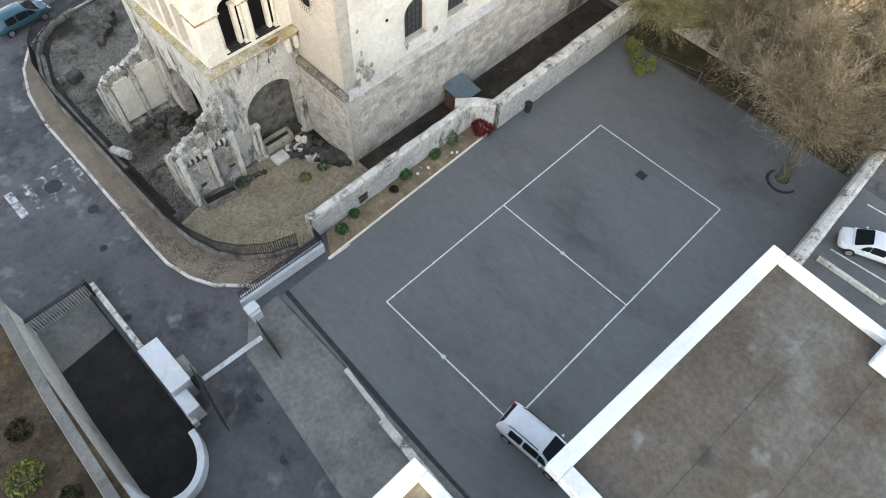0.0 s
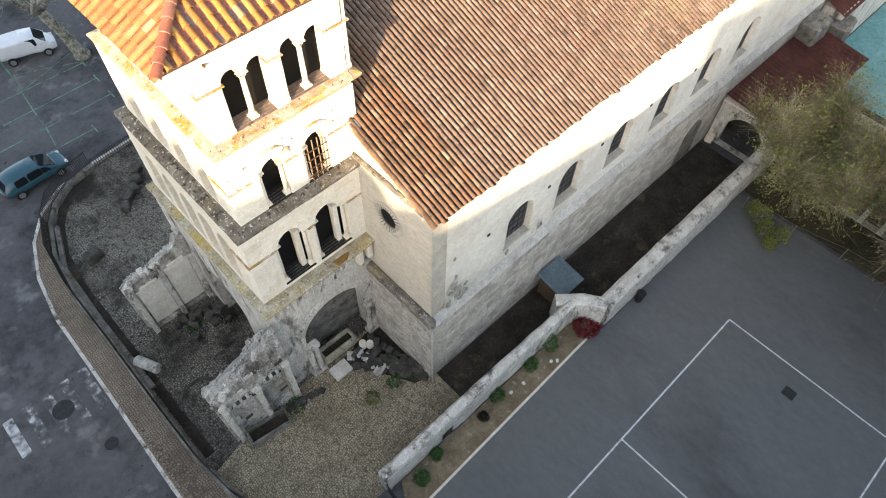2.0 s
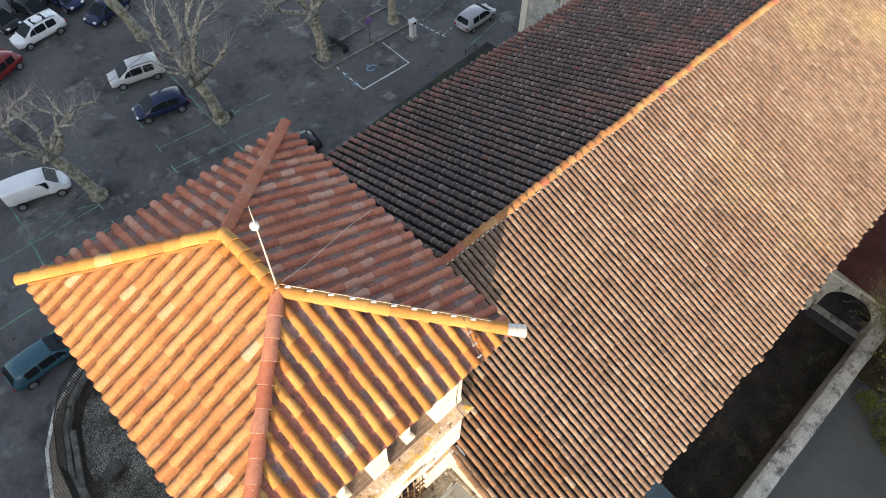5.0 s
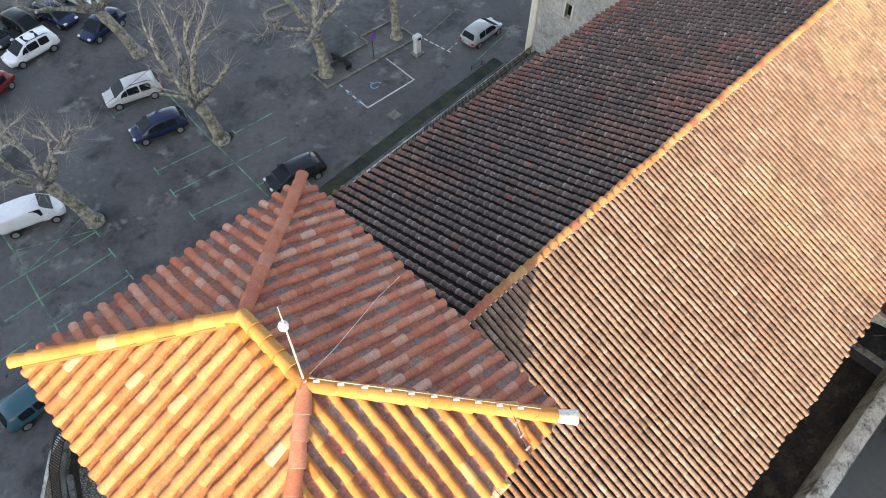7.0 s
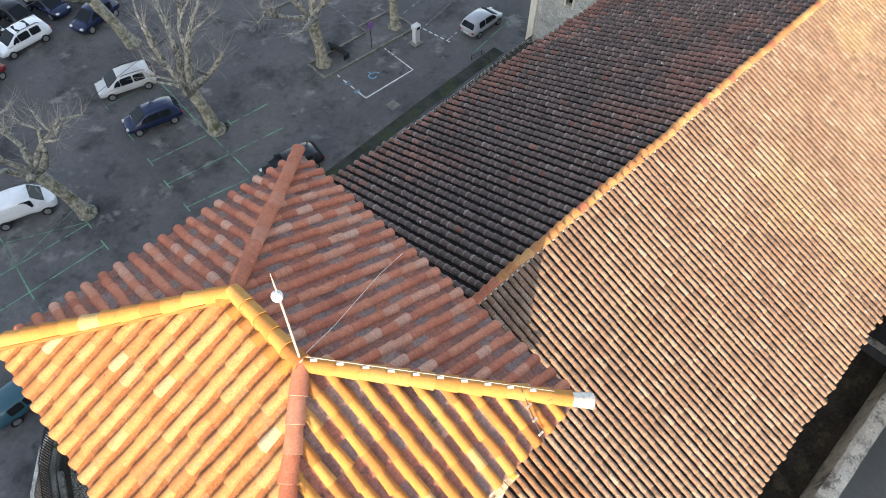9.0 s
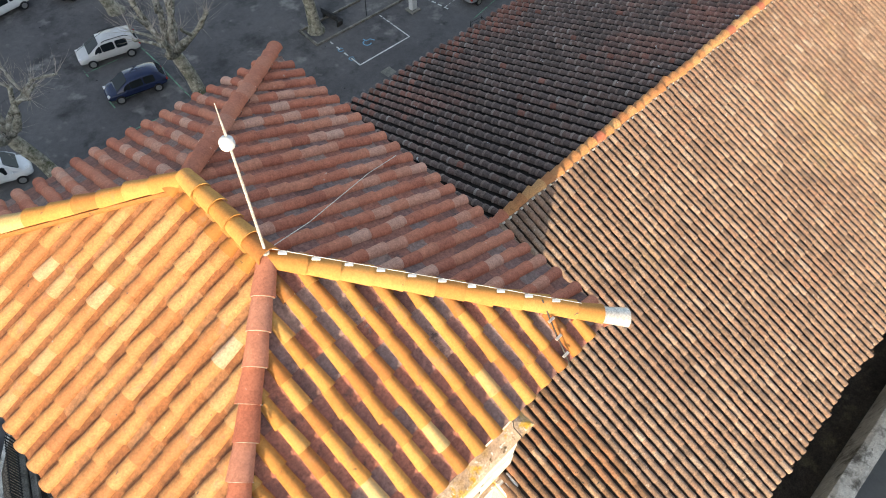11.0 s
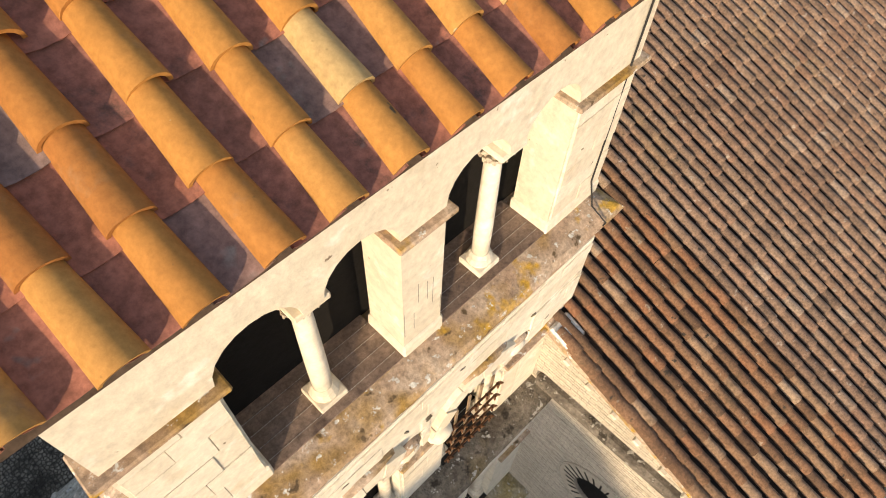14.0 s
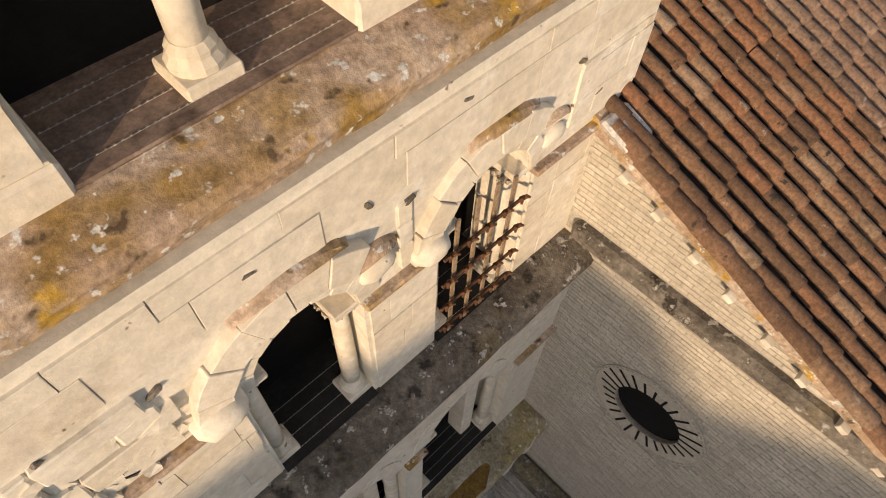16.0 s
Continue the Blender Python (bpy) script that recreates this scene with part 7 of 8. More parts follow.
for k, (x, y) in enumerate(((4.7, 9.9), (4.2, 11.6), (-0.9, 12.7), (-3.6, 14.8), (-2.2, 20.3), (-0.6, 19.4), (3.6, 10.2))):
    clump("weed_patch", (x, y, 0), 0.4 + 0.08 * (k % 3), 130, M_GRASS if k % 2 else M_LEAF, "low dark weeds between the stones", 170 + k, 0.08, 0.3, "weeds", False)


# ---- flower bed, shed and yard things ----
for i, (x, y, r) in enumerate(((1.3, 5.5, 0.42), (2.6, 5.9, 0.38), (5.7, 5.6, 0.3), (7.0, 5.95, 0.45), (9.6, 5.9, 0.45), (11.2, 6.0, 0.55))):
    clump("shrub", (x, y, 0.04), r, 240, M_LEAF if i != 2 else M_DARKSOIL, "small green shrub in the flower bed" if i != 2 else "small withered brown shrub in the flower bed", 10 + i, 0.09, 0.9 if i < 5 else 1.5)
clump("red_shrub", (13.55, 5.3, 0.04), 0.8, 1000, M_LEAF_R, "round crimson-leaved shrub against the wall", 30, 0.1, 0.95)
rb = random.Random(77)
for k in range(5):
    block((rb.uniform(1, 13), rb.uniform(4.95, 5.9), 0.03), 0.18, 0.14, 0.1, rb.uniform(0, 90), M_STONE, "small pale stone in the flower bed", "bed_stone", k)
railing([(3.3, 6.12), (4.0, 6.12)], 0.3, 0.8, 0.1, "small iron fence panel against the garden wall", M_IRON)
shed = thing("lean_to_shed", "small shed with a blue-grey corrugated roof", "shed")
part("wall", boxes((13.35, 14.95, 7.2, 8.75, 0, 1.45)), M_DARKWOOD, shed)
bm = bmesh.new()
n = 24
rows = [[bm.verts.new((13.2 + 1.9 * k / n, y, z + 0.025 * (k % 2))) for k in range(n + 1)] for y, z in ((7.0, 1.5), (8.9, 1.8))]
for k in range(n):
    bm.faces.new((rows[0][k], rows[0][k + 1], rows[1][k + 1], rows[1][k]))
bmesh.ops.solidify(bm, geom=bm.faces[:], thickness=0.02)
part("roof", bm, M_BLUEMETAL, shed, "blue-grey corrugated sheet roof")
bn = thing("litter_bin", "small black litter bin beside the yard wall", "bin", at=pose(17.2, 4.35, 0))
part("body", lathe([(0.2, 0.02), (0.24, 0.3), (0.25, 0.75), (0.2, 0.78)], 14), M_IRON, bn)
part("rim", lathe([(0.27, 0.74), (0.28, 0.8), (0.22, 0.82)], 14), M_RUBBER, bn)
bm = bmesh.new()
tube(bm, [(5.1, 8.8, 0.0), (5.15, 8.9, 2.6), (5.2, 8.97, 5.4)], 0.05, 8)
tagged(obj("downpipe", bm, M_ZINC), "thin pale downpipe on the corner of the church", "pipe")
bm = bmesh.new()
tube(bm, [(31.0, 9.25, 6.5), (31.3, 9.0, 5.2)], 0.05, 8)
tagged(obj("rain_pipe", bm, M_WHITE), "short white rain pipe on the nave wall", "pipe")
# damp blotches on the plaster near the corner of the nave
rb = random.Random(8)
for x, z, a in ((6.8, 8.3, 0.2), (6.75, 7.6, 0.28), (7.0, 6.9, 0.42), (6.5, 7.2, 0.2), (7.25, 6.3, 0.4), (6.65, 9.9, 0.12), (7.5, 7.0, 0.16), (6.45, 6.3, 0.25), (12.7, 6.62, 0.22), (10.3, 6.75, 0.2)):
    pts = [(x + a * rb.uniform(0.35, 1.1) * math.cos(q), z + 1.5 * a * rb.uniform(0.35, 1.1) * math.sin(q)) for q in [i * math.tau / 14 for i in range(14)]]
    tagged(obj("damp_patch", wall(SOUTH(9.2 - 0.006), pts, [], 0.01), M_DAMP), "grey damp patch on the plaster", "stain", kind="structure")
# blind arch traces low on the nave wall
for x in (28.0,):
    archw = thing("blocked_door", "blocked arched doorway in the lower nave wall", "door")
    part("infill", wall(SOUTH(9.0), arch_loop(x, 0.95, 0.2, 2.6, 12), [], 0.08), M_STONE_GREY, archw)

# ---- annex with dark red roof ----
ax = thing("annex", "low church annex with a dark red ribbed roof", "building")
part("wall", wall(WEST(31.2), [(4.6, 0), (9.0, 0), (9.0, 3.5), (4.6, 3.5)], [arch_loop(6.9, 1.35, 0.03, 1.5, 14)], 0.5), M_STONE_OLD, ax)
part("side_wall", boxes((31.7, 42, 4.6, 5.0, 0, 3.4)), M_STONE_OLD, ax)
bm = bmesh.new()
n = 84
rows = [[bm.verts.new((31.0 + 11 * k / n, y, z + (0.05 if k % 3 == 0 else 0))) for k in range(n + 1)] for y, z in ((4.4, 3.45), (9.0, 4.0))]
for k in range(n):
    bm.faces.new((rows[0][k], rows[0][k + 1], rows[1][k + 1], rows[1][k]))
bmesh.ops.solidify(bm, geom=bm.faces[:], thickness=0.06)
part("roof", bm, M_REDROOF, ax, "dark red ribbed roof")
part("coping", boxes((31.0, 31.6, 4.4, 9.0, 3.5, 3.62), bevel=0.03), M_STONE, ax, "pale coping")
block((31.0, 8.7, 0), 0.5, 0.5, 0.6, 10, M_STONE, "broken pale stone by the annex arch", seed=8)
for k, (x, y, h) in enumerate(((40.5, 8.4, 5.3), (43.3, 7.6, 4.4))):
    block((x, y, 0), 2.0, 1.5 + 0.5 * k, h, 8 * k, M_STONE_GREY, "rough ruined buttress against the nave", "buttress", 200 + k)
ax2 = thing("chapel", "chapel with a dark red ribbed roof beside the nave", "building")
part("wall", boxes((43.0, 60, 7.5, 9.0, 0, 4.9)), M_STONE_OLD, ax2)
bm = bmesh.new()
n = 100
rows = [[bm.verts.new((42.7 + 17.5 * k / n, y, z + (0.06 if k % 3 == 0 else 0))) for k in range(n + 1)] for y, z in ((7.3, 4.8), (9.2, 5.5))]
for k in range(n):
    bm.faces.new((rows[0][k], rows[0][k + 1], rows[1][k + 1], rows[1][k]))
bmesh.ops.solidify(bm, geom=bm.faces[:], thickness=0.08)
part("roof", bm, M_REDROOF, ax2, "dark red ribbed roof")
tagged(obj("ground_playground", prism([(42.2, -14), (60, -14), (60, 7.4), (42.2, 7.4)], -0.05, 0.03), M_TEAL), "teal surfaced playground behind the trees", "ground", kind="structure")
tagged(obj("ground_orchard", prism([(28.7, -14), (42.2, -14), (42.2, 4.55), (28.9, 4.55)], -0.05, 0.015), M_GRASS), "brown leaf-strewn ground under the trees", "ground", kind="structure")

# arcaded outbuilding behind the trees
ar = thing("arcade_building", "old outbuilding with a row of dark brick arches", "building")
part("wall", wall(WEST(32.0), rect(-7, 3.6, 0, 3.6), [arch_loop(y, 0.5, 0.05, 1.9, 12) for y in (-4.9, -3.75, -2.45, -1.15)], 0.5), M_BRICK, ar)
part("back_wall", boxes((35.0, 35.3, -7, 3.6, 0, 4.4)), M_BRICK, ar)
part("roof", boxes((31.7, 35.5, -7.2, 3.8, 3.6, 3.85), bevel=0.03), M_TILE_OLD, ar)
part("inner_wall", boxes((33.2, 33.3, -6.9, 3.5, 0, 3.55)), M_RUST, ar)

# wire fence at the end of the court
wf = thing("wire_fence", "low wire fence with pale posts at the court end", "fence")
fp = [(27.6, 3.9), (27.8, 0.7), (28.5, -2.3), (28.75, -5.4), (29.0, -7.6), (29.3, -11)]
for x, y in fp:
    bm = bmesh.new()
    tube(bm, [(x, y, 0), (x, y, 1.1)], 0.022, 6)
    part("post", bm, M_PAVED, wf)
for z in (0.35, 0.7, 1.05):
    bm = bmesh.new()
    tube(bm, [(x, y, z) for x, y in fp], 0.009 if z > 1 else 0.004, 5)
    part("wire", bm, M_PAVED, wf)


# ---- trees ----
def tree(at, h, spread, seed, bark, twig, twigs, label, limbs=6, r=0.3, fork=0.4, leaf=None, leaves=0, drop=0.0, twig_len=1.0, twig_r=0.011, lean=(0, 0), name="court_tree", side=2):
    """A trunk, knobbly limbs and a crown of single twigs."""
    rt = random.Random(seed)
    wood = M_LIMB if bark is M_BARK else bark
    t = thing(name, label, "tree", at=pose(*at))
    bm = bmesh.new()
    fk = Vector((lean[0], lean[1], h * fork))
    tube(bm, [(0, 0, -0.2), (0.02, 0, 0.15), (lean[0] * 0.4, lean[1] * 0.4, fk.z * 0.5), fk], [r * 1.5, r * 1.1, r * 0.9, r * 0.85], 10)
    part("trunk", bm, bark, t, smooth=True)
    ends = []
    for k in range(limbs):
        a = 6.283 * k / limbs + rt.uniform(-0.4, 0.4)
        p = fk - Vector((0, 0, 0.1))
        d = Vector((math.cos(a) * 0.8, math.sin(a) * 0.8, rt.uniform(0.6, 1.3))).normalized()
        pts, rad, q = [p], [r * 0.62], r * 0.56
        step = spread / 4.2
        for s in range(4):
            d = (d + Vector((rt.uniform(-0.35, 0.35), rt.uniform(-0.35, 0.35), rt.uniform(-0.1, 0.35) - drop))).normalized()
            p = p + d * step * rt.uniform(0.8, 1.2)
            q *= 0.72
            pts.append(p)
            rad.append(q)
            if s >= 1:
                ends.append((p, d, q))
                e = (d + Vector((rt.uniform(-0.9, 0.9), rt.uniform(-0.9, 0.9), rt.uniform(0, 0.8)))).normalized()
                b1, b2 = p + e * step * 0.5, p + e * step * 0.95 + Vector((0, 0, 0.12))
                tube(bm2 := bmesh.new(), [p, b1, b2], [q * 0.8, q * 0.6, q * 0.55], 6)
                part("branch", bm2, wood, t, smooth=True)
                ends.append((b2, e, q * 0.6))
                ends.append((b1, e, q * 0.6))
        bm = bmesh.new()
        tube(bm, pts, rad, 7)
        part("limb", bm, wood, t, smooth=True)
    V, F = [], []

    def stick(p, d, l, w):
        s = d.orthogonal().normalized()
        u = d.cross(s)
        bend = Vector((rt.uniform(-0.2, 0.2), rt.uniform(-0.2, 0.2), rt.uniform(-0.1, 0.25)))
        mid, end = p + d * l * 0.5, p + (d + bend).normalized() * l
        b = len(V)
        for c, ww in ((p, w), (mid, w * 0.7)):
            V.extend([(c + s * ww)[:], (c - s * ww * 0.5 + u * ww * 0.87)[:], (c - s * ww * 0.5 - u * ww * 0.87)[:]])
        V.append(end[:])
        for k in range(3):
            j = (k + 1) % 3
            F.append((b + k, b + j, b + 3 + j, b + 3 + k))
            F.append((b + 3 + k, b + 3 + j, b + 6))
        return mid, end

    tips = []
    for i in range(twigs):
        p, d, q = ends[i % len(ends)]
        p = p - d * rt.uniform(0, 0.9) * spread / 4.2
        dd = (d * 0.4 + Vector((rt.gauss(0, 0.6), rt.gauss(0, 0.6), rt.gauss(0.45 - 2 * drop, 0.5)))).normalized()
        m, e = stick(p + Vector((rt.uniform(-q, q), rt.uniform(-q, q), 0)), dd, twig_len * rt.uniform(0.5, 1.3), twig_r)
        tips += [m, e]
        for _ in range(side):
            m, e = stick(m.lerp(e, rt.uniform(-0.4, 0.6)), (dd + Vector((rt.uniform(-0.7, 0.7), rt.uniform(-0.7, 0.7), rt.uniform(-0.3, 0.5)))).normalized(), twig_len * rt.uniform(0.3, 0.75), twig_r * 0.7)
            tips.append(e)
    raw("crown", V, F, twig, t)["kind"] = "stuff"
    if leaf:
        V2, F2 = [], []
        for i in range(leaves):
            c = rt.choice(tips) + Vector((rt.gauss(0, 0.12), rt.gauss(0, 0.12), rt.gauss(0, 0.12)))
            m = Euler((rt.uniform(0, 6.28), rt.uniform(0, 6.28), rt.uniform(0, 6.28))).to_matrix()
            s, b = rt.uniform(0.04, 0.095), len(V2)
            V2 += [(c + m @ Vector(w))[:] for w in ((-s, 0, 0), (0, -s * 0.5, 0), (s, 0, 0), (0, s * 0.5, 0))]
            F2.append((b, b + 1, b + 2, b + 3))
        raw("foliage", V2, F2, leaf, t)["kind"] = "stuff"
    return t


for k, (x, y, r) in enumerate(((26.6, 1.9, 0.55), (26.0, 1.2, 0.4), (27.2, 2.6, 0.7), (27.0, 1.0, 0.5), (27.6, 3.3, 0.5))):
    clump("leafy_shrub", (x, y, 0.0), r, 260, M_LEAF_Y, "loose yellow-green leafy growth at the court's edge", 64 + k, 0.1, 1.9)
T_LABEL = "broad bare tree with dense tawny twigs behind the court"
tree((25.2, -11.3, 0), 9.0, 7.2, 1, M_BARK_DARK, M_TWIG_Y, 5000, T_LABEL, 10, 0.35, 0.3, M_LEAF_TAN, 16000, 0.03, 2.0, 0.014, (1.0, 0.6))
tree((30.3, -6.0, 0), 9.0, 5.8, 2, M_BARK_DARK, M_TWIG_Y, 4600, T_LABEL, 10, 0.32, 0.32, M_LEAF_TAN, 16000, 0.03, 2.0, 0.014, (0, 0))
tree((29.6, 1.4, 0), 8.0, 5.4, 3, M_BARK_DARK, M_TWIG_Y, 4800, "bare tree with some yellow-green leaves by the yard wall", 10, 0.28, 0.3, M_LEAF_Y, 20000, 0.05, 1.6, 0.012, (-0.8, 0.6))
tree((36.5, -10.5, 0), 9.0, 7.0, 4, M_BARK_DARK, M_TWIG_Y, 4500, T_LABEL, 9, 0.3, 0.32, M_LEAF_TAN, 12000, 0.02, 1.8, 0.015, (0, 0))
tree((36.0, -3.5, 0), 7.5, 7.0, 6, M_BARK_DARK, M_TWIG_Y, 4500, T_LABEL, 9, 0.3, 0.32, M_LEAF_TAN, 12000, 0.02, 1.8, 0.015, (0, 0))
bm = bmesh.new()
rings = [(25.0 + 0.95 * math.cos(a), -11.4 + 0.95 * math.sin(a)) for a in (0.35 * k for k in range(3, 14))]
tube(bm, [(x, y, 0.04) for x, y in rings], 0.09, 6)
tagged(obj("tree_ring", bm, M_IRON), "dark iron ring edging round the tree foot", "tree edging")
def plane_tree(at, h, lean, seed, limbs, reach, r=0.42):
    """A pollarded plane: leaning mottled trunk with a flared foot, a few crooked pale limbs with swollen knuckles, sprays of straight shoots."""
    rt = random.Random(seed)
    t = thing("plane_tree", "pollarded plane tree with pale mottled bark, bare", "tree", "plane trees of the car park", pose(*at))
    fk = Vector((lean[0], lean[1], h))
    bm = bmesh.new()
    tube(bm, [(0, 0, -0.2), (0.02, 0, 0.12), (lean[0] * 0.1, lean[1] * 0.1, 0.5), (lean[0] * 0.45 + 0.06, lean[1] * 0.45, h * 0.5), (lean[0] * 0.85, lean[1] * 0.85, h * 0.86), fk],
         [r * 1.75, r * 1.45, r * 1.05, r * 0.9, r * 0.95, r * 0.8], 12)
    for v in bm.verts:
        v.co += Vector((rt.uniform(-1, 1), rt.uniform(-1, 1), 0)) * 0.035
    part("trunk", bm, M_BARK, t, smooth=True)
    V, F = [], []

    def shoot(p, d, l, w):
        side = d.orthogonal().normalized()
        up = d.cross(side)
        mid = p + d * l * 0.5 + Vector((rt.uniform(-1, 1), rt.uniform(-1, 1), rt.uniform(0, 1))) * 0.05 * l
        end = p + d * l + Vector((0, 0, 0.12 * l))
        b = len(V)
        for c, q in ((p, w), (mid, w * 0.75)):
            V.extend([(c + side * q)[:], (c - side * q * 0.5 + up * q * 0.87)[:], (c - side * q * 0.5 - up * q * 0.87)[:]])
        V.append(end[:])
        for k in range(3):
            n = (k + 1) % 3
            F.append((b + k, b + n, b + 3 + n, b + 3 + k))
            F.append((b + 3 + k, b + 3 + n, b + 6))

    def knuckle(p, d, n, l):
        for _ in range(n):
            e = (d * 0.55 + Vector((rt.gauss(0, 0.55), rt.gauss(0, 0.55), rt.gauss(0.3, 0.45)))).normalized()
            shoot(p, e, l * rt.uniform(0.3, 1.2), 0.009)

    def limb(p, d, q, steps, l, name, parent):
        pts, rad = [p.copy()], [q]
        for k in range(steps):
            d = (d + Vector((rt.uniform(-0.42, 0.42), rt.uniform(-0.42, 0.42), rt.uniform(-0.18, 0.3)))).normalized()
            p = p + d * l * rt.uniform(0.75, 1.2)
            q *= 0.83
            swell = rt.random() < 0.6 or k == steps - 1
            pts += [p - d * 0.16, p.copy()] if swell else [p.copy()]
            rad += [q, q * 1.5] if swell else [q]
            if swell:
                knuckle(p, d, rt.randint(9, 20), reach * 0.36)
            if name == "limb" and k >= 1 and rt.random() < 0.75:
                e = (d * 0.3 + Vector((rt.uniform(-1, 1), rt.uniform(-1, 1), rt.uniform(0.1, 0.9)))).normalized()
                limb(p, e, q * 0.7, 2, l * 0.75, "branch", parent)
        pts.append(p + d * 0.1)
        rad.append(q * 0.5)
        bm = bmesh.new()
        tube(bm, pts, rad, 7)
        for v in bm.verts:
            v.co += Vector((rt.uniform(-1, 1), rt.uniform(-1, 1), rt.uniform(-1, 1))) * 0.018
        part(name, bm, M_LIMB, parent, smooth=True)

    for k in range(limbs):
        a = 6.283 * k / limbs + rt.uniform(-0.35, 0.35)
        limb(fk - Vector((0, 0, 0.15)), Vector((math.cos(a) * 0.75, math.sin(a) * 0.75, rt.uniform(0.55, 1.1))).normalized(), r * 0.55, 4, reach / 4.2, "limb", t)
    raw("shoots", V, F, M_TWIG, t)["kind"] = "stuff"
    return t


PZ = -0.9
plane_tree((4.0, 46.7, PZ), 4.0, (-1.0, 0.9), 11, 6, 4.6)
plane_tree((14.3, 47.4, PZ), 3.6, (-0.5, 0.6), 12, 6, 5.6, 0.45)
plane_tree((24.45, 47.9, PZ), 4.2, (-0.3, 0.3), 13, 5, 4.8, 0.45)
plane_tree((31.7, 47.6, PZ), 4.2, (-0.1, 0.2), 14, 5, 4.6, 0.38)
plane_tree((14.8, 60.2, PZ), 4.4, (-1.3, 0.6), 15, 6, 5.2, 0.45)
plane_tree((2.0, 60.0, PZ), 3.8, (-0.4, 0.4), 16, 5, 4.6, 0.38)
for x, y in ((4.0, 46.9), (14.4, 47.5)):
    clump("tree_weeds", (x + 0.3, y - 0.2, PZ), 0.5, 120, M_GRASS, "dry weeds round the plane tree's foot", int(x), 0.09, 0.25, "weeds", False)


# ---- car park ----
def bay(pts, mat, w, label):
    fine = [pts[0]]
    for a, b in zip(pts, pts[1:]):
        n = max(1, int(math.dist(a, b)))
        fine += [(a[0] + (b[0] - a[0]) * k / n, a[1] + (b[1] - a[1]) * k / n) for k in range(1, n + 1)]
    line("parking_line", fine, w, mat, lambda x, y: ground_z(x, y) + 0.008, label)


GL = "worn green painted parking bay line"
GROWN = ((9.25, 47.88, 13.45, 47.45), (9.02, 45.34, 17.9, 44.35), (8.9, 42.72, 14.6, 41.75), (9.74, 55.11, 13.0, 54.9), (15.37, 47.29, 18.56, 47.16), (9.5, 51.0, 13.6, 50.6))
for x0, y0, x1, y1 in GROWN:
    bay([(x0, y0), (x1, y1)], M_GREENLINE, 0.09, GL)
    bay([(x0 - 0.03, y0 - 0.45), (x0 + 0.03, y0 + 0.45)], M_GREENLINE, 0.09, GL)
bay([(14.0, 58.0), (13.97, 53.16), (13.72, 49.08), (13.69, 44.8), (13.55, 40.49)], M_GREENLINE, 0.1, GL)
bay([(-0.8, 52.5), (-0.91, 48.08), (-1.31, 43.44), (-1.4, 41.2), (-1.68, 39.03)], M_GREENLINE, 0.1, GL)
for x0, y0, x1, y1 in ((-9.5, 43.3, 3.58, 43.62), (-9.5, 40.9, 3.54, 41.28), (-9.5, 45.85, 3.63, 45.88), (-9.0, 38.4, 1.0, 38.7)):
    bay([(x0, y0), (x1, y1)], M_GREENLINE, 0.09, GL)
    bay([(x1, y1 - 0.5), (x1, y1 + 0.5)], M_GREENLINE, 0.09, GL)
bay([(-0.91, 48.08), (3.69, 46.01)], M_GREENLINE, 0.07, GL)
bay([(-1.11, 45.91), (3.47, 47.57)], M_GREENLINE, 0.06, GL)
bay([(33.92, 40.67), (39.17, 41.59)], M_GREENLINE, 0.09, GL)
WL = "white painted line of the reserved bay"
bay([(24.26, 42.62), (29.04, 42.56), (29.12, 44.4)], M_LINE, 0.12, WL)
for a, b in ((0.0, 0.28), (0.4, 0.52), (0.66, 0.78), (0.9, 1.0)):
    bay([(24.26 + 0.11 * a, 42.62 + 3.53 * a), (24.26 + 0.11 * b, 42.62 + 3.53 * b)], M_LINE, 0.11, WL)
for k in range(4):
    bay([(29.13 + 0.01 * k, 44.5 + 0.42 * k), (29.13 + 0.01 * k, 44.78 + 0.42 * k)], M_LINE, 0.1, WL)
for k in range(6):
    bay([(33.12 + 0.08 * k, 46.39 - 0.6 * k), (33.17 + 0.08 * k, 46.0 - 0.6 * k)], M_LINE, 0.12, "white dashed road line")
RL = "thin worn white road line"
for x0, y0, x1, y1 in ((33.23, 45.88, 38.11, 46.86), (38.03, 47.09, 38.34, 46.18), (33.58, 43.32, 36.02, 43.69), (29.64, 53.54, 29.32, 49.62), (31.89, 51.68, 32.55, 49.55),
                       (30.38, 49.77, 32.23, 49.63), (24.7, 53.91, 27.15, 53.45), (32.36, 51.02, 34.61, 51.27), (33.12, 48.38, 36.02, 48.84), (28.75, 41.5, 29.1, 41.72)):
    bay([(x0, y0), (x1, y1)], M_ZEBRA, 0.1, RL)
bm = strip([(26.3 + 0.3 * math.cos(a), 44.2 + 0.3 * math.sin(a)) for a in (radians(40 + 25 * k) for k in range(12))], 0.09, ground_z, 0.006)
tagged(obj("bay_symbol", bm, M_BLUELINE), "worn blue wheel symbol in the reserved bay", "marking", kind="structure")
bm = strip([(26.35, 44.75), (26.4, 44.4), (26.75, 44.4), (26.9, 44.05)], 0.09, ground_z, 0.006)
tagged(obj("bay_symbol", bm, M_BLUELINE), "worn blue seat symbol in the reserved bay", "marking", kind="structure")
for x, y in ((24.35, 44.9), (24.3, 43.6)):
    bm = strip([(x + 0.2 * math.cos(a), y + 0.2 * math.sin(a)) for a in (radians(45 * k) for k in range(8))], 0.07, ground_z, 0.006)
    tagged(obj("bay_symbol", bm, M_BLUELINE), "small faded blue ring on the bay's edge", "marking", kind="structure")
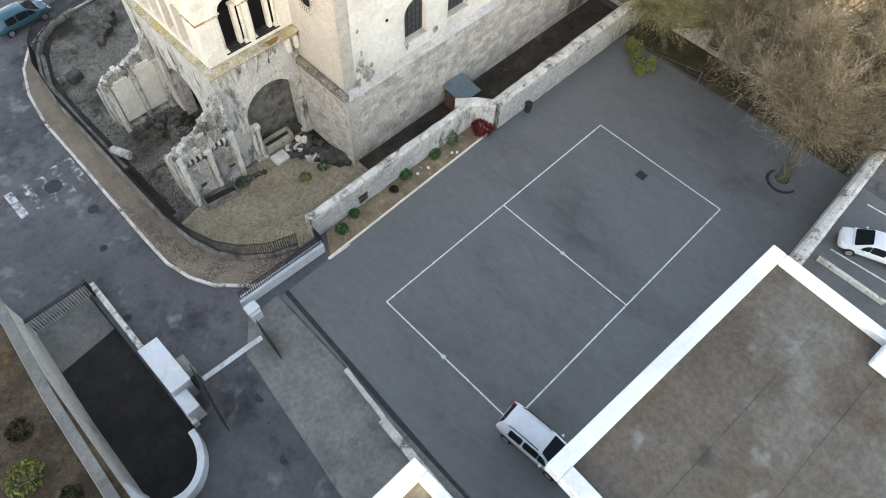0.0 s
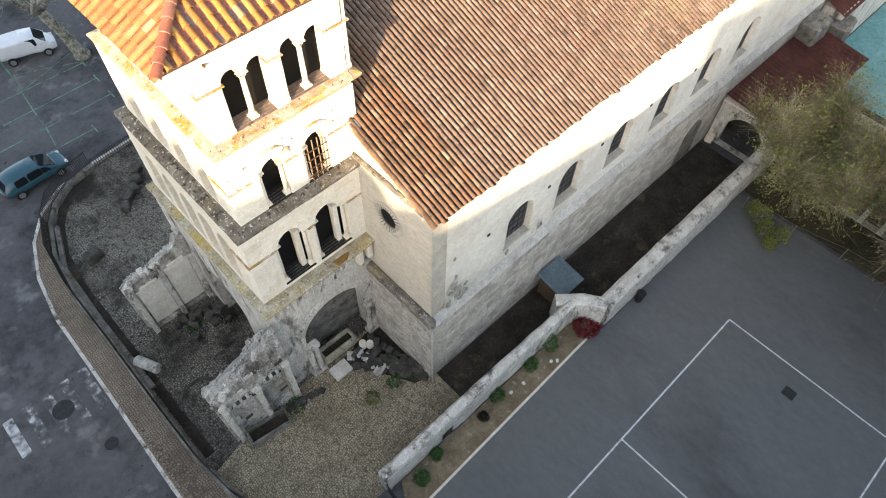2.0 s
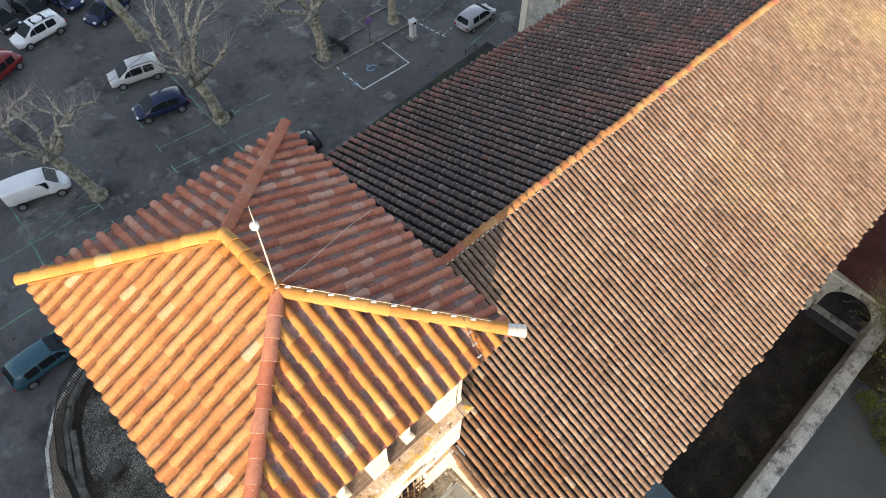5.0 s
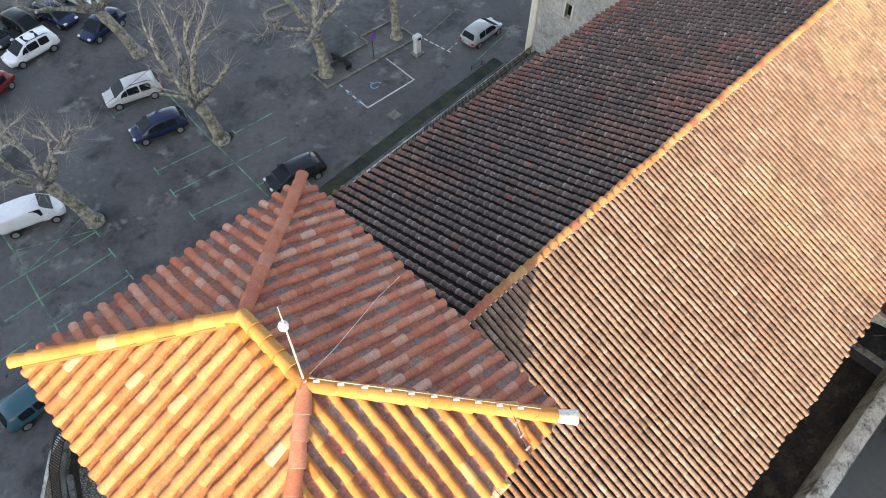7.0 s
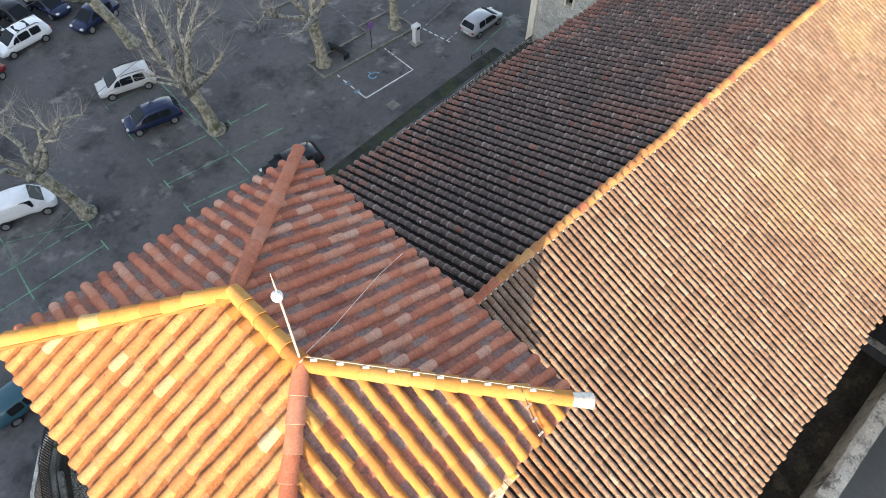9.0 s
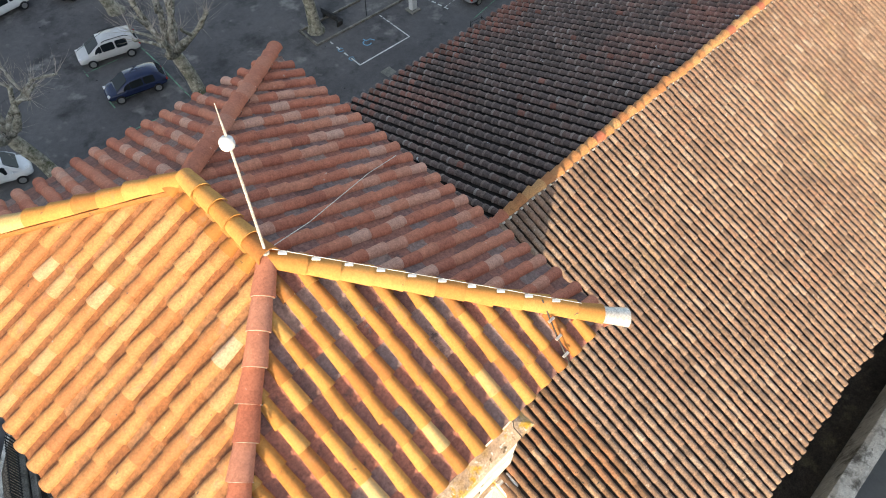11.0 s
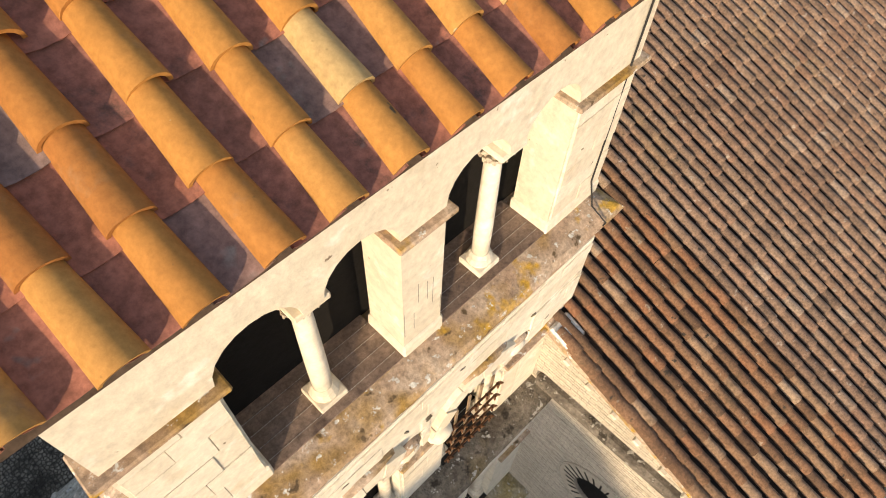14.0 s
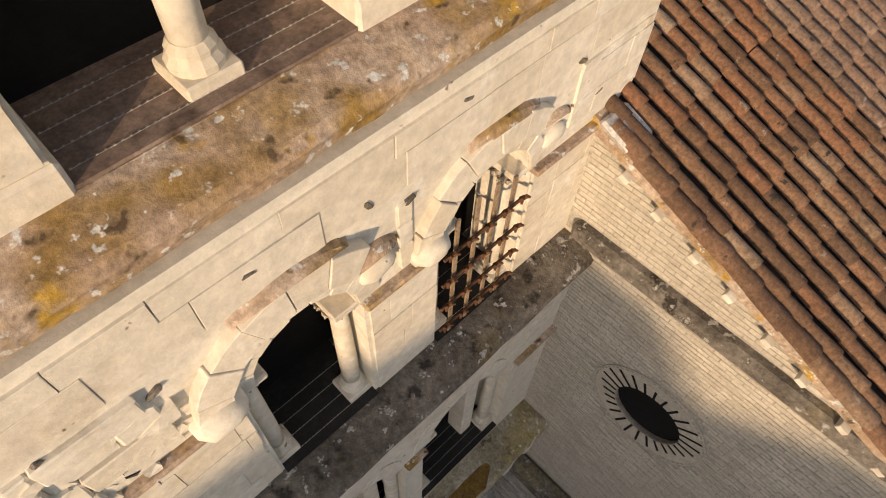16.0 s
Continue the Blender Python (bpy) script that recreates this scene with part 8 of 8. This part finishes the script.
tagged(obj("manhole_cover", boxes((24.75, 25.6, 40.06, 41.0, -1, ground_z(25, 40.5) + 0.02), bevel=0.01), M_PAVED), "square grey drain lid in the tarmac", "drain cover")
isl = [(23.36, 46.38), (32.9, 46.17), (32.7, 49.5), (29.35, 49.6), (29.3, 48.6), (23.43, 48.68)]
bm = bmesh.new()
for a, b in zip(isl, isl[1:] + isl[:1]):
    a, b = Vector(a), Vector(b)
    d = (b - a).normalized()
    s = Vector((-d.y, d.x)) * 0.14
    prism([a[:], b[:], (b + s)[:], (a + s)[:]], -1.1, -0.76, bm)
tagged(obj("kerb_island", bm, M_STONE_GREY), "grey kerb round a tree island", "kerb", kind="structure")
kerb_u = [(28.2, 57.3), (26.88, 57.56), (25.79, 57.76), (25.21, 57.43), (25.07, 56.91), (25.35, 56.4), (26.05, 56.26), (27.6, 56.1)]
bm = strip(kerb_u, 0.24, -0.9, 0.0)
for f in bmesh.ops.extrude_face_region(bm, geom=bm.faces[:])["geom"]:
    if isinstance(f, bmesh.types.BMVert):
        f.co.z += 0.16
tagged(obj("traffic_island", bm, M_PAVED), "pale kerb round a small traffic island", "kerb", kind="structure")
be = thing("bench", "dark slatted bench under the plane tree", "bench", at=pose(26.1, 47.9, PZ, 0, 0, 95))
for k in range(4):
    part("seat_slat", boxes((-0.9, 0.9, -0.25 + 0.13 * k, -0.15 + 0.13 * k, 0.42, 0.46)), M_RUBBER, be)
for k in range(3):
    part("back_slat", boxes((-0.9, 0.9, 0.28, 0.32, 0.55 + 0.14 * k, 0.65 + 0.14 * k)), M_RUBBER, be)
for x in (-0.75, 0.75):
    part("leg", boxes((x - 0.04, x + 0.04, -0.25, 0.3, 0, 0.42)), M_IRON, be)
sg = thing("road_sign", "round purple sign on a thin pole", "road sign", at=pose(28.4, 46.7, PZ))
part("pole", lathe([(0.03, 0), (0.03, 2.4)], 8), M_IRON, sg)
bm = bmesh.new()
tube(bm, [(0, -0.05, 2.2), (0, -0.02, 2.2)], 0.33, 18)
part("plate", bm, M_PURPLE, sg)
pm = thing("parking_meter", "white ticket machine on the pavement", "parking meter", at=pose(31.5, 44.8, PZ))
part("base", boxes((-0.45, 0.45, -0.45, 0.45, -0.02, 0.12), bevel=0.03), M_PAVED, pm)
part("body", boxes((-0.26, 0.26, -0.22, 0.22, 0.12, 1.35), bevel=0.04), M_WHITE, pm)
part("head", boxes((-0.34, 0.34, -0.28, 0.28, 1.35, 1.75), bevel=0.06), M_WHITE, pm)
part("screen", boxes((-0.15, 0.15, -0.295, -0.275, 1.45, 1.65)), M_GLASS, pm)
wire = bmesh.new()
tube(wire, [(-4, 47, 5.2), (3, 48.2, 4.6), (8, 49, 4.9), (14, 49.5, 6.0)], 0.015, 5)
railing([(33.06, 40.09), (34.15, 40.01), (33.98, 38.29)], ground_z(33.5, 39.5), 0.55, 0.6, "low dark iron barrier beside the church fence", M_IRON)
tagged(obj("overhead_cable", wire, M_IRON), "thin black cable hung between the trees", "cable")

# stone building on the far side of the nave
nb = thing("stone_building", "grey stone building with a small window beside the nave", "building")
nb_wall = part("wall", wall(WEST(38.0), rect(27.2, 38.6, -1, 9.5), [rect(35.05, 35.6, 4.3, 5.4)], 0.6), M_MORTAR, nb)
for u0, u1, z0, z1 in ((29.5, 34.85, 0.0, 9.4), (35.8, 38.0, 0.0, 9.4), (34.85, 35.8, 5.6, 9.4), (34.85, 35.8, 0.0, 4.1)):
    stone_face(nb_wall, Matrix.Translation((38.0, 0, 0)) @ FACE_W, u0, u1, z0, z1, 0.26, 0.25, 0.6, 0.03, M_BLOCKWALL)
part("side_wall", boxes((38.6, 52, 38.0, 38.6, -1, 9.5)), M_BLOCKWALL, nb)
part("quoin", boxes((37.9, 38.5, 38.1, 38.72, -1, 9.5), bevel=0.04), M_STONE, nb, "pale corner stones")
part("roof", boxes((37.7, 52, 27, 39, 9.5, 9.75)), M_TILE_DARK, nb)
part("window", boxes((38.35, 38.4, 35.05, 35.6, 4.3, 5.4)), M_GLASS, nb)
part("window_frame", boxes((37.94, 38.1, 34.9, 35.05, 4.15, 5.55), (37.94, 38.1, 35.6, 35.75, 4.15, 5.55)), M_STONE, nb)


# ---- vehicles ----
def car(at, rz, L, W, H, paint_m, label, kind="hatch", rails=False, plate_c=None):
    """A car facing local +x: lofted body, glasshouse, roof, pillars, wheels, lamps and mirrors."""
    t = thing("van" if kind == "van" else "car", label, "van" if kind == "van" else "car", "parked vehicles", pose(*at, 0, 0, rz))
    h, w = L / 2, W / 2
    belt = 0.6 * H if kind != "van" else 0.6 * H
    if kind == "van":
        st = [(-h, 0.35, 0.9 * H, 0.9), (-h + 0.06, 0.25, 0.97 * H, 0.97), (-0.05 * L, 0.22, 0.98 * H, 1.0), (0.12 * L, 0.22, 0.97 * H, 1.0), (0.16 * L, 0.22, belt + 0.05, 1.0),
              (0.3 * L, 0.22, belt, 0.99), (0.42 * L, 0.22, belt - 0.18, 0.95), (0.48 * L, 0.25, 0.42 * H, 0.82), (h, 0.32, 0.34 * H, 0.55)]
        cab = [(0.06 * L, 0.98 * H), (0.15 * L, 0.98 * H), (0.335 * L, belt - 0.02)]
    else:
        st = [(-h, 0.36, belt - 0.1, 0.82), (-h + 0.1, 0.27, belt, 0.94), (-0.36 * L, 0.22, belt + 0.02, 1.0), (-0.1 * L, 0.2, belt + 0.01, 1.0), (0.12 * L, 0.2, belt - 0.01, 1.0), (0.22 * L, 0.2, belt - 0.05, 0.99),
              (0.34 * L, 0.22, belt - 0.08, 0.98), (0.43 * L, 0.23, belt - 0.15, 0.93), (h - 0.1, 0.25, belt - 0.25, 0.84), (h, 0.3, belt - 0.36, 0.66)]
    bm = bmesh.new()
    rings = []
    for x, z0, z1, k in st:
        a = w * k
        c = min(0.1, (z1 - z0) * 0.25)
        mid = z0 + (z1 - z0) * 0.55
        rings.append([bm.verts.new((x, y, z)) for y, z in ((-a * 0.93, z0), (-a, mid), (-a * 0.97, z1 - c), (-a * 0.9, z1), (-a * 0.4, z1 + 0.025), (a * 0.4, z1 + 0.025), (a * 0.9, z1), (a * 0.97, z1 - c), (a, mid), (a * 0.93, z0))])
    n = len(rings[0])
    for p, q in zip(rings, rings[1:]):
        for k in range(n):
            bm.faces.new((p[k], p[(k + 1) % n], q[(k + 1) % n], q[k]))
    bm.faces.new(rings[0]), bm.faces.new(rings[-1][::-1])
    body = part("body", bm, paint_m, t, smooth=True)
    sub = body.modifiers.new("rounding", "SUBSURF")
    sub.levels = sub.render_levels = 2
    # glasshouse: a loft from the scuttle over the roof to the tail, with the windows lying a few millimetres proud of it
    tall = kind in ("estate", "suv", "van")
    zb = belt - 0.03
    if kind == "van":
        cabin = [(0.37 * L, zb, 0.0), (0.2 * L, H - 0.09, 0.86), (0.02 * L, H - 0.02, 0.9), (-0.02 * L, H - 0.01, 0.9), (-0.04 * L, H - 0.02, 0.9)]
    else:
        cabin = [(0.33 * L, zb, 0.0), (0.1 * L, H - 0.07, 0.78), (-0.08 * L, H - 0.01, 0.785), (-0.27 * L, H - 0.03, 0.78), (-0.43 * L if tall else -0.4 * L, H - 0.1, 0.76), (-0.49 * L if tall else -0.485 * L, zb, 0.0)]

    def section(x, z, k):
        if k == 0.0:
            return [Vector((x, y, zb + d)) for y, d in ((0.93 * w, 0.0), (0.8 * w, 0.004), (0.6 * w, 0.008), (0, 0.01), (-0.6 * w, 0.008), (-0.8 * w, 0.004), (-0.93 * w, 0.0))]
        return [Vector((x, y, zz)) for y, zz in ((0.95 * w, zb), (k * w, z - 0.07), (k * w - 0.1, z), (0, z + 0.012), (-k * w + 0.1, z), (-k * w, z - 0.07), (-0.95 * w, zb))]

    rg = [section(*c) for c in cabin]
    bm = bmesh.new()
    vr = [[bm.verts.new(p) for p in ring] for ring in rg]
    for p, q in zip(vr, vr[1:]):
        for k in range(6):
            bm.faces.new((p[k], q[k], q[k + 1], p[k + 1]))
    if kind == "van":
        bm.faces.new(vr[-1])
    part("cabin", bm, paint_m, t, "painted roof and pillars", True)
    zr = H

    def pane(name, a, b, c, d, u0=0.06, u1=0.94, v0=0.1, v1=0.92):
        """A window in the quad a, b (below) and d, c (above), inset and set proud."""
        at = lambda u, v: a.lerp(b, u).lerp(d.lerp(c, u), v)
        n = (b - a).cross(d - a).normalized()
        if n.dot(at(0.5, 0.5) - Vector((-0.1 * L, 0, belt))) < 0:
            n = -n
        bm = bmesh.new()
        q = [(u0, v0), (u1, v0), (u1, v1), (u0, v1)]
        lo_, hi_ = [bm.verts.new(at(u, v) - n * 0.04) for u, v in q], [bm.verts.new(at(u, v) + n * 0.03) for u, v in q]
        bm.faces.new(hi_), bm.faces.new(lo_[::-1])
        for k in range(4):
            bm.faces.new((lo_[k], lo_[(k + 1) % 4], hi_[(k + 1) % 4], hi_[k]))
        bmesh.ops.bevel(bm, geom=[e for e in bm.edges if abs((e.verts[0].co - e.verts[1].co).dot(n)) > 0.04], offset=0.05, segments=2, affect="EDGES")
        part(name, bm, M_GLASS, t, "dark tinted glass")

    A, B = rg[0], rg[1]
    pane("windscreen", A[1], A[5], B[4], B[2], 0.02, 0.98, 0.08, 0.97)
    for a, b in ((0, 1), (6, 5)):
        pane("side_window", rg[0][a], rg[1][a], rg[1][b], rg[0][a].lerp(rg[1][b], 0.45), 0.42, 0.99, 0.08, 0.94) if kind != "van" else None
        pane("side_window", rg[1][a], rg[2][a].lerp(rg[3][a], 0.2), rg[2][b].lerp(rg[3][b], 0.2), rg[1][b], 0.02, 0.95, 0.08, 0.97)
        if kind != "van":
            pane("side_window", rg[2][a].lerp(rg[3][a], 0.25), rg[3][a].lerp(rg[4][a], 0.3), rg[3][b].lerp(rg[4][b], 0.3), rg[2][b].lerp(rg[3][b], 0.25), 0.015, 0.97, 0.08, 0.96)
    if kind != "van":
        pane("rear_window", rg[-1][1], rg[-1][5], rg[-2][4], rg[-2][2], 0.03, 0.97, 0.2, 0.96)
    if "sunroof" in label:
        pane("sunroof", rg[3][2], rg[3][4], rg[1][4], rg[1][2], 0.1, 0.9, 0.15, 0.85)
    for x in (-0.31 * L, 0.31 * L):
        for s in (-1, 1):
            bm = bmesh.new()
            tube(bm, [(x, s * (w - 0.2), 0.32), (x, s * (w + 0.01), 0.32)], 0.32, 16)
            wh = part("wheel", bm, M_RUBBER, t, "black tyre")
            bm = bmesh.new()
            tube(bm, [(x, s * (w - 0.05), 0.32), (x, s * (w + 0.02), 0.32)], 0.21, 12)
            part("rim", bm, M_RIM, wh)
    zl = belt - 0.22
    for s in (-1, 1):
        part("headlight", boxes((h - 0.34, h - 0.06, s * w * 0.62 - 0.14, s * w * 0.62 + 0.14, zl - 0.12, zl + 0.03), bevel=0.03), M_LAMP, t)
        part("tail_light", boxes((-h - 0.01, -h + 0.12, s * w * 0.74 - 0.1, s * w * 0.74 + 0.1, zl - 0.05, zl + (0.25 if kind != "hatch" else 0.12)), bevel=0.02), M_TAIL, t)
        mx = 0.17 * L if kind != "van" else 0.26 * L
        part("mirror", boxes((mx - 0.06, mx + 0.06, s * (w + 0.1) - 0.08, s * (w + 0.1) + 0.08, belt - 0.02, belt + 0.12), bevel=0.02), paint_m, t)
        if rails:
            bm = bmesh.new()
            tube(bm, [(-0.36 * L, s * w * 0.68, zr - 0.1), (-0.3 * L, s * w * 0.7, zr + 0.03), (0.0, s * w * 0.7, zr + 0.05), (0.06 * L, s * w * 0.68, zr - 0.06)], 0.025, 6)
            part("roof_rail", bm, M_RUBBER, t)
    part("number_plate", boxes((-h - 0.015, -h + 0.01, -0.25, 0.25, 0.55, 0.66)), M_WHITE, t)
    return t


P_SILVER, P_WHITE, P_NAVY = paint("silver_paint", (0.62, 0.64, 0.66)), paint("white_paint", (0.75, 0.76, 0.78)), paint("navy_paint", (0.012, 0.02, 0.06))
P_BLACK, P_TEAL, P_RED = paint("black_paint", (0.012, 0.013, 0.016)), paint("teal_blue_paint", (0.035, 0.095, 0.125)), paint("red_paint", (0.2, 0.02, 0.02))
P_GREY, P_PEWTER = paint("pale_grey_paint", (0.5, 0.5, 0.5)), paint("pewter_paint", (0.34, 0.35, 0.37))
car((0.0, -11.5, 0), -86, 4.4, 1.78, 1.72, P_SILVER, "silver estate car with roof rails on the court", "estate", True)
car((-3.9, 36.75, ground_z(-3.9, 36.7)), 4, 4.3, 1.76, 1.5, P_TEAL, "blue-green hatchback parked by the railing")
car((1.2, 49.4, PZ), -13, 4.1, 1.75, 1.8, P_WHITE, "white delivery van parked under a plane tree", "van")
car((11.5, 51.1, PZ), 167, 4.1, 1.75, 1.48, P_NAVY, "dark navy hatchback in the car park")
car((12.0, 55.7, PZ), 166, 4.3, 1.8, 1.62, P_GREY, "pale grey SUV in the car park", "suv", True)
car((15.9, 40.5, ground_z(16, 40.5)), 169, 4.3, 1.76, 1.45, P_BLACK, "glossy black car parked close to the church")
car((36.85, 42.6, ground_z(37, 42.6)), 4, 4.0, 1.72, 1.48, P_PEWTER, "silver hatchback parked near the stone building")
car((8.6, 65.7, PZ), 187, 4.4, 1.8, 1.65, P_WHITE, "white SUV with a black sunroof in the far row", "suv", True)
car((9.6, 69.3, PZ), -76, 4.2, 1.76, 1.46, P_BLACK, "black car in the far parking row")
car((12.1, 68.8, PZ), -75, 4.2, 1.76, 1.5, P_NAVY, "dark blue car in the far parking row")
car((14.2, 64.7, PZ), 198, 4.2, 1.76, 1.5, P_NAVY, "dark blue hatchback in the far parking row")
car((14.8, 69.6, PZ), -75, 4.3, 1.78, 1.55, P_WHITE, "white car in the far parking row")
car((4.2, 63.2, PZ), 205, 4.0, 1.74, 1.48, P_RED, "dark red car in the far parking row")
car((7.0, 69.6, PZ), -76, 4.2, 1.76, 1.46, P_BLACK, "black car in the far parking row")
car((-4.6, 50.6, PZ), -13, 4.0, 1.74, 1.48, P_TEAL, "pale blue car at the edge of the car park")
car((24.05, -18.1, 0), 111, 4.2, 1.76, 1.5, P_WHITE, "white hatchback in the school parking")
for x in (22.5, 27.5, 32.5):
    line("parking_line", [(x, -16.3), (x + 0.4, -20.8)], 0.12, M_LINE, 0.004, "white painted parking line")
bm = boxes((21.05, 21.3, -20.4, -16.03, 0, 0.35), bevel=0.03)
tagged(obj("kerb_parking", bm, M_STONE_OLD), "low stone kerb in the school parking", "kerb", kind="structure")
